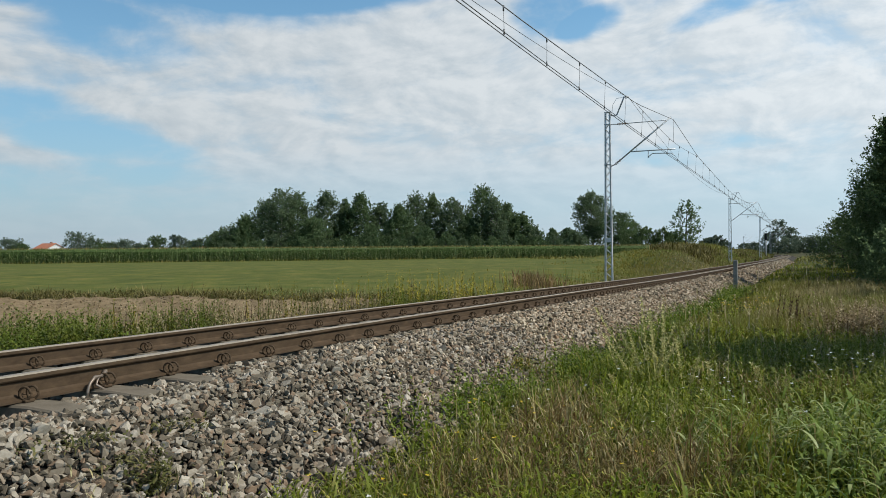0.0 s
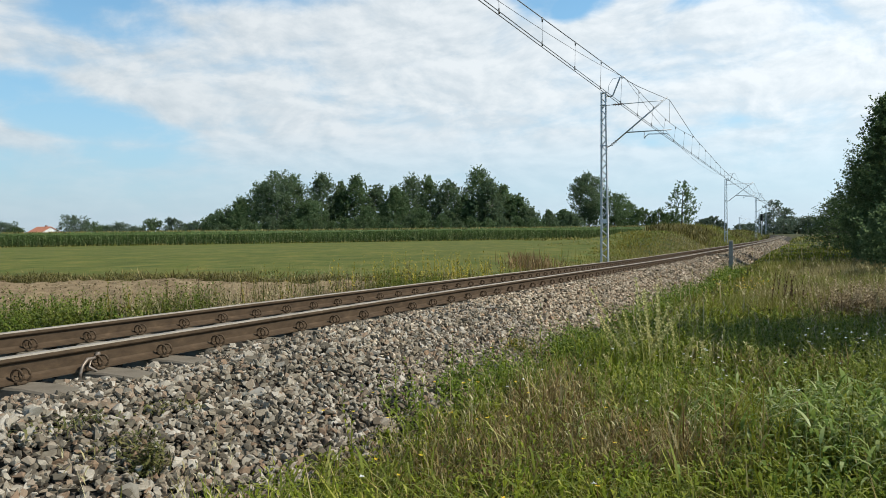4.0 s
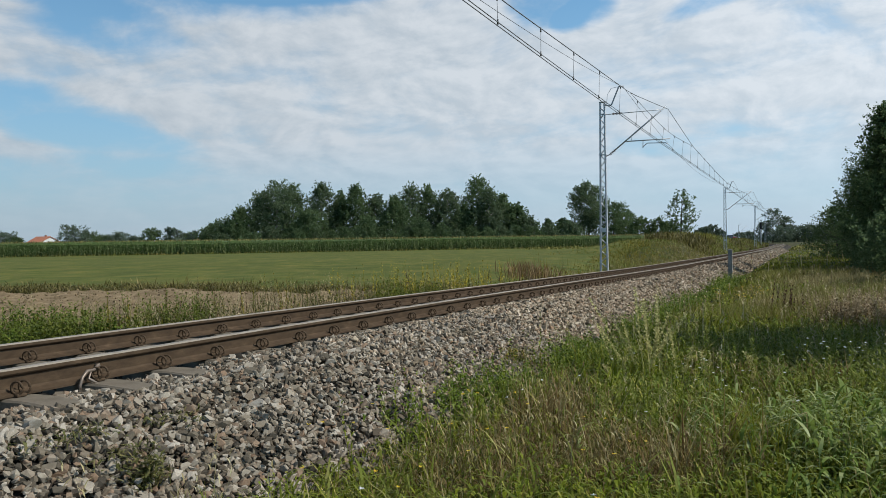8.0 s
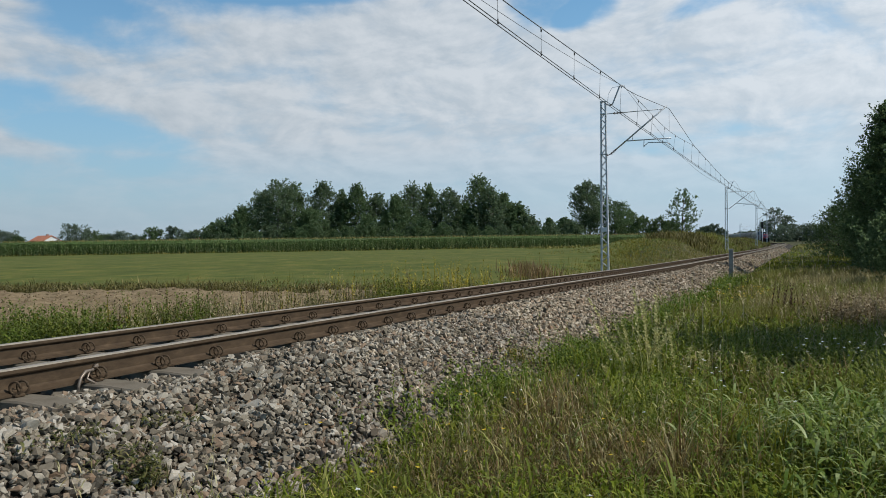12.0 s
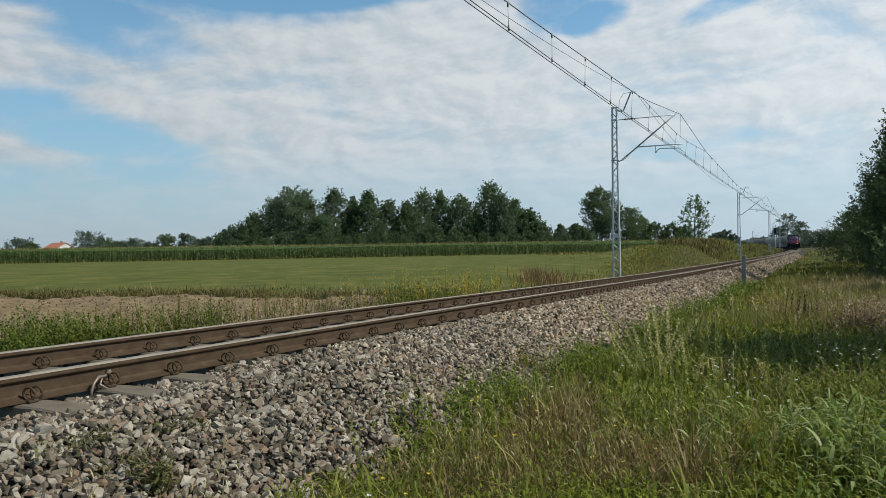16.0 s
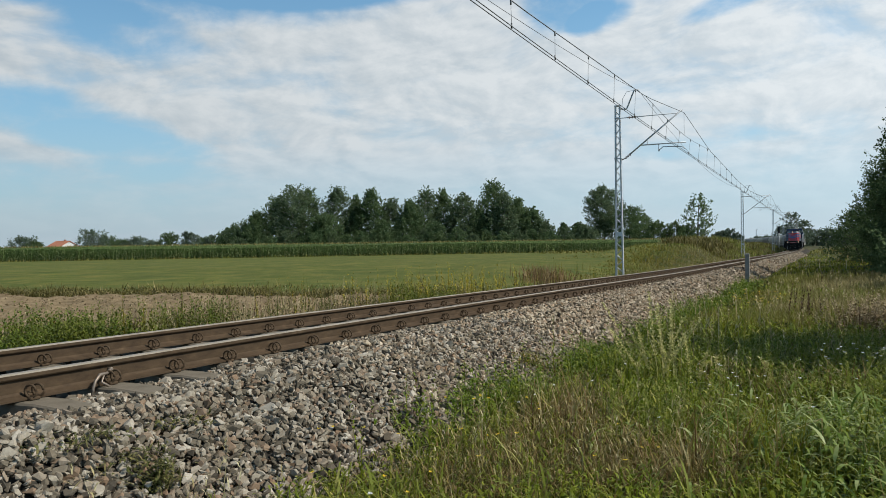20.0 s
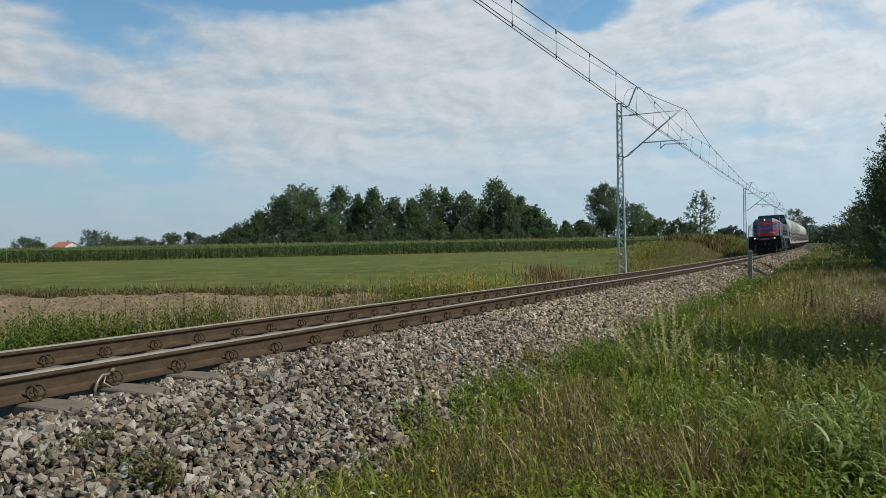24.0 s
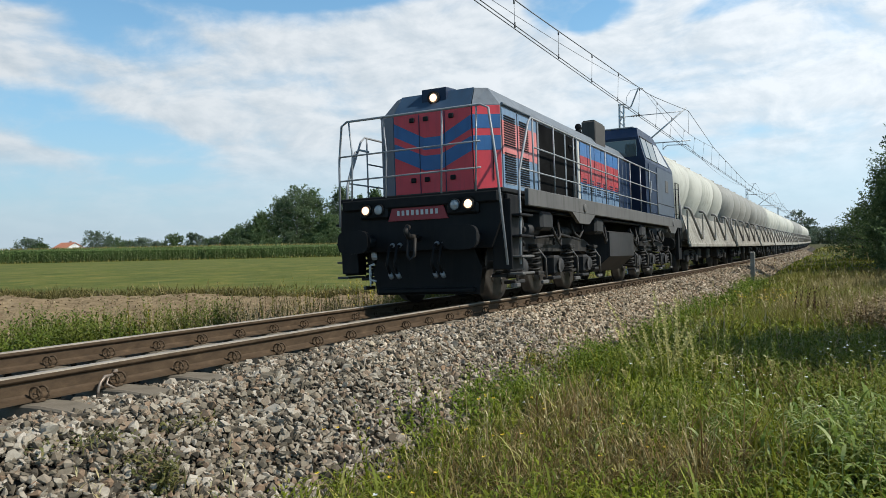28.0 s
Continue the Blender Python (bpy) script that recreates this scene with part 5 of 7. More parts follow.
    # daisies and yellow flowers
    for nm, mat, cnt, cx, cy, sx, sy, size, lb in (
            ("white_flowers", PETAL_W, 30, 1.4, 5.4, 1.9, 1.5, 0.017, "small white flowers among the grass"),
            ("white_flowers", PETAL_W, 22, 2.35, 6.7, 0.35, 0.5, 0.018, "small white flowers among the grass"),
            ("white_flowers", PETAL_W, 30, 4.15, 7.7, 0.28, 0.4, 0.020, "white flower heads at the edge of the shade"),
            ("yellow_flowers", PETAL_Y, 35, 0.3, 5.0, 0.7, 0.9, 0.017, "small yellow flowers at the ballast's edge"),
            ("yellow_flowers", PETAL_Y, 60, 7.4, 18.4, 0.45, 0.9, 0.036, "yellow flower heads in the rough grass")):
        x, y = rng.normal(cx, sx, cnt), rng.normal(cy, sy, cnt)
        s, off = nearest(x, y)
        ok = (off > 2.5) & (y > 3)
        x, y = x[ok], y[ok]
        n = len(x)
        b = standing(x, y)
        b[:, 2] += U(0.25, 0.55, n)
        sets = [blades(b, U(0, 1, n) + k * 1.2566, np.radians(U(5, 35, n)), np.full(n, size), np.full(n, size * 0.76), np.full(n, 0.1)) for k in range(5)]
        stuff(nm, sets, mat, lb)


def ballast_weeds():
    r = np.random.default_rng(5)
    for i, (s, o, wide, tall) in enumerate(((3.53, 1.80, 0.12, 0.07), (2.95, 1.92, 0.15, 0.08), (8.4, 2.3, 0.11, 0.16), (6.5, 2.46, 0.2, 0.24), (10.4, 2.42, 0.16, 0.14), (2.98, 2.16, 0.04, 0.2), (2.77, 1.7, 0.12, 0.07), (33.6, 2.3, 0.6, 0.35))):
        n = int((26 if i in (0, 1, 6) else 55) * (1 + wide * 3))
        p = spot(s, o, float(bed_height(o)))
        x, y = p.x + r.normal(0, wide, n), p.y + r.normal(0, wide, n)
        base = np.stack([x, y, np.full(n, p.z - 0.02)], 1)
        sets = [blades(base, U(0, 6.28, n), np.radians(U(35, 80, n)), U(0.5, 1.2, n) * tall, np.full(n, 0.008), np.radians(U(10, 60, n)))]
        for k in range(5):
            q = base + np.stack([r.normal(0, 0.03, n), r.normal(0, 0.03, n), U(0.1, 0.8, n) * tall], 1)
            sets.append(blades(q, U(0, 6.28, n), np.radians(U(-10, 60, n)), U(0.025, 0.055, n), U(0.01, 0.02, n), np.radians(U(10, 60, n)), 0.3))
        t = thing("ballast_weed", "low weed growing out of the stones", "weed", Matrix.Translation(p), "weeds in the ballast")
        ob = tagged(stuff("tuft", sets, G_GOLD if i == 2 else G_OLIVE if i in (0, 1, 5, 6) else G_HERB, "", t), kind="stuff")
        ob.matrix_parent_inverse = t.matrix_basis.inverted()


def weeds_left():
    # along the far side of the track
    def strip(n, s0, s1, o0, o1):
        s, o = U(s0, s1, n), -U(o0, o1, n)
        p = along(s, 0, 0)
        a = np.interp(s, S, _a)
        return p[:, 0] + o * np.cos(a), p[:, 1] - o * np.sin(a), s, o
    x, y, s, o = (np.concatenate(q) for q in zip(strip(2900, 0, 19, 2.9, 5.0), strip(1500, 1, 7.5, 2.9, 4.6)))
    ok = wave(x, y, 1.6, 1.0) + 0.5 * (1 - ease(s, 5, 8)) - 0.35 * ease(s, 6, 9) > 0.34
    x, y = x[ok], y[ok]
    H = U(0.4, 0.9, len(x)) * (0.7 + 0.4 * wave(x, y, 2.0, 0))
    stuff("trackside_herbs", herb(x, y, H, 0.15, 17, 0.32, 38, 1.0, None, 0.01), G_SIDE, "dense green herbs beyond the far rail")
    x, y, s, o = strip(80, 1, 30, 2.9, 5.8)
    stuff("trackside_stalks", herb(x, y, U(0.4, 1.0, len(x)), 0.08, 26, 0.4, 50, 1.0, np.radians(U(58, 88, len(x))), 0.009), G_BROWN, "dark dry stalks sticking out of the herbs")
    # pale dry stems and a yellow goldenrod stand over the bare soil
    x, y, s, o = strip(230, 6, 24, 3.2, 6.5)
    stuff("pale_stalks", herb(x, y, U(0.35, 0.95, len(x)), 0.10, 16, 0.25, 55, 1.0, np.radians(U(55, 88, len(x))), 0.006), G_STRAW, "thin pale dry stalks beyond the far rail")
    x, y, s, o = strip(85, 16.0, 24.0, 3.2, 5.6)
    stuff("goldenrod_stand", herb(x, y, U(0.7, 1.25, len(x)), 0.15, 22, 0.36, 45, 1.0, None, 0.012), G_FLOWER, "stand of yellow-flowering goldenrod")
    x, y, s, o = strip(520, 7, 20, 3.0, 6.2)
    stuff("grey_weeds", herb(x, y, U(0.3, 0.85, len(x)), 0.10, 15, 0.3, 48, 1.0, np.radians(U(60, 88, len(x))), 0.008), G_OLIVE, "dull olive weeds between the track and the soil")
    x, y, s, o = strip(620, 7, 120, 2.8, 7)
    ok = wave(x, y, 0.5, 2) > 0.4
    stuff("goldenrod", herb(x[ok], y[ok], U(0.6, 1.05, int(ok.sum())), 0.11, 16, 0.32, 50, 1.0, None, 0.012), G_GOLD, "yellow-green goldenrod along the track")
    x, y, s, o = strip(90000, 3, 130, 2.7, 22)
    d = np.hypot(x, y)
    H = (0.22 + 0.30 * wave(x, y, 0.8, 0.5)) * (0.6 + 0.4 * ease(s, 8, 16))
    ok = (s > 17) | ((o > -4.2) & (rng.uniform(size=len(s)) < 0.4))
    ok &= ((s > 62) & (o > -(7 + 11 * rng.uniform(size=len(s)) ** 1.5))) | (o > -(4.6 + 2.6 * wave(x, y, 0.7, 0.0)) - 4 * ease(s, 34, 60))
    kind = 0.45 * wave(x, y, 0.35, 1.2) + 0.4 * wave(x, y, 1.1, 0.2) + rng.normal(0, 0.13, len(x))
    kind = kind - 0.45 * ease(o, -5.2, -3.4) * ease(s, 24, 44) + 0.32 * ease(-o, 5.5, 8.5) * (1 - ease(s, 70, 90))
    for sel, mat, nm, lb in ((ok & (kind < 0.28), G_TAN, "bank_grass_pale", "pale tan grass beside the track"), (ok & (kind >= 0.28) & (kind < 0.42), G_VERGE, "bank_grass_dry", "dry brownish grass on the low bank"), (ok & (kind >= 0.42) & (kind < 0.74), G_BANK, "bank_grass", "olive-green rough grass on the low bank"), (ok & (kind >= 0.74), G_GOLD, "bank_flowers", "yellow flowering weeds on the low bank")):
        n = int(sel.sum())
        stuff(nm, [blades(standing(x[sel], y[sel]), U(0, 6.28, n), np.radians(U(35, 85, n)), H[sel] * U(0.4, 1.2, n), 0.0042 * np.maximum(d[sel] / 6, 1) * U(0.6, 1.5, n), np.radians(U(10, 95, n)))], mat, lb)
    # leafy herbs and shrubs over the bank
    x, y, s, o = strip(900, 34, 125, 3.4, 16)
    ok = (wave(x, y, 0.45, 2.6) > 0.5) & (o > -(6 + 9 * ease(s, 40, 75)))
    x, y, s = x[ok], y[ok], s[ok]
    stuff("bank_herbs", herb(x, y, U(0.25, 0.7, len(x)), 0.16, 12, 0.36, 40, 1.0, None, 0.012), G_BANK, "leafy weeds and low shrubs on the bank")
    # tall rough grass that hides the foot of the line towards the bend
    n = 15000
    s, o = U(84, 235, n), -U(2.7, 11, n)
    p, a = along(s, 0, 0), np.interp(s, S, _a)
    x, y = p[:, 0] + o * np.cos(a), p[:, 1] - o * np.sin(a)
    for sel, mat, nm in ((wave(x, y, 0.25, 0.8) < 0.5, G_BANK, "tall_bank_grass"), (wave(x, y, 0.25, 0.8) >= 0.5, G_EDGE, "tall_dry_grass")):
        k = int(sel.sum())
        stuff(nm, [blades(standing(x[sel], y[sel]), U(0, 6.28, k), np.radians(U(55, 88, k)), U(0.6, 1.35, k), 0.0011 * s[sel] * U(0.6, 1.4, k), np.radians(U(10, 60, k)))], mat, "tall rough grass along the line towards the bend")
    # russet grass patch
    n = 420
    x, y = rng.normal(3.9, 0.55, n), rng.normal(34.0, 1.6, n)
    stuff("russet_grass", [blades(standing(x, y), U(0, 6.28, n), np.radians(U(68, 88, n)), U(0.5, 1.0, n), np.full(n, 0.04), np.radians(U(5, 40, n)))], G_RED, "patch of russet grass in flower")


def far_grass():
    # rough growth on both sides of the line, out to the bend
    n = 16000
    s = U(105, 330, n)
    o = np.where(rng.uniform(size=n) < 0.6, -U(2.9, 34, n), U(2.9, 30, n))
    p = along(s, 0, 0)
    a = np.interp(s, S, _a)
    x, y = p[:, 0] + o * np.cos(a), p[:, 1] - o * np.sin(a)
    ok = y < corn_y(x) - 1
    x, y, s = x[ok], y[ok], s[ok]
    n = len(x)
    stuff("far_bank_grass", [blades(standing(x, y), U(0, 6.28, n), np.radians(U(50, 85, n)), U(0.35, 0.9, n), 0.0016 * s * U(0.6, 1.4, n), np.radians(U(10, 60, n)))], G_FIELD, "rough grass far along the line")


def rough_verge():
    """Tall dry and olive grass on the verge, between the line and the wood."""
    n = 34000
    y = np.exp(U(math.log(14), math.log(36), n))
    x = y * U(0.30, 0.66, n)
    s, off = nearest(x, y)
    kind = 0.55 * wave(x, y, 0.55, 0.9) + 0.35 * wave(x, y, 1.5, 2.2) + rng.normal(0, 0.15, n) - 0.5 * (1 - ease(off, 3.4, 5.5))
    H = (0.30 + 0.30 * wave(x, y, 0.8, 1.7)) * U(0.6, 1.25, n) * (0.4 + 0.6 * ease(off, 2.6, 5.0))
    wide = 0.0038 * np.maximum(np.hypot(x, y) / 6, 1) * U(0.6, 1.4, n)
    for lo, hi, mat, nm, lb in ((-9, 0.30, G_BANK, "rough_green_grass", "rough olive-green grass on the verge"), (0.30, 0.50, G_VERGE, "rough_dry_grass", "tall brownish grass on the verge"), (0.50, 9, G_TAN, "rough_pale_grass", "tall pale tan grass on the verge")):
        sel = (off > 2.1 + 0.25 * wave(x, y, 1.8, 0.4)) & (kind >= lo) & (kind < hi)
        m = int(sel.sum())
        stuff(nm, [blades(standing(x[sel], y[sel]), U(0, 6.28, m), np.radians(U(58, 89, m)), H[sel], wide[sel], np.radians(U(5, 45, m)))], mat, lb)


    # leafy fringe where the ballast ends
    n = 1500
    s, off = U(8.5, 34, n), U(2.0, 3.1, n)
    p = along(s, 0, 0)
    a = np.interp(s, S, _a)
    x, y = p[:, 0] + off * np.cos(a), p[:, 1] - off * np.sin(a)
    ok = wave(x, y, 1.2, 0.6) + rng.normal(0, 0.1, n) + 0.3 * (off - 2.5) > 0.36
    x, y = x[ok], y[ok]
    big = np.maximum(np.hypot(x, y) / 9, 1) ** 0.5
    stuff("fringe_herbs", herb(x, y, U(0.12, 0.38, len(x)), 0.11 * big, 11, 0.34, 35, 1.0, None, 0.006 * big), G_HERB, "leafy weeds along the foot of the ballast")


def verge_and_field():
    n = 62000
    x = U(-62, 4.5, n)
    y = verge_y(x) - 0.35 + np.abs(rng.normal(0.0, 1.5, n))
    h = U(0.14, 0.42, n) * (0.6 + 0.7 * wave(x, y, 0.9, 0.2)) * (0.75 + 0.5 * wave(x, y, 3.7, 1.2))
    stuff("verge_grass", [blades(standing(x, y), U(0, 6.28, n), np.radians(U(45, 88, n)), h, 0.024 * U(0.6, 1.5, n), np.radians(U(10, 95, n)))], G_EDGE, "strip of long olive-brown grass between soil and meadow")
    n = 2600
    x = U(-150, 22, n)
    y = corn_y(x) - np.abs(rng.normal(0, 1.2, n)) - 0.6
    stuff("headland_grass", [blades(standing(x, y), U(0, 6.28, n), np.radians(U(62, 88, n)), U(0.3, 0.7, n), U(0.06, 0.14, n), np.radians(U(5, 60, n)))], G_FIELD, "rough grass at the foot of the maize")
    n = 32000
    d = np.exp(U(math.log(24), math.log(128), n))
    b = np.radians(U(-40, 14, n))
    x, y = d * np.sin(b), d * np.cos(b)
    s, off = nearest(x, y)
    ok = (y > verge_y(x) + 0.5) & (y < corn_y(x) - 1) & (off < -6)
    x, y, d = x[ok], y[ok], d[ok]
    n = len(x)
    stuff("meadow_grass", [blades(standing(x, y), U(0, 6.28, n), np.radians(U(50, 85, n)), U(0.04, 0.11, n), 0.0026 * d * U(0.5, 1.5, n), np.radians(U(5, 60, n)))], G_FIELD, "short green meadow grass with yellow tips")


def maize():
    """The maize stand: a thick body of stalks, with leafy plants along its edge and over its top."""
    xs = np.linspace(-210, 44, 300)
    rows = []
    for dy, z in ((0.9, 0.0), (0.8, 1.75), (1.4, 2.0), (6, 2.05), (20, 2.1), (60, 2.1)):
        y = corn_y(xs) + dy
        zz = ground(xs, y) + z + (0.12 * np.sin(xs * 7.3 + dy * 3) + 0.08 * np.sin(xs * 3.1 + dy)) * (z > 0.5)
        rows.append(np.stack([xs, y, zz], 1))
    n = len(xs)
    i = np.arange((len(rows) - 1) * n).reshape(-1, n)[:, :-1].ravel()
    me = np_mesh("maize_field", np.concatenate(rows), np.stack([i, i + 1, i + n + 1, i + n], 1))
    k = Nodes("maize_mass", 0.8, 0, 0.2)
    c = k.ramp(k.noise(3.0, 6, 0.7, (1, 1, 0.4)), [(0.3, (0.03, 0.05, 0.012)), (0.55, (0.075, 0.115, 0.03)), (0.75, (0.13, 0.16, 0.055))])
    k.color(c).bump(k.noise(4, 5), 0.9, 0.2)
    solid("maize_field", me, k.m, "tall green maize standing in a wide field", "maize", kind="stuff")
    sets = []
    for dy, step, jit in ((0.15, 0.20, 0.1), (0.75, 0.24, 0.1)):
        x = np.arange(-150, 40, step) + rng.uniform(-jit, jit, len(np.arange(-150, 40, step)))
        y = corn_y(x) + dy + rng.normal(0, 0.08, len(x))
        sets += herb(x, y, U(1.85, 2.3, len(x)), 0.75, 8, 0.16, 50, 1.0, None, 0.06)
    n = 9000
    x = U(-200, 44, n)
    y = corn_y(x) + np.exp(U(0, 4.0, n))
    b = np.stack([x, y, ground(x, y) + 1.75], 1)
    sets.append(blades(b, U(0, 6.28, n), np.radians(U(40, 88, n)), U(0.4, 0.75, n), np.full(n, 0.11), np.radians(U(10, 80, n))))
    stuff("maize_plants", sets, G_CORN, "maize plants with long arching leaves at the field's edge")
    n = 9000
    x = U(-200, 44, n)
    y = corn_y(x) + np.exp(U(-1, 4.0, n))
    b = np.stack([x, y, ground(x, y) + 2.05], 1)
    stuff("maize_tassels", [blades(b, U(0, 6.28, n), np.radians(U(60, 90, n)), U(0.25, 0.42, n), np.full(n, 0.08), np.radians(U(0, 30, n)))], G_VERGE, "pale yellowish maize tassels")


LEAF_A = foliage("tree_leaves", [(0.0, (0.09, 0.14, 0.06)), (0.6, (0.14, 0.20, 0.088)), (1.0, (0.20, 0.26, 0.13))], trans=0.6)
LEAF_B = foliage("silvery_leaves", [(0.0, (0.105, 0.15, 0.078)), (0.6, (0.15, 0.20, 0.105)), (1.0, (0.20, 0.25, 0.145))], trans=0.6)
# distance haze is put into these paler, bluer leaf tones
LEAF_FAR = foliage("haze_tinted_leaves", [(0.0, (0.11, 0.15, 0.10)), (0.6, (0.16, 0.205, 0.14)), (1.0, (0.21, 0.25, 0.18))], trans=0.5)
LEAF_C = foliage("dark_leaves", [(0.0, (0.07, 0.11, 0.042)), (0.6, (0.115, 0.165, 0.065)), (1.0, (0.17, 0.22, 0.095))], trans=0.45)


def tree(name, label, x, y, h, rad, seed, leaves, leaf, mat, bark=None, base=0.12, top=0.55, category="tree", group="", clumps=46, spire=0.0, brush=0.7):
    """A tapered trunk with limbs, and a crown of leaf clumps within an uneven outline."""
    r = np.random.default_rng(seed)
    z0 = float(ground(np.array([x]), np.array([y]))[0]) - 0.1
    t = thing(name, label, category, Matrix.Translation((x, y, z0)), group)
    g = Geo()
    bend = r.normal(0, 0.03 * h, 2)
    axis = lambda f: Vector((bend[0] * f * f, bend[1] * f * f, h * f))
    g.tube([axis(f) for f in (0, 0.1, 0.3, 0.5, 0.7, 0.92)], 0.018 * h + 0.03, 8, 0.02)

    def girth(f):
        u = (f - base) / (1 - base)
        u = np.clip(u, 0, 1)
        return np.where(u < top, (0.55 + 0.45 * u / top), np.sqrt(np.clip(1 - ((u - top) / (1 - top)) ** 2, 0, 1)) * (1 - spire * (u - top) / (1 - top)))
    cen, size = [], []
    for i in range(clumps):
        f = base + (1 - base) * (0.03 + 0.95 * (i + r.uniform()) / clumps)
        a = i * 2.4 + r.uniform(-0.5, 0.5)
        q = float(girth(f)) * rad * (0.35 + 0.65 * math.sqrt(r.uniform())) * r.uniform(0.8, 1.12)
        ax = axis(f)
        p = Vector((ax.x + q * math.cos(a), ax.y + q * math.sin(a), ax.z))
        cen.append(p)
        size.append(rad * r.uniform(0.2, 0.36) * (0.7 + 0.4 * float(girth(f))))
        if i % 2 == 0:
            st = axis(max(f - 0.12, 0.05))
            mid = st.lerp(p, 0.5) + Vector((0, 0, -0.02 * h))
            g.tube([st, mid, p], 0.006 * h + 0.01, 5, 0.008, caps=False)
    part("trunk", g, bark or BARK, t)
    C, Z = np.array([c[:] for c in cen]), np.array(size)
    # leaves sit along short twigs that strive outwards and up
    per = 12
    n = leaves // per
    leaves = n * per
    k = r.integers(0, clumps, n)
    out = C[k] * np.array([1, 1, 0]) - np.array(axis(0.6)[:]) * np.array([1, 1, 0])
    out /= np.linalg.norm(out, axis=1)[:, None] + 1e-6
    start = C[k] + np.clip(r.normal(size=(n, 3)), -1.4, 1.4) * Z[k][:, None] * np.array([0.50, 0.50, 0.45 * brush + 0.2])
    start[:, :2] *= np.where(r.uniform(size=n) < 0.35, 0.55, 1.0)[:, None]
    twig = out * 0.5 + np.array([0, 0, 1.0]) * r.uniform(-0.1, 1.2, n)[:, None] * brush + r.normal(size=(n, 3)) * 0.45
    twig *= (Z[k] * r.uniform(0.35, 1.05, n) / (np.linalg.norm(twig, axis=1) + 1e-6))[:, None]
    P = (start[:, None] + twig[:, None] * r.uniform(0, 1, (n, per, 1)) + r.normal(size=(n, per, 3)) * (Z[k] * 0.085)[:, None, None]).reshape(-1, 3)
    az, el = r.uniform(0, 6.28, leaves), r.uniform(-0.9, 1.2, leaves)
    d = np.stack([np.cos(el) * np.sin(az), np.cos(el) * np.cos(az), np.sin(el)], 1)
    e = np.cross(d, r.normal(size=(leaves, 3)))
    e /= np.linalg.norm(e, axis=1)[:, None]
    L = (leaf * r.uniform(0.6, 1.4, leaves))[:, None]
    V = np.stack([P - d * L * 0.5, P + e * L * 0.32, P + d * L * 0.5, P - e * L * 0.32], 1).reshape(-1, 3)
    me = np_mesh("crown", V, np.arange(leaves * 4).reshape(-1, 4))
    part("crown", me, mat, t, "leafy crown with gaps")
    return t


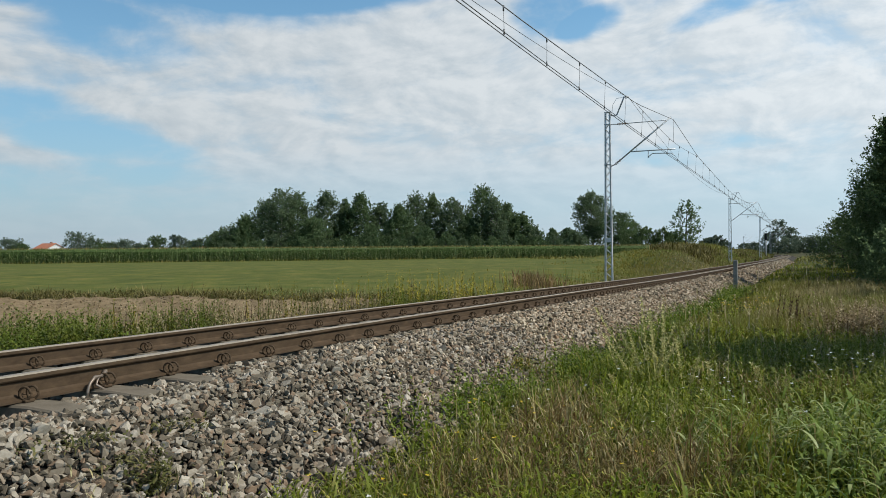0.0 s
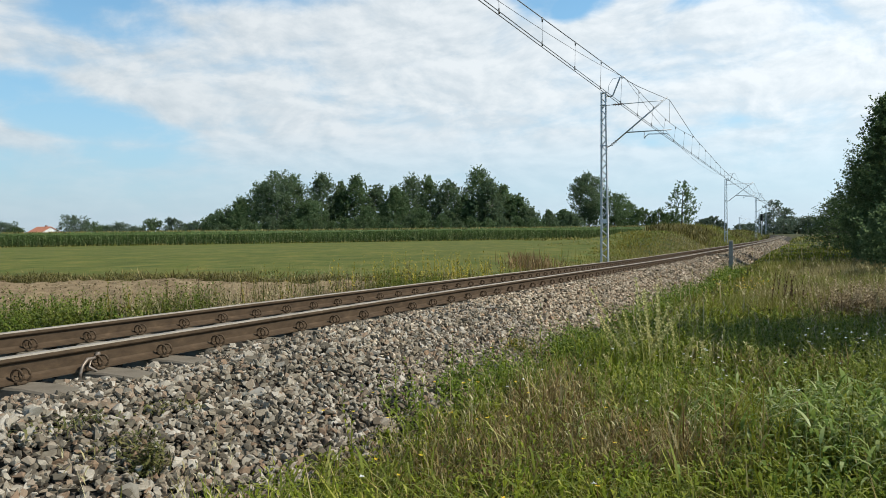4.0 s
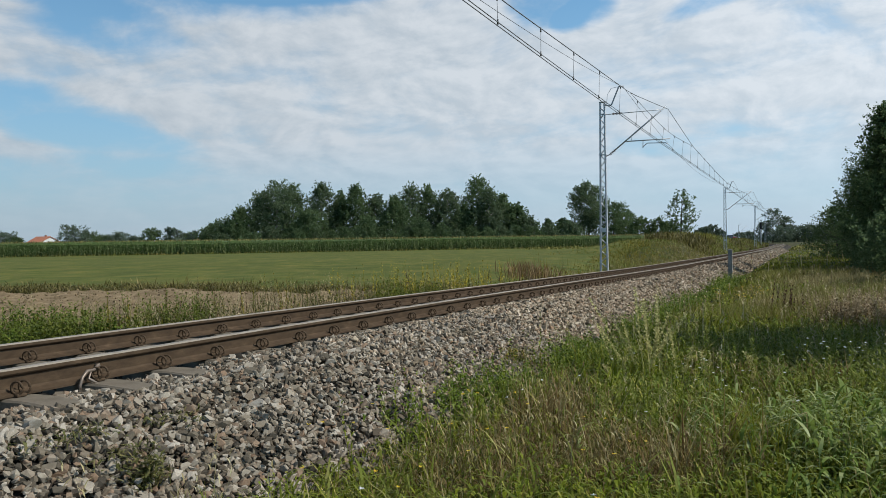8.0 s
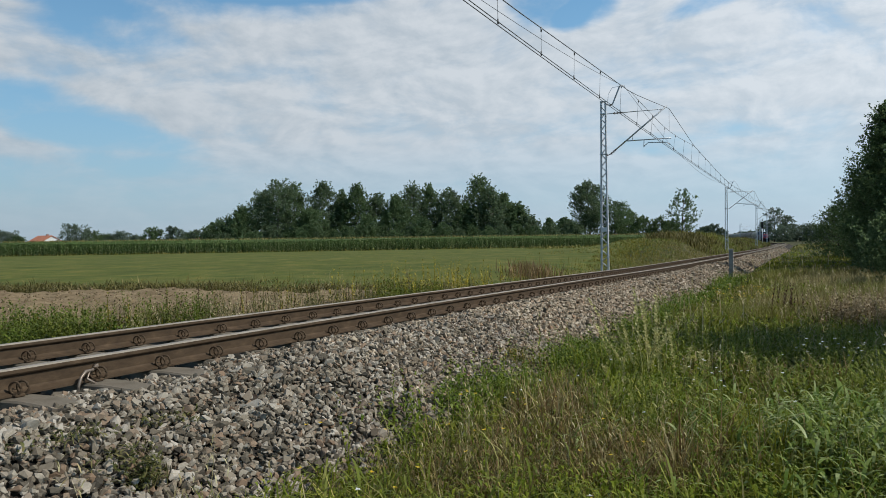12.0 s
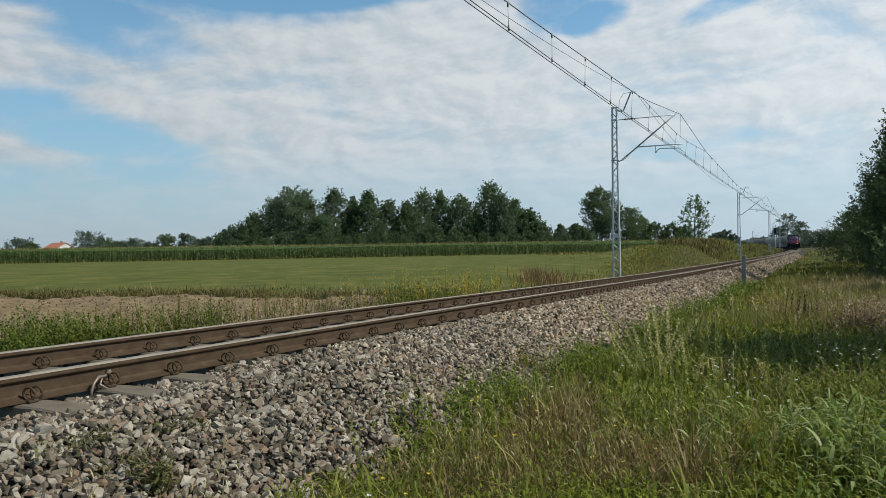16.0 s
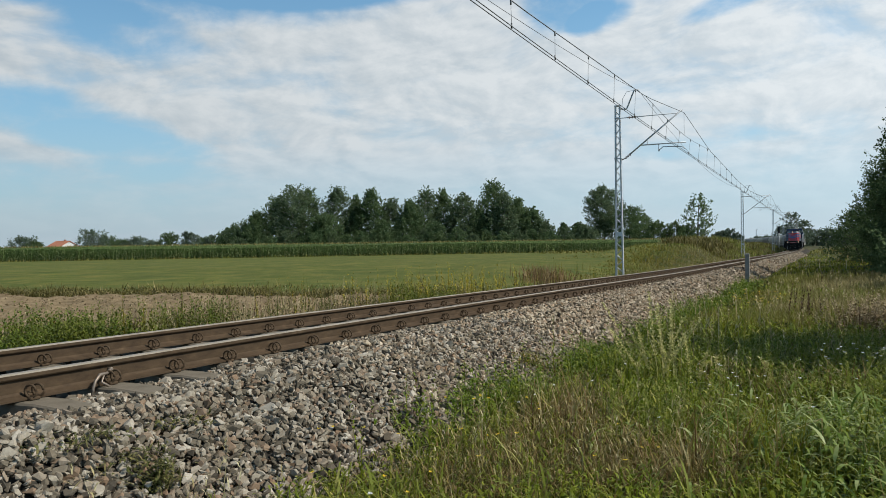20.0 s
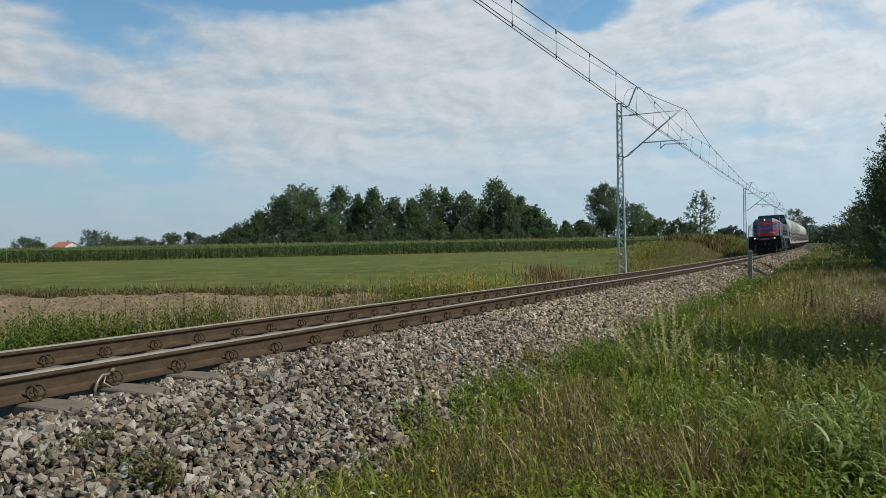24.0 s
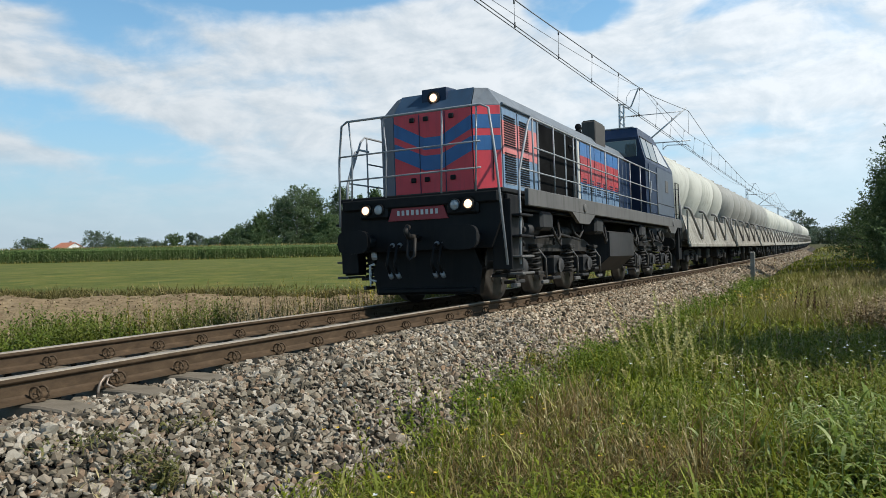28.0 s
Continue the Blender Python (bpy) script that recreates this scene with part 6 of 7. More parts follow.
def trees():
    # the copse behind the maize: bearing (in parts of the distance), distance, height, half width
    copse = [(-0.305, 176, 5.0, 3.2), (-0.285, 178, 7.0, 3.6), (-0.268, 176, 9.2, 4.0), (-0.238, 182, 13.0, 4.6), (-0.220, 178, 15.2, 5.2), (-0.198, 180, 14.6, 4.4), (-0.178, 174, 8.5, 4.0), (-0.160, 182, 15.4, 3.8), (-0.140, 184, 13.2, 3.4), (-0.116, 180, 15.0, 3.4), (-0.090, 183, 12.6, 3.2), (-0.102, 172, 6.8, 3.2), (-0.062, 176, 11.5, 3.4), (-0.045, 182, 14.6, 4.0), (-0.018, 184, 14.6, 3.6), (-0.030, 172, 6.2, 3.0), (0.008, 180, 13.2, 3.8), (0.028, 178, 9.5, 3.4), (0.048, 182, 16.4, 4.4), (0.062, 176, 13.4, 3.2), (0.080, 180, 12.2, 3.6), (0.098, 178, 9.4, 3.2), (0.116, 176, 6.8, 2.6), (0.140, 182, 6.2, 2.0), (0.160, 180, 6.4, 2.4), (0.17, 178, 5.2, 2.6)]
    for i, (b, d, h, w) in enumerate(copse):
        tree("deciduous_tree", "green deciduous tree in a copse behind the maize", b * d, d, h * 0.98, w * 1.32, 100 + i, 14000 if h > 8 else 6500, 0.355, (LEAF_A, LEAF_B, LEAF_A)[i % 3], BIRCH if i % 3 == 1 else BARK, 0.06 if i % 4 else 0.12, 0.35, "tree", "trees of the copse", 64, (0.55, 0.3, 0.7)[i % 3], 1.15)
    # the copse's undergrowth
    for i in range(22):
        b = -0.29 + 0.0205 * i
        tree("bush", "dense green bush at the foot of the copse", b * 171, 171 + 3 * math.sin(i * 2.1), 3.6 + 1.5 * math.sin(i * 1.7) ** 2, 2.7, 150 + i, 4000, 0.30, LEAF_A if i % 3 else LEAF_B, BARK, 0.0, 0.4, "bush", "undergrowth of the copse", 26, 0.2, 1.0)
    # separate trees between copse and line
    tree("tall_round_tree", "tall full deciduous tree with a bare lower trunk", 0.193 * 190, 190, 15.2, 4.5, 41, 26000, 0.30, LEAF_B, BARK, 0.20, 0.55)
    tree("deciduous_tree", "dark round deciduous tree", 0.226 * 185, 185, 10.0, 4.4, 42, 13000, 0.32, LEAF_A, BARK, 0.05)
    tree("deciduous_tree", "dark low deciduous tree", 0.244 * 190, 190, 8.2, 3.4, 43, 9000, 0.32, LEAF_A, BARK, 0.05)
    for i, (b, h, w) in enumerate(((0.262, 6.2, 3.4), (0.285, 6.0, 3.6), (0.30, 5.0, 3.0))):
        tree("bush", "dark green bush behind the bank", b * 180, 180, h, w, 50 + i, 7000, 0.32, LEAF_C, BARK, 0.0, 0.4, "bush", "", 30)
    tree("slender_birch", "thin young birch with sparse foliage and gaps", 0.3155 * 112, 112, 7.1, 2.4, 44, 4800, 0.2, LEAF_A, BARK, 0.10, 0.5, "tree", "", 40, 0.2)
    # far to the side
    for i, (b, d, h, w) in enumerate(((-0.5807, 300, 7.1, 5.4), (-0.5657, 300, 5.4, 3.6), (-0.4894, 300, 9.4, 5.8), (-0.4684, 310, 7.0, 4.6), (-0.4280, 320, 6.7, 6.2), (-0.4482, 320, 5.6, 4.8), (-0.4071, 320, 5.0, 4.8), (-0.3861, 300, 8.0, 4.0), (-0.3584, 300, 8.1, 4.0), (-0.3397, 310, 6.0, 3.2), (-0.3248, 290, 6.5, 3.5), (-0.3038, 280, 9.2, 4.2))):
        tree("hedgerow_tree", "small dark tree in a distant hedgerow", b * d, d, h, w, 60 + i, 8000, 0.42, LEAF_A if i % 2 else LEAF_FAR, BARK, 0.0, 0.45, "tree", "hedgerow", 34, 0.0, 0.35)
    # beyond the bend of the line
    for i, (b, d, h, w) in enumerate(((0.4370, 330, 14.9, 4.9), (0.4550, 330, 11.6, 4.0), (0.4250, 340, 9.2, 3.6), (0.4699, 330, 7.0, 4.4), (0.4849, 320, 6.9, 4.3), (0.4497, 320, 6.3, 5.3), (0.5021, 320, 6.1, 5.3), (0.5208, 310, 7.0, 6.0), (0.3577, 330, 7.1, 3.0), (0.3682, 330, 6.8, 2.5), (0.3487, 330, 5.6, 3.0), (0.3936, 420, 5.4, 3.8), (0.4071, 430, 6.0, 3.9), (0.3412, 330, 5.2, 2.5))):
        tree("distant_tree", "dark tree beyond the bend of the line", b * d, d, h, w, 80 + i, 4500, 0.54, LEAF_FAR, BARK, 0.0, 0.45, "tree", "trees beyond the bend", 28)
    # the wood at the right, near the line
    wood = [(20.9, 36.0, 7.9, 2.1, 18000), (24.2, 34.0, 8.0, 2.8, 12000), (21.9, 38.5, 5.4, 1.9, 10000), (24.6, 43.0, 7.6, 2.6, 10000), (27.0, 50.0, 5.6, 2.2, 8000), (28.4, 40.0, 10.5, 3.4, 8000), (27.6, 54.0, 3.6, 2.0, 5000), (20.9, 33.5, 3.4, 1.6, 7000), (22.4, 31.0, 4.2, 1.8, 7000)]
    for i, (x, y, h, w, n) in enumerate(wood):
        x += 0.6
        tree("dark_tree", "dense dark green tree at the wood's edge", x, y, h, w, 20 + i, int(n * 2.0), 0.115, LEAF_C, BARK, 0.0, 0.3, "tree", "trees at the wood's edge", 90, 0.35 if i else 0.45)
    for i, (x, y, h, w) in enumerate(((21.7, 36.0, 2.3, 1.2), (22.2, 33.0, 2.6, 1.6), (14.6, 22.6, 2.5, 1.3), (15.9, 24.5, 3.2, 1.6), (20.3, 29.0, 3.0, 1.7))):
        tree("bush", "dark leafy bush before the wood", x, y, h, w, 170 + i, 9000, 0.09, LEAF_C, BARK, 0.0, 0.4, "bush", "bushes before the wood", 34, 0.15, 0.8)
    # lighter leaves than the neighbours: sunlight put into the leaf colour
    for i, (x, y, h, w) in enumerate(((17.4, 29.0, 2.5, 1.4), (18.9, 30.6, 3.3, 1.7))):
        tree("bush", "leafy bush before the wood, leaves lightened as if sunlit", x, y, h, w, 190 + i, 9000, 0.11, LEAF_A, BARK, 0.0, 0.4, "bush", "bushes before the wood", 34, 0.15, 0.8)
    # trees that shade the grass, out of view
    for i, (x, y, h, w) in enumerate(((10.9, 8.2, 8.8, 1.25), (11.2, 7.1, 6.9, 1.75), (15.5, 7.3, 8.8, 2.7), (11.9, 8.9, 7.6, 1.7))):
        tree("shade_tree", "leafy tree at the edge of the grass", x, y, h, w, 30 + i, 14000, 0.43, LEAF_C, BARK, 0.10, 0.6, "tree", "trees at the wood's edge", 60)


grass_right()
red_grass()
herbs_right()
ballast_weeds()
weeds_left()
far_grass()
rough_verge()
verge_and_field()
maize()
trees()


def farmhouse(x, d, w, tall, label):
    z = float(ground(np.array([x]), np.array([d]))[0])
    t = thing("farmhouse", label, "house", Matrix.Translation((x, d, z)) @ pose(0, 0, 0, 0, 0, -32))
    wall = painted("plaster", (0.72, 0.70, 0.66), 0.8)
    g = Geo()
    g.prism([(-4, 0), (4, 0), (4, tall), (0, tall + 2.1), (-4, tall)], -w / 2, w / 2, "x")
    part("wall", g, wall, t, "white plastered walls")
    g = Geo()
    for sy in (-1, 1):
        g.prism([(sy * 4.6, tall - 0.3), (0, tall + 2.2), (0, tall + 2.45), (sy * 4.75, tall - 0.12)], -w / 2 - 0.4, w / 2 + 0.4, "x")
    roof = part("roof", g, painted("roof_tiles", (0.52, 0.19, 0.10), 0.7), t, "orange-red tiled roof")
    g = Geo()
    g.box(0.8, 0.6, tall + 2.3, 0.7, 0.7, 1.4, 0.03)
    part("chimney", g, painted("chimney_brick", (0.25, 0.13, 0.09), 0.8), roof)
    gl = m_steel("window_glass", (0.03, 0.035, 0.04), (0.05, 0.055, 0.06), 0.1, 0.0)
    for wx in (-w / 3, 0, w / 3):
        g = Geo()
        g.box(wx, -4.02, tall - 1.4, 1.2, 0.06, 1.2, 0.02)
        part("window", g, gl, t, "dark window")


farmhouse(-174.5, 330, 10.0, 3.5, "white farmhouse with a red tiled roof beyond the field")
farmhouse(-86.3, 270, 6.0, 1.2, "farmhouse with a red tiled roof among trees")

# ---- the train ----
RED = painted("red_paint", (0.66, 0.047, 0.06), 0.42, dirt=0.22)
# red darkened to hold back sunlight on the side, with grime streaks
RED_SIDE = painted("darkened_side_red", (0.40, 0.035, 0.042), 0.5, (0.09, 0.05, 0.05), 0.6, scale=1.6, cover=0.44)
BLUE = painted("blue_paint", (0.03, 0.125, 0.31), 0.42, dirt=0.25)
NAVY = painted("dark_blue_paint", (0.006, 0.02, 0.055), 0.4, dirt=0.2, spec=0.3)
STEELBLUE = painted("grey_blue_paint", (0.13, 0.21, 0.31), 0.45, dirt=0.3)
NOSEBLUE = painted("faded_dark_blue", (0.035, 0.075, 0.13), 0.5, dirt=0.3)
CABGREY = painted("grey_cab_paint", (0.07, 0.088, 0.115), 0.45, dirt=0.4)
ROOFGREY = painted("grey_roof_paint", (0.15, 0.17, 0.19), 0.5, dirt=0.35)
SILL = painted("dusty_grey_sill", (0.10, 0.096, 0.09), 0.65, (0.03, 0.025, 0.02), 0.6)
BLACK = painted("sooty_black", (0.006, 0.006, 0.0065), 0.55, (0.024, 0.021, 0.017), 0.35, spec=0.18)
VOID = painted("unlit_interior_black", (0.0015, 0.0015, 0.0016), 0.9, (0.004, 0.004, 0.004), 0.2, spec=0.03)
GREASE = painted("greasy_running_gear", (0.022, 0.021, 0.02), 0.55, (0.075, 0.063, 0.05), 0.55, spec=0.2)
TANKMAT = painted("dusty_black_tank", (0.027, 0.027, 0.028), 0.6, (0.06, 0.053, 0.045), 0.5, spec=0.22)
RAILING = painted("pale_handrail", (0.28, 0.29, 0.30), 0.4, dirt=0.15)
STACK = painted("sooty_tan_stack", (0.06, 0.053, 0.045), 0.7, dirt=0.5)
PLATE_RED = painted("plate_red", (0.30, 0.018, 0.024), 0.4, dirt=0.1)
MARKS = painted("white_marks", (0.62, 0.60, 0.58), 0.5, dirt=0.1)


def m_glass(name, c, rough=0.06):
    k = Nodes(name, rough, 0.0, 0.8)
    k.color(c)
    return k.m


# base colour lifted to paint in the sky reflected by the cab panes
GLASS = m_glass("dark_cab_glass", (0.09, 0.115, 0.115))
LENS = m_glass("clear_lamp_glass", (0.35, 0.36, 0.36), 0.12)


def m_lit():
    k = Nodes("lit_headlamp", 0.2)
    k.color((0.55, 0.45, 0.34))
    k.b.inputs["Emission Color"].default_value = (1.0, 0.60, 0.36, 1)
    k.b.inputs["Emission Strength"].default_value = 1.8
    return k.m


LIT = m_lit()
AMBER = m_glass("warm_lamp_glass", (0.42, 0.30, 0.20), 0.15)

SILO = painted("dusty_white_silo", (0.46, 0.45, 0.385), 0.65, (0.22, 0.20, 0.16), 0.6, scale=0.5)
SILO_B = painted("grey_white_silo", (0.27, 0.265, 0.235), 0.65, (0.14, 0.125, 0.10), 0.5)
SKIRT = painted("cement_streaked_panel", (0.32, 0.30, 0.25), 0.75, (0.08, 0.058, 0.04), 0.85, scale=0.7, cover=0.44)
STRUT = painted("grey_strut", (0.22, 0.21, 0.195), 0.6, (0.12, 0.09, 0.07), 0.5)


def slab(y0, z0, y1, z1, x, thick, b=0.01):
    """An upright plate on a side, between two corners, its middle at x."""
    g = Geo()
    g.box(x, (y0 + y1) / 2, (z0 + z1) / 2, thick, abs(y1 - y0), abs(z1 - z0), b)
    return g


def bogie(parent, axles):
    ya, yb, yc = axles
    for sx in (-1, 1):
        g = Geo()
        g.prism([(ya + 0.75, 0.62), (ya + 0.75, 0.85), (ya + 0.2, 0.98), (yc - 0.2, 0.98), (yc - 0.75, 0.85), (yc - 0.75, 0.62), (yc - 0.3, 0.74), (ya + 0.3, 0.74)], sx * 1.02 - 0.06, sx * 1.02 + 0.06, "x")
        fr = part("bogie_frame", g, GREASE, parent, "greasy black bogie side frame")
        for y in axles:
            g = Geo()
            g.box(sx * 1.08, y, 0.50, 0.26, 0.30, 0.34, 0.04)
            g.wheel(sx * 1.22, y, 0.50, [(-0.03, 0.13), (0.03 * sx + 0.0, 0.13), (0.06 * sx, 0.09)], 14)
            g.box(sx * 1.08, y, 0.28, 0.20, 0.42, 0.06, 0.015)
            part("axlebox", g, TANKMAT, fr)
        for y in ((ya + yb) / 2 + 0.12, (yb + yc) / 2 + 0.12, ya + 0.55, yc - 0.55):
            g = Geo()
            g.coil(sx * 1.12, y, 0.42, 0.80, 0.105, 0.022, 4.5, 5)
            part("coil_spring", g, GREASE, fr, "greasy steel coil spring")
            g = Geo()
            g.box(sx * 1.12, y, 0.39, 0.26, 0.28, 0.05, 0.01)
            part("spring_seat", g, GREASE, fr)
            g = Geo()
            g.box(sx * 1.12, y, 0.83, 0.24, 0.26, 0.06, 0.01)
            part("spring_cap", g, GREASE, fr)
            g = Geo()
            g.tube([(sx * 1.2, y + 0.05, 0.8), (sx * 1.26, y - 0.18, 0.62), (sx * 1.26, y - 0.2, 0.3)], 0.018, 6)
            g.box(sx * 1.26, y - 0.12, 0.24, 0.05, 0.3, 0.06, 0.01)
            part("brake_hanger", g, SILL, fr)
        g = Geo()
        g.tube([(sx * 1.1, ya + 0.1, 1.12), (sx * 1.1, ya + 0.62, 1.12)], 0.115, 14)
        g.tube([(sx * 1.1, ya + 0.62, 1.12), (sx * 1.1, ya + 0.72, 1.12)], 0.075, 12)
        g.tube([(sx * 1.1, ya + 0.1, 1.12), (sx * 1.12, ya - 0.35, 0.85)], 0.03, 6)
        part("brake_cylinder", g, TANKMAT, fr, "dusty brake cylinder")
        g = Geo()
        g.tube([(sx * 1.25, ya - 0.5, 0.95), (sx * 1.28, yb, 1.02), (sx * 1.25, yc + 0.6, 0.95)], 0.022, 6)
        g.tube([(sx * 1.2, yb + 0.35, 1.18), (sx * 1.27, yb + 0.3, 0.98), (sx * 1.27, yb + 0.05, 0.84), (sx * 1.22, yb - 0.15, 0.95)], 0.02, 6)
        part("air_hose", g, TANKMAT, fr)
    sets = []
    for y in axles:
        g = Geo()
        prof = [(-0.80, 0.10), (-0.80, 0.42), (-0.79, 0.50), (-0.67, 0.51), (-0.665, 0.535), (-0.64, 0.535), (-0.63, 0.40), (-0.60, 0.09), (0.60, 0.09), (0.63, 0.40), (0.64, 0.535), (0.665, 0.535), (0.67, 0.51), (0.79, 0.50), (0.80, 0.42), (0.80, 0.10)]
        g.wheel(0, 0, 0, prof, 28)
        for k in range(4):
            a = math.pi * k / 2
            g.box(0.805, 0.26 * math.cos(a), 0.26 * math.sin(a), 0.02, 0.1, 0.1, 0.01)
            g.box(-0.805, 0.26 * math.cos(a), 0.26 * math.sin(a), 0.02, 0.1, 0.1, 0.01)
        w = part("wheelset", g, m_steel("wheel_steel", (0.03, 0.027, 0.025), (0.09, 0.08, 0.07), 0.5, 0.5), parent, "steel wheelset", Matrix.Translation((0, y, 0.505)))
        sets.append(w)
    return sets


def bars(parent, plane_y, x0, x1, z0, z1, n, mat):
    """Unlettered marks: a row of short upright bars on an end wall."""
    for i in range(n):
        w = (x1 - x0) / n
        g = Geo()
        g.box(x0 + w * (i + 0.5), plane_y, (z0 + z1) / 2, w * 0.55, 0.008, z1 - z0, 0.002)
        part("mark", g, mat, parent)


def locomotive():
    t = thing("locomotive", "red and blue six-axle diesel locomotive with its headlamps lit", "locomotive")
    # underframe
    g = Geo()
    g.box(0, -7.3, 1.52, 2.6, 14.3, 0.16, 0.02)
    g.box(0, -7.3, 1.28, 1.2, 13.6, 0.34, 0.03)
    under = part("underframe", g, BLACK, t, "black underframe and deck")
    for sx in (-1, 1):
        g = slab(-0.85, 1.40, -14.4, 1.66, sx * 1.47, 0.07, 0.012)
        sill = part("side_sill", g, SILL, under, "dusty grey side sill")
        for y in (-3.75, -12.9):
            g = Geo()
            g.prism([(y + 0.75, 1.41), (y - 0.75, 1.41), (y - 0.32, 1.22), (y + 0.32, 1.22)], sx * 1.47 - 0.03, sx * 1.47 + 0.03, "x")
            g.wheel(sx * 1.5, y, 1.5, [(0, 0.08), (0.025 * sx, 0.08), (0.03 * sx, 0.05)], 12)
            part("jacking_bracket", g, SILL, t)
        for y in (-2.0, -5.2, -9.3):
            g = Geo()
            g.box(sx * 1.25, y, 1.22, 0.3, 0.55, 0.3, 0.05)
            part("equipment_box", g, TANKMAT, t)
    # nose beam, lamps, plate, buffers
    g = Geo()
    g.prism([(-1.32, 1.58), (-1.32, 1.22), (-1.15, 0.80), (1.15, 0.80), (1.32, 1.22), (1.32, 1.58)], -0.30, -0.02, "y")
    g.box(0, -0.45, 1.60, 2.75, 0.95, 0.07, 0.015)
    beam = part("buffer_beam", g, BLACK, t, "black front buffer beam", Matrix.Translation((0, -0.2, 0)))
    bulbs = []
    for sx in (-1, 1):
        g = Geo()
        g.box(sx * 0.745, 0.0, 1.43, 0.50, 0.10, 0.27, 0.03)
        box = part("lamp_box", g, BLACK, beam)
        for x, mat, nm, lb in ((sx * 0.855, AMBER, "headlamp", "lit warm headlamp"), (sx * 0.635, LENS, "tail_lamp", "unlit grey lamp")):
            g = Geo()
            g.wheel(x, 0.05, 1.43, [(0, 0.076), (0.02, 0.076), (0.034, 0.05), (0.038, 0.0005)], 18, "y")
            part(nm, g, mat, box, lb)
            if nm == "headlamp":
                bulbs.append((x, 0.088, 1.43, beam))
            g = Geo()
            g.wheel(x, 0.05, 1.43, [(0.0, 0.093), (0.03, 0.093), (0.03, 0.078), (0.0, 0.078)], 18, "y")
            part("lamp_rim", g, BLACK, box)
    g = Geo()
    g.prism([(-0.50, 1.25), (0.50, 1.25), (0.42, 1.47), (-0.42, 1.47)], -0.015, 0.012, "y")
    plate = part("number_plate", g, PLATE_RED, beam, "red plate with white marks")
    bars(plate, 0.016, -0.36, 0.36, 1.325, 1.40, 9, MARKS)
    for sx in (-1, 1):
        g = Geo()
        g.tube([(sx * 0.87, -0.1, 0.95), (sx * 0.87, 0.34, 0.95)], 0.13, 14)
        g.tube([(sx * 0.87, 0.30, 0.95), (sx * 0.87, 0.52, 0.95)], 0.085, 12)
        g.loft([[(sx * 0.87 + 0.26 * math.cos(a) * abs(math.cos(a)) ** -0.45 if abs(math.cos(a)) > 1e-6 else sx * 0.87, y, 0.95 + 0.17 * math.sin(a) * (abs(math.sin(a)) ** -0.45 if abs(math.sin(a)) > 1e-6 else 1)) for a in (2 * math.pi * (k + 0.5) / 20 for k in range(20))] for y in (0.52, 0.60)], smooth=False)
        part("buffer", g, BLACK, t, "wide black buffer with a sprung stem", Matrix.Translation((0, -0.36, 0)))
    g = Geo()
    g.prism([(-0.86, 0.14), (0.86, 0.14), (0.92, 0.5), (0.8, 0.82), (-0.8, 0.82), (-0.92, 0.5)], -0.12, 0.02, "y")
    g.box(0, 0.05, 0.20, 1.62, 0.10, 0.08, 0.02)
    part("rail_guard", g, BLACK, t, "black snow plough over the rails", Matrix.Translation((0, -0.42, 0)))
    g = Geo()
    g.tube([(0, 0.0, 0.98), (0, 0.3, 1.0), (0, 0.38, 1.08), (0, 0.3, 1.14)], 0.045, 8)
    g.tube([(0.05, 0.2, 0.98), (0.06, 0.25, 0.72), (0, 0.27, 0.66), (-0.06, 0.25, 0.72), (-0.05, 0.2, 0.98)], 0.024, 8)
    part("coupling_hook", g, GREASE, t, "draw hook with a hanging shackle", Matrix.Translation((0, -0.2, 0)))
    for x in (-0.42, -0.3, 0.32, 0.45):
        g = Geo()
        g.tube([(x, 0.0, 0.9), (x, 0.14, 0.86), (x + 0.03, 0.18, 0.6), (x + 0.02, 0.1, 0.45)], 0.024, 7)
        hose = part("brake_hose", g, BLACK, t, "hanging rubber brake hose", Matrix.Translation((0, -0.25, 0)))
        g = Geo()
        g.tube([(x + 0.022, 0.11, 0.47), (x + 0.015, 0.06, 0.40)], 0.034, 8)
        g.tube([(x, 0.0, 0.9), (x, 0.07, 0.885)], 0.034, 8)
        part("hose_coupling", g, RAILING, hose, "worn steel hose coupling")
    # cream-painted coupling cock beside the hoses
    g = Geo()
    g.tube([(0.84, 0.0, 0.80), (0.80, 0.05, 0.70)], 0.045, 8)
    g.tube([(0.80, 0.06, 0.62), (0.88, 0.06, 0.60), (0.88, 0.06, 0.38), (0.78, 0.06, 0.36)], 0.020, 7)
    g.tube([(0.88, 0.06, 0.38), (0.88, 0.06, 0.28)], 0.014, 6)
    part("coupling_cock", g, MARKS, t, "cream-painted coupling cock and lever", Matrix.Translation((0, -0.3, 0)))
    # steps at the corners
    for sx in (-1, 1):
        g = Geo()
        g.box(sx * 1.36, -0.25, 1.0, 0.05, 0.55, 1.1, 0.01)
        g.box(sx * 1.28, 0.02, 0.98, 0.3, 0.03, 1.0, 0.01)
        st = part("step_plate", g, BLACK, t, "", Matrix.Translation((0, -0.33, 0)))
        for z in (0.42, 0.66, 0.95, 1.25):
            g = Geo()
            g.box(sx * 1.46, -0.27, z, 0.20, 0.5, 0.035, 0.008)
            part("step", g, SILL if z < 0.7 else BLACK, st, "worn metal step")
        g = Geo()
        g.box(sx * 1.40, -14.3, 1.0, 0.1, 0.5, 1.1, 0.01)
        part("step_plate", g, BLACK, t)
    # engine hood
    W, Z0, Z1, ZR, NOSE = 1.04, 1.66, 2.97, 3.27, -0.76

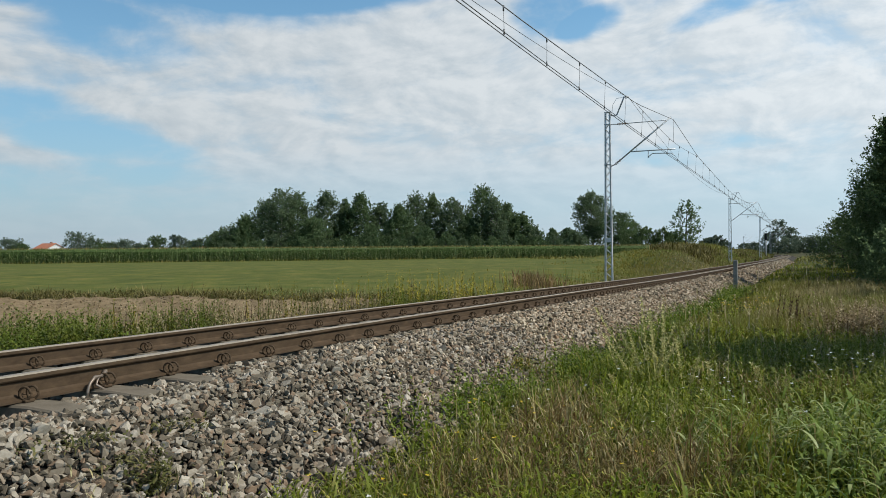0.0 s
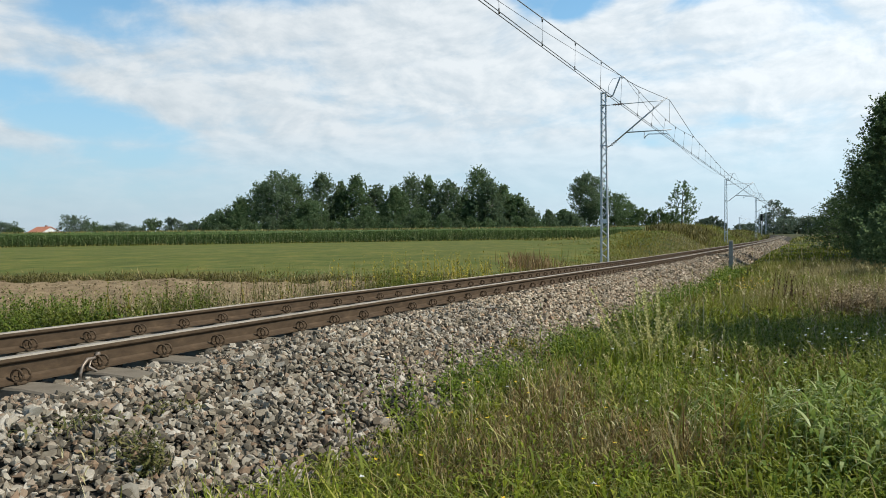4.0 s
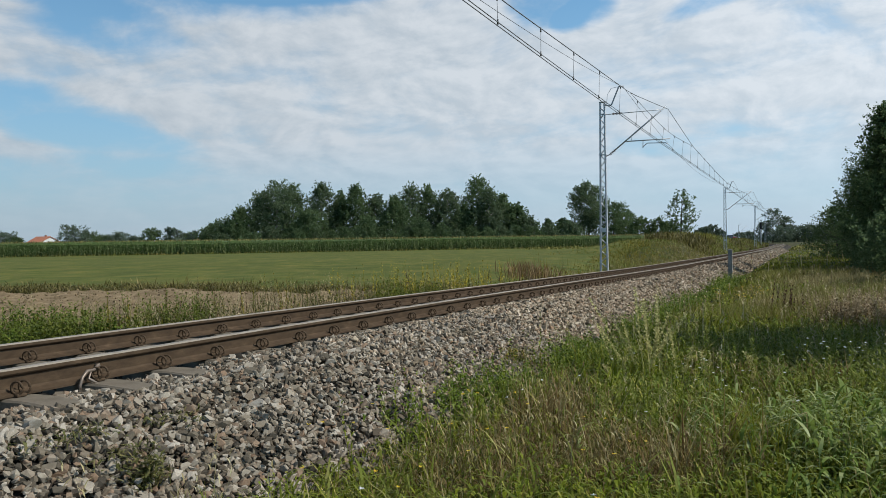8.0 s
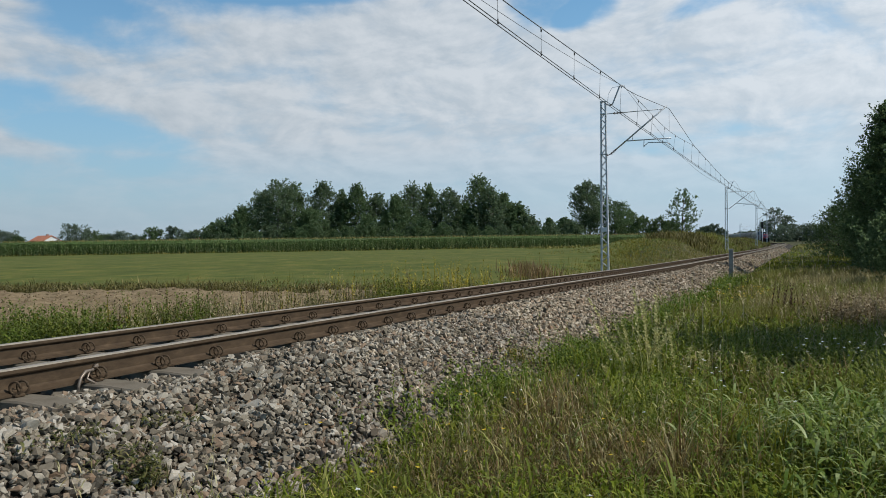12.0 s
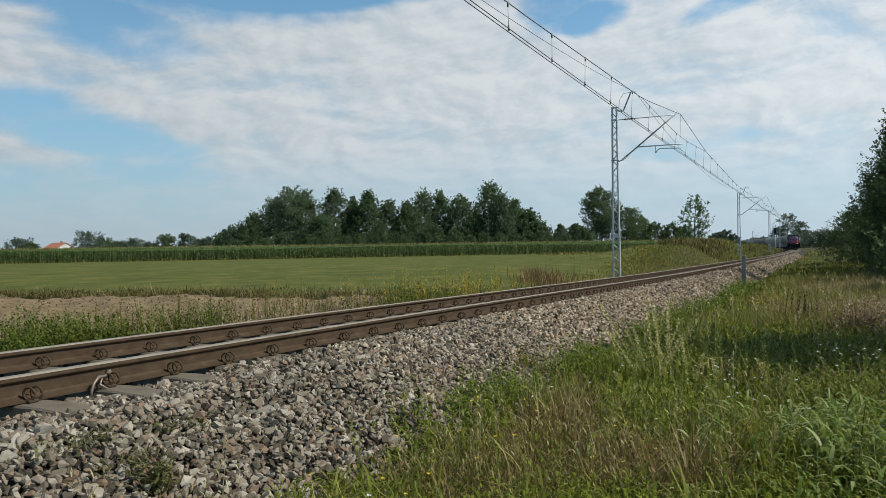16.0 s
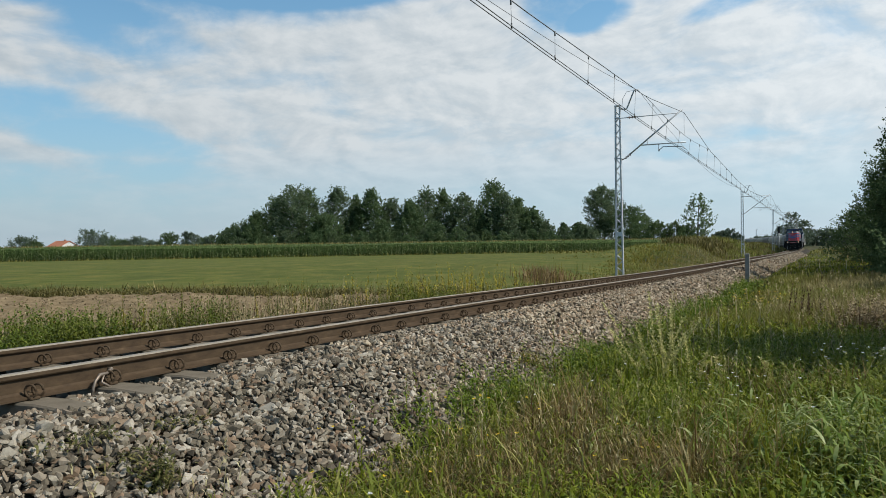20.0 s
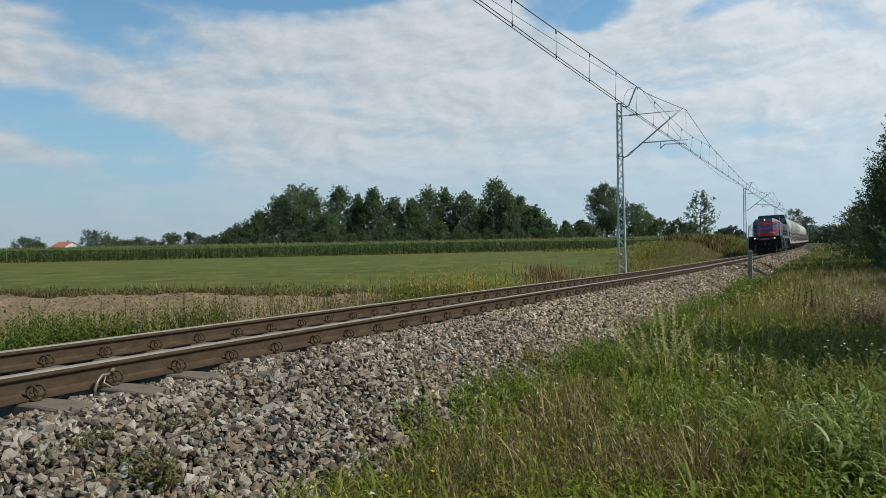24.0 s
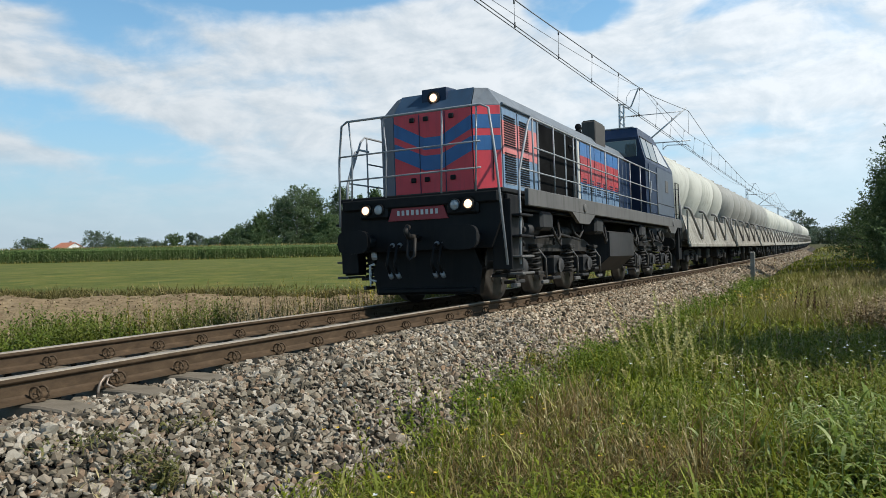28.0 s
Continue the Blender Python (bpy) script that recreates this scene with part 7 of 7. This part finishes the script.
    def section(y):
        return [(-W, y, Z0), (-W, y, Z1), (-0.80, y, ZR), (0.80, y, ZR), (W, y, Z1), (W, y, Z0)]
    g = Geo()
    # corners cut at the front
    nose = [(-0.68, NOSE, Z0), (-0.68, NOSE, Z1), (-0.64, NOSE - 0.22, ZR), (0.64, NOSE - 0.22, ZR), (0.68, NOSE, Z1), (0.68, NOSE, Z0)]
    back = section(-0.99)
    back[2], back[3] = (-0.80, -1.10, ZR), (0.80, -1.10, ZR)
    g.loft([nose, back, section(-9.54)], smooth=False)
    hood = part("engine_hood", g, ROOFGREY, t, "engine hood with grey-blue roof edges")
    # coloured panels lie on the hood
    e = 0.012

    def front(outline, mat, nm, lb="", d=e):
        g = Geo()
        g.prism(outline, NOSE, NOSE + d, "y")
        return part(nm, g, mat, hood, lb)
    front([(-0.67, 1.68), (0.67, 1.68), (0.67, 2.955), (-0.67, 2.955)], RED, "front_panel", "red front panel with doors")
    for z_edge, z_mid in (((2.82, 2.61), (2.55, 2.36)), ((2.50, 2.28), (2.27, 2.04))):
        (a, b), (c, d) = z_edge, z_mid
        front([(-0.668, b), (-0.14, d), (0.14, d), (0.668, b), (0.668, a), (0.14, c), (-0.14, c), (-0.668, a)], BLUE, "blue_chevron", "blue chevron stripe", 0.016)
    # slanted corner panels
    for sx in (-1, 1):
        m = Matrix.Translation((sx * 0.68, NOSE, 0)) @ pose(0, 0, 0, 0, 0, -sx * math.degrees(math.atan2(0.23, 0.36)))
        ln = math.hypot(0.36, 0.23)

        def cornered(z0, z1, mat, nm, lb, d):
            g = Geo()
            g.box(sx * ln / 2, d / 2, (z0 + z1) / 2, ln - 0.006, d, z1 - z0, 0.002)
            part(nm, g, mat, hood, lb, m)
        cornered(1.68, 2.955, RED if sx < 0 else NOSEBLUE, "corner_panel", "slanted corner panel", 0.012)
        if sx < 0:
            cornered(2.61, 2.82, BLUE, "blue_stripe", "", 0.016)
            cornered(2.28, 2.50, BLUE, "blue_stripe", "", 0.016)
        g = Geo()
        g.box(sx * 0.30, 0.012, 2.2, 0.012, 0.03, 0.75, 0.003)
        part("door_edge", g, BLACK, hood, "", m)
    # top slope of the nose in dark blue
    g = Geo()
    g.add([(sx * w, NOSE + dy, z) for sx, w, dy, z in ((-1, 0.66, 0.005, 2.975), (1, 0.66, 0.005, 2.975), (1, 0.63, -0.21, 3.278), (-1, 0.63, -0.21, 3.278), (-1, 0.66, -0.01, 2.97), (1, 0.66, -0.01, 2.97), (1, 0.63, -0.225, 3.265), (-1, 0.63, -0.225, 3.265))], [(0, 1, 2, 3), (4, 7, 6, 5), (0, 4, 5, 1), (1, 5, 6, 2), (2, 6, 7, 3), (3, 7, 4, 0)])
    part("nose_slope", g, NOSEBLUE, hood, "faded dark blue sloping nose top")
    # door lines and latches on the front
    for x in (-0.22, 0.22):
        g = Geo()
        g.box(x, NOSE + 0.017, 2.30, 0.012, 0.012, 1.24, 0.002)
        part("door_edge", g, NAVY, hood)
    for x in (-0.34, 0.10, 0.34):
        for z in (2.84, 1.90):
            g = Geo()
            g.box(x, NOSE + 0.025, z, 0.09, 0.03, 0.075, 0.012)
            part("latch", g, BLACK, hood, "dark recessed latch")
    # roof headlamp
    g = Geo()
    g.prism([(-0.86, 3.02), (-0.86, 3.32), (-1.2, 3.35), (-1.7, 3.22)], -0.21, 0.21, "x")
    lampbox = part("roof_lamp_box", g, NAVY, hood, "dark blue lamp housing on the nose")
    g = Geo()
    g.wheel(0, -0.86, 3.17, [(0, 0.085), (0.02, 0.085), (0.034, 0.05), (0.036, 0.0005)], 18, "y")
    part("headlamp", g, AMBER, lampbox, "lit warm headlamp")
    bulbs.append((0, -0.824, 3.17, lampbox))
    for x, y, z, owner in bulbs:
        g = Geo()
        g.wheel(x, y, z, [(-0.004, 0.062), (0.006, 0.058), (0.012, 0.036), (0.014, 0.0005)], 14, "y")
        part("lamp_filament_glow", g, LIT, owner, "glowing lamp core")
    g = Geo()
    g.wheel(0, -0.86, 3.17, [(0.0, 0.105), (0.03, 0.105), (0.03, 0.087), (0.0, 0.087)], 18, "y")
    part("lamp_rim", g, BLACK, lampbox)
    # hood sides
    for sx in (-1, 1):
        x = sx * (W + 0.006)

        def side(y0, y1, z0, z1, mat, nm, lb="", thick=0.02):
            return part(nm, slab(y0, z0, y1, z1, x, thick, 0.003), mat, hood, lb)
        for y0, y1 in ((-1.02, -1.62), (-1.68, -2.55)):
            pn = side(y0, y1, 1.70, 2.93, STEELBLUE, "grille_panel", "grey-blue panel with louvres")
            side(y0, y1, 2.22, 2.74, painted("faded_pink_red", (0.55, 0.17, 0.16), 0.5), "red_band", "faded red band", 0.026)
            ya, yb = y0 - 0.06, (y1 + 0.08 if y1 > -2 else y1 + 0.42)
            for k in range(26):
                z = 1.80 + k * 0.037 + (0.09 if k > 12 else 0.0)
                g = Geo()
                g.box(x + sx * 0.016, (ya + yb) / 2, z, 0.018, abs(yb - ya), 0.019, 0.003)
                part("louvre", g, BLACK, pn)
            side(ya, yb, 1.77, 1.785, RAILING, "panel_edge", "", 0.03)
        # open radiator section: near-black plates between posts stand for the unlit inside
        side(-2.60, -4.10, 1.70, 2.93, VOID, "radiator_opening", "black radiator opening", 0.03)
        side(-4.16, -4.85, 1.70, 2.93, VOID, "radiator_opening", "black radiator opening", 0.03)
        for y in (-2.60, -4.13, -4.9):
            side(y + 0.035, y - 0.035, 1.68, 2.95, ROOFGREY, "door_post", "", 0.05)
        g = Geo()
        g.tube([(x + sx * 0.03, -4.35, 2.75), (x + sx * 0.09, -4.5, 2.7), (x + sx * 0.03, -4.62, 2.78)], 0.02, 6)
        g.box(x + sx * 0.03, -4.6, 1.95, 0.05, 0.2, 0.5, 0.01)
        part("pipework", g, TANKMAT, hood)
        side(-4.95, -5.10, 1.70, 2.93, painted("cream_panel", (0.48, 0.46, 0.41), 0.6), "access_panel", "pale narrow access panel")
        # side doors with the red band
        ys = [-5.14, -5.68, -6.22, -6.76, -7.30, -7.84, -8.38]
        for k in range(len(ys) - 1):
            y0, y1 = ys[k] - 0.02, ys[k + 1] + 0.02
            d = side(y0, y1, 1.70, 2.93, BLUE, "side_door", "blue hood door")
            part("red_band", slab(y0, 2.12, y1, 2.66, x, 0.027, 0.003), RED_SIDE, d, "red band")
            part("pale_band", slab(y0, 1.74, y1, 2.08, x, 0.025, 0.003), STEELBLUE, d, "weathered pale band")
            for z in (1.95, 2.0, 2.05, 2.1, 2.15, 2.2):
                part("louvre", slab((y0 + y1) / 2 + 0.15, z - 0.012, (y0 + y1) / 2 - 0.15, z + 0.012, x + sx * 0.016, 0.012, 0.002), NAVY, d)
        side(-8.40, -9.52, 1.70, 2.93, NAVY, "side_door", "dark blue hood door")
        for y in (-8.75, -9.15):
            side(y + 0.012, y - 0.012, 1.70, 2.93, ROOFGREY, "door_edge", "", 0.03)
        # roof gutter
        g = Geo()
        g.tube([(sx * (W + 0.02), -1.02, 2.985), (sx * (W + 0.02), -9.53, 2.985)], 0.022, 6)
        part("roof_gutter", g, ROOFGREY, hood)
    for y in (-3.2, -4.6):
        g = Geo()
        g.wheel(0, y, 3.27, [(0, 0.55), (0.06, 0.55), (0.07, 0.5), (0.05, 0.1)], 22, "z")
        part("roof_fan", g, BLACK, hood, "round roof fan")
    g = Geo()
    g.box(-0.74, -7.42, 3.38, 0.32, 0.85, 0.56, 0.02)
    g.box(-0.74, -7.42, 3.67, 0.26, 0.78, 0.03, 0.005)
    part("exhaust_stack", g, STACK, t, "soot-darkened exhaust stack on the hood")
    g = Geo()
    g.box(0.1, -8.0, 3.36, 0.9, 0.9, 0.32, 0.04)
    part("air_intake", g, BLACK, t, "black roof housing")
    for dz in (0.0, 0.1):
        g = Geo()
        g.wheel(-0.66, -6.7, 3.36 + dz, [(0, 0.03), (0.16, 0.03), (0.24, 0.075), (0.25, 0.07)], 12, "y")
        g.box(-0.66, -6.7, 3.26, 0.05, 0.05, 0.16, 0.01)
        part("air_horn", g, BLACK, t, "black air horn")
    # cab
    def half(z):
        return 1.45 if z <= 3.0 else 1.45 - (z - 3.0) / 0.86 * 0.22
    out = [(-9.55, 1.66), (-9.55, 3.0), (-9.55, 3.60), (-9.75, 3.86), (-11.7, 3.86), (-13.4, 3.10), (-13.42, 3.0), (-13.6, 1.66)]
    n = len(out)
    g = Geo()
    g.loft([[(half(z), y, z) for y, z in out], [(-half(z), y, z) for y, z in out]], smooth=False, caps=False)
    g.f += [(0, 1, 6, 7), (1, 2, 3, 4, 5, 6), (n, n + 7, n + 6, n + 1), (n + 1, n + 6, n + 5, n + 4, n + 3, n + 2)]
    g.s += [False] * 4
    cab = part("cab", g, NAVY, t, "dark blue driver's cab")
    g = Geo()
    g.box(0, -10.72, 3.875, 2.3, 1.95, 0.05, 0.015)
    part("cab_roof", g, ROOFGREY, cab, "grey cab roof")
    for sx in (-1, 1):
        m = Matrix.Translation((sx * 1.452, 0, 3.0)) @ pose(0, 0, 0, 0, -sx * math.degrees(math.atan2(0.22, 0.86)), 0)
        for y0, y1 in ((-9.72, -10.3), (-10.42, -11.2)):
            part("window", slab(y0, 0.08, y1, 0.62, 0, 0.03, 0.01), GLASS, cab, "dark cab side window", m)
            part("window_seal", slab(y0 + 0.04, 0.62, y1 - 0.04, 0.66, 0, 0.036, 0.006), BLACK, cab, "", m)
        # rear pane coloured pale for the bright sky showing in it
        g = Geo()
        g.prism([(-11.35, 0.10), (-11.35, 0.64), (-11.85, 0.64), (-12.85, 0.10)], -0.012, 0.016, "x")
        part("window", g, LENS, cab, "pale rear side window", m)
        part("cab_side_rear", slab(-11.0, 1.70, -13.35, 2.95, sx * 1.455, 0.02, 0.004), CABGREY, cab, "grey rear cab wall")
        d = part("cab_door", slab(-9.9, 1.70, -10.85, 2.95, sx * 1.455, 0.022, 0.006), NAVY, cab, "dark blue cab door")
        part("door_handle", slab(-10.0, 2.2, -10.05, 2.5, sx * 1.48, 0.025, 0.006), RAILING, d)
        part("shield", slab(-12.1, 2.35, -12.5, 2.68, sx * 1.468, 0.012, 0.004), SILL, cab, "pale square emblem plate")
        part("sill_strip", slab(-11.0, 1.98, -13.4, 2.0, sx * 1.466, 0.012, 0.003), BLACK, cab)
    for x0, x1 in ((-1.25, -0.35), (0.35, 1.25)):
        g = Geo()
        g.box((x0 + x1) / 2, -9.542, 3.32, x1 - x0, 0.03, 0.42, 0.01)
        part("windscreen", g, GLASS, cab, "greenish cab windscreen over the hood")
    g = Geo()
    g.box(0, 0.0, 0.0, 1.9, 0.03, 1.1, 0.01)
    part("rear_window", g, GLASS, cab, "", Matrix.Translation((0, -12.57, 3.49)) @ pose(0, 0, 0, -66, 0, 0))
    # fuel tank and running gear
    g = Geo()
    g.prism([(-1.36, 0.62), (-1.36, 1.12), (-1.25, 1.16), (1.25, 1.16), (1.36, 1.12), (1.36, 0.62), (0.95, 0.30), (-0.95, 0.30)], -6.05, -8.3, "y")
    part("fuel_tank", g, TANKMAT, t, "dusty black fuel tank with a sloping lower edge")
    wheels = bogie(t, (-1.25, -3.05, -4.85)) + bogie(t, (-9.4, -11.2, -13.0))
    # pipes and hoses under the sill
    for sx in (-1, 1):
        for y0, dy, z0, z1 in ((-1.0, 0.5, 1.34, 1.0), (-2.3, -0.55, 1.30, 0.92), (-4.15, 0.6, 1.32, 0.98), (-5.55, -0.4, 1.30, 0.9), (-8.75, 0.5, 1.3, 0.95), (-10.3, -0.6, 1.32, 0.96), (-12.2, 0.5, 1.3, 0.98)):
            g = Geo()
            g.tube([(sx * 1.3, y0, z0), (sx * 1.36, y0 + 0.15 * dy, z1 + 0.12), (sx * 1.36, y0 + 0.5 * dy, z1), (sx * 1.34, y0 + 0.85 * dy, z1 + 0.06), (sx * 1.28, y0 + dy, z0 - 0.04)], 0.024, 7)
            part("brake_pipe", g, GREASE, t, "black hose looped under the sill")
        g = Geo()
        g.tube([(sx * 1.33, -0.9, 1.36), (sx * 1.33, -13.8, 1.36)], 0.022, 7)
        part("air_line", g, GREASE, t, "black air line along the sill")
        for y in (-1.75, -3.4, -10.1, -11.9):
            g = Geo()
            g.tube([(sx * 1.16, y - 0.26, 1.08), (sx * 1.16, y + 0.26, 1.08)], 0.10, 14)
            g.tube([(sx * 1.16, y + 0.26, 1.08), (sx * 1.16, y + 0.36, 1.08)], 0.055, 10)
            g.tube([(sx * 1.16, y + 0.36, 1.08), (sx * 1.2, y + 0.55, 0.86)], 0.025, 6)
            part("brake_actuator", g, TANKMAT, t, "dusty round brake actuator")
    # handrails
    def rail(pts, nm="handrail", r=0.018, mat=RAILING):
        g = Geo()
        g.tube(pts, r, 7)
        part(nm, g, mat, t)
    y = -0.06
    rail([(1.28, y, 1.20), (1.26, y, 2.2), (1.20, y, 2.74), (1.10, y, 2.80), (-1.12, y, 2.80), (-1.24, y, 2.74), (-1.34, y + 0.05, 2.1), (-1.47, y + 0.05, 0.55)])
    for z in (2.27, 1.90):
        rail([(1.24, y, z), (-1.1, y, z + 0.02)], r=0.013)
    for x in (1.02, 0.42, -0.50, -1.04):
        rail([(x + 0.03, y, 1.60), (x, y, 2.27), (x + (0.05 if x > 0 else -0.02), y, 2.80)], "rail_post", 0.014)
    rail([(1.45, -0.5, 0.6), (1.45, -0.55, 1.9), (1.45, -0.8, 2.45), (1.42, -0.9, 2.5), (1.25, -0.9, 2.45)])
    for sx in (-1, 1):
        x = sx * 1.47
        rail([(x, -0.50, 0.55), (x, -0.56, 1.2), (x, -0.56, 1.85), (x, -1.02, 2.66), (x, -1.14, 2.74), (x, -4.0, 2.74), (x, -10.85, 2.76), (x, -10.9, 1.66)])
        for z in (2.30, 1.93):
            rail([(x, -0.6 if z < 2.2 else -1.2, z), (x, -10.88, z)], r=0.013)
        for yy in (-1.2, -2.2, -3.3, -4.4, -5.5, -6.6, -7.7, -8.8, -9.9):
            rail([(x, yy, 1.66), (x, yy, 2.74)], "rail_post", 0.014)
        rail([(x, -13.7, 1.66), (x, -13.7, 2.75), (x, -14.25, 2.75), (x, -14.25, 0.8)], r=0.016, mat=BLACK)
        rail([(x, -14.35, 1.66), (x, -14.35, 2.6), (0.3 * sx, -14.35, 2.6), (0.3 * sx, -14.35, 1.66)], r=0.016)
    return t, wheels


def hopper_wagon():
    """A silo wagon: a lobed tank over a slanting skirt with four struts a side. Its middle at y = 0."""
    t = thing("silo_wagon", "dusty white silo wagon with slanting struts, coupled in the train", "wagon", None, "wagons of the train")
    L = 12.5
    rings = []
    n = 22
    for i in range(65):
        u = i / 64
        y = (u - 0.5) * 11.7
        lobe = abs(math.sin(math.pi * 4 * u))
        end = min(1.0, min(u, 1 - u) / 0.085)
        R = 1.14 * (0.30 + 0.70 * math.sqrt(max(0, 1 - (1 - end) ** 2)))
        ring = []
        for k in range(n):
            a = 2 * math.pi * k / n
            c, s = math.cos(a), math.sin(a)
            drop = max(0.0, -s) ** 2 * (0.02 + 0.62 * lobe) * end
            pinch = 1 - 0.25 * max(0.0, -s) ** 2 * lobe
            scallop = 1 - 0.52 * (1 - math.sqrt(lobe)) * min(1.0, max(0.0, 0.45 - s)) - 0.05 * (1 - lobe)
            ring.append((R * c * pinch * scallop, y, 2.95 + R * s * scallop - drop))
        rings.append(ring)
    g = Geo()
    g.loft(rings)
    tank = part("tank", g, SILO, t, "dusty white tank with four funnel-shaped lobes")
    for k in range(4):
        y = (-0.375 + 0.25 * k) * L
        g = Geo()
        g.wheel(0, y, 4.05, [(0, 0.3), (0.1, 0.3), (0.13, 0.26), (0.14, 0.001)], 16, "z")
        part("hatch", g, SILO_B, tank, "round filling hatch")
        g = Geo()
        g.loft([[(r * math.cos(a), y + r * math.sin(a), z) for a in (2 * math.pi * j / 14 for j in range(14))] for z, r in ((2.1, 0.75), (1.35, 0.28), (1.05, 0.16))])
        part("discharge_funnel", g, SILO_B, tank, "discharge funnel under the tank")
    g = Geo()
    g.box(0, 0, 4.10, 0.45, L * 0.9, 0.04, 0.01)
    part("roof_walkway", g, STRUT, t, "grey roof walkway")
    g = Geo()
    g.box(0, 0, 0.98, 2.3, L + 0.3, 0.22, 0.03)
    part("underframe", g, GREASE, t, "dark rusty underframe")
    for sx in (-1, 1):
        g = Geo()
        lo, hi, th = 1.46, 1.20, 0.03
        g.prism([(sx * lo, 0.95), (sx * hi, 1.88), (sx * (hi - th), 1.88), (sx * (lo - th), 0.95)], -L / 2 + 0.2, L / 2 - 0.2, "y")
        g.box(sx * 1.43, 0, 0.90, 0.10, L - 0.3, 0.12, 0.015)
        sk = part("side_skirt", g, SKIRT, t, "cement-streaked slanting side panel")
        for k in range(4):
            y = (-0.375 + 0.25 * k) * L
            g = Geo()
            g.tube([(sx * 1.51, y - 0.55, 1.12), (sx * 1.30, y + 0.22, 2.04), (sx * 1.24, y + 0.30, 2.14), (sx * 1.10, y + 0.34, 2.16)], 0.045, 7)
            part("strut", g, STRUT, sk, "slanting grey strut")
            g = Geo()
            g.box(sx * 1.48, y - 1.1, 1.25, 0.03, 0.22, 0.3, 0.008)
            part("placard", g, STRUT, sk)
            g = Geo()
            g.box(sx * 1.40, y + 1.5, 1.48, 0.05, 0.06, 1.08, 0.01)
            part("panel_rib", g, SKIRT, sk)
        for y in (-L / 2 + 0.05, L / 2 - 0.05):
            g = Geo()
            g.tube([(sx * 1.2, y, 1.1), (sx * 1.2, y, 2.2)], 0.022, 6)
            g.tube([(sx * 0.85, y, 1.1), (sx * 0.85, y, 2.2)], 0.02, 6)
            for j in range(4):
                g.tube([(sx * 0.85, y, 1.3 + j * 0.3), (sx * 1.2, y, 1.3 + j * 0.3)], 0.012, 5)
            part("end_ladder", g, STRUT, t)
            s2 = 1 if y > 0 else -1
            g = Geo()
            g.tube([(sx * 0.85, y, 0.95), (sx * 0.85, y + s2 * 0.4, 0.95)], 0.10, 12)
            g.tube([(sx * 0.85, y + s2 * 0.38, 0.95), (sx * 0.85, y + s2 * 0.44, 0.95)], 0.21, 16)
            part("buffer", g, GREASE, t, "round black buffer")
    for yb in (-L / 2 + 2.3, L / 2 - 2.3):
        for sx in (-1, 1):
            g = Geo()
            g.prism([(yb - 1.3, 0.45), (yb - 1.2, 0.72), (yb - 0.5, 0.78), (yb + 0.5, 0.78), (yb + 1.2, 0.72), (yb + 1.3, 0.45), (yb + 0.6, 0.40), (yb - 0.6, 0.40)], sx * 1.0 - 0.06, sx * 1.0 + 0.06, "x")
            for yy in (yb - 0.9, yb + 0.9):
                g.box(sx * 1.06, yy, 0.46, 0.2, 0.26, 0.26, 0.03)
            g.coil(sx * 1.05, yb, 0.42, 0.74, 0.1, 0.025, 3.5, 5)
            part("bogie_frame", g, GREASE, t, "dark wagon bogie frame")
        for yy in (yb - 0.9, yb + 0.9):
            g = Geo()
            g.wheel(0, 0, 0, [(-0.79, 0.1), (-0.79, 0.45), (-0.67, 0.46), (-0.64, 0.49), (-0.62, 0.1), (0.62, 0.1), (0.64, 0.49), (0.67, 0.46), (0.79, 0.45), (0.79, 0.1)], 24)
            part("wheelset", g, GREASE, t, "steel wheelset", Matrix.Translation((0, yy, 0.46)))
    for y in (-3.0, 0.0, 2.2):
        g = Geo()
        g.box(-0.95, y, 0.62, 0.35, 0.7, 0.4, 0.05)
        part("equipment_box", g, GREASE, t)
    return t


LOCO, WHEELS = locomotive()
WAGON = hopper_wagon()
WAGONS = [WAGON] + [copy_thing(WAGON, Matrix.Identity(4)) for i in range(15)]
for i, wgn in enumerate(WAGONS):
    if i in (1, 2, 6, 7, 11):
        for o in wgn.children:
            if o.name.startswith("tank"):
                o.data = o.data.copy()
                o.data.materials[0] = SILO_B
        tagged(wgn, "greyer dusty silo wagon with slanting struts, coupled in the train")

SPEED = 16.783


def motions():
    def ride(ob, back, half):
        """Let a vehicle follow the line, its origin `back` metres behind the headlamps."""
        rows = []
        for i in range(29):
            s = 9.758 + SPEED * (28 - i) + back
            a, b = spot(s - half, 0, HEAD), spot(s + half, 0, HEAD)
            f = (a - b).normalized()
            r = f.cross(Vector((0, 0, 1))).normalized()
            u = r.cross(f)
            c = (a + b) / 2
            m = Matrix(((r.x, f.x, u.x, c.x), (r.y, f.y, u.y, c.y), (r.z, f.z, u.z, c.z), (0, 0, 0, 1)))
            rows.append((i, m @ pose(0, 0, 0, 0, math.degrees(CANT), 0)))
        walk(ob, rows)
    ride(LOCO, 0.0, 4.0)
    for i, w in enumerate(WAGONS):
        ride(w, 15.0 + 6.65 + 13.3 * i, 4.0)
    turn = SPEED / 0.505
    for w in WHEELS + [o for v in WAGONS for o in v.children if o.name.startswith("wheelset")]:
        at = w.matrix_basis.translation.copy()
        walk(w, [(k / 30, Matrix.Translation(at) @ pose(0, 0, 0, -math.degrees(turn * k / 30) % 360, 0, 0)) for k in range(841)])


motions()
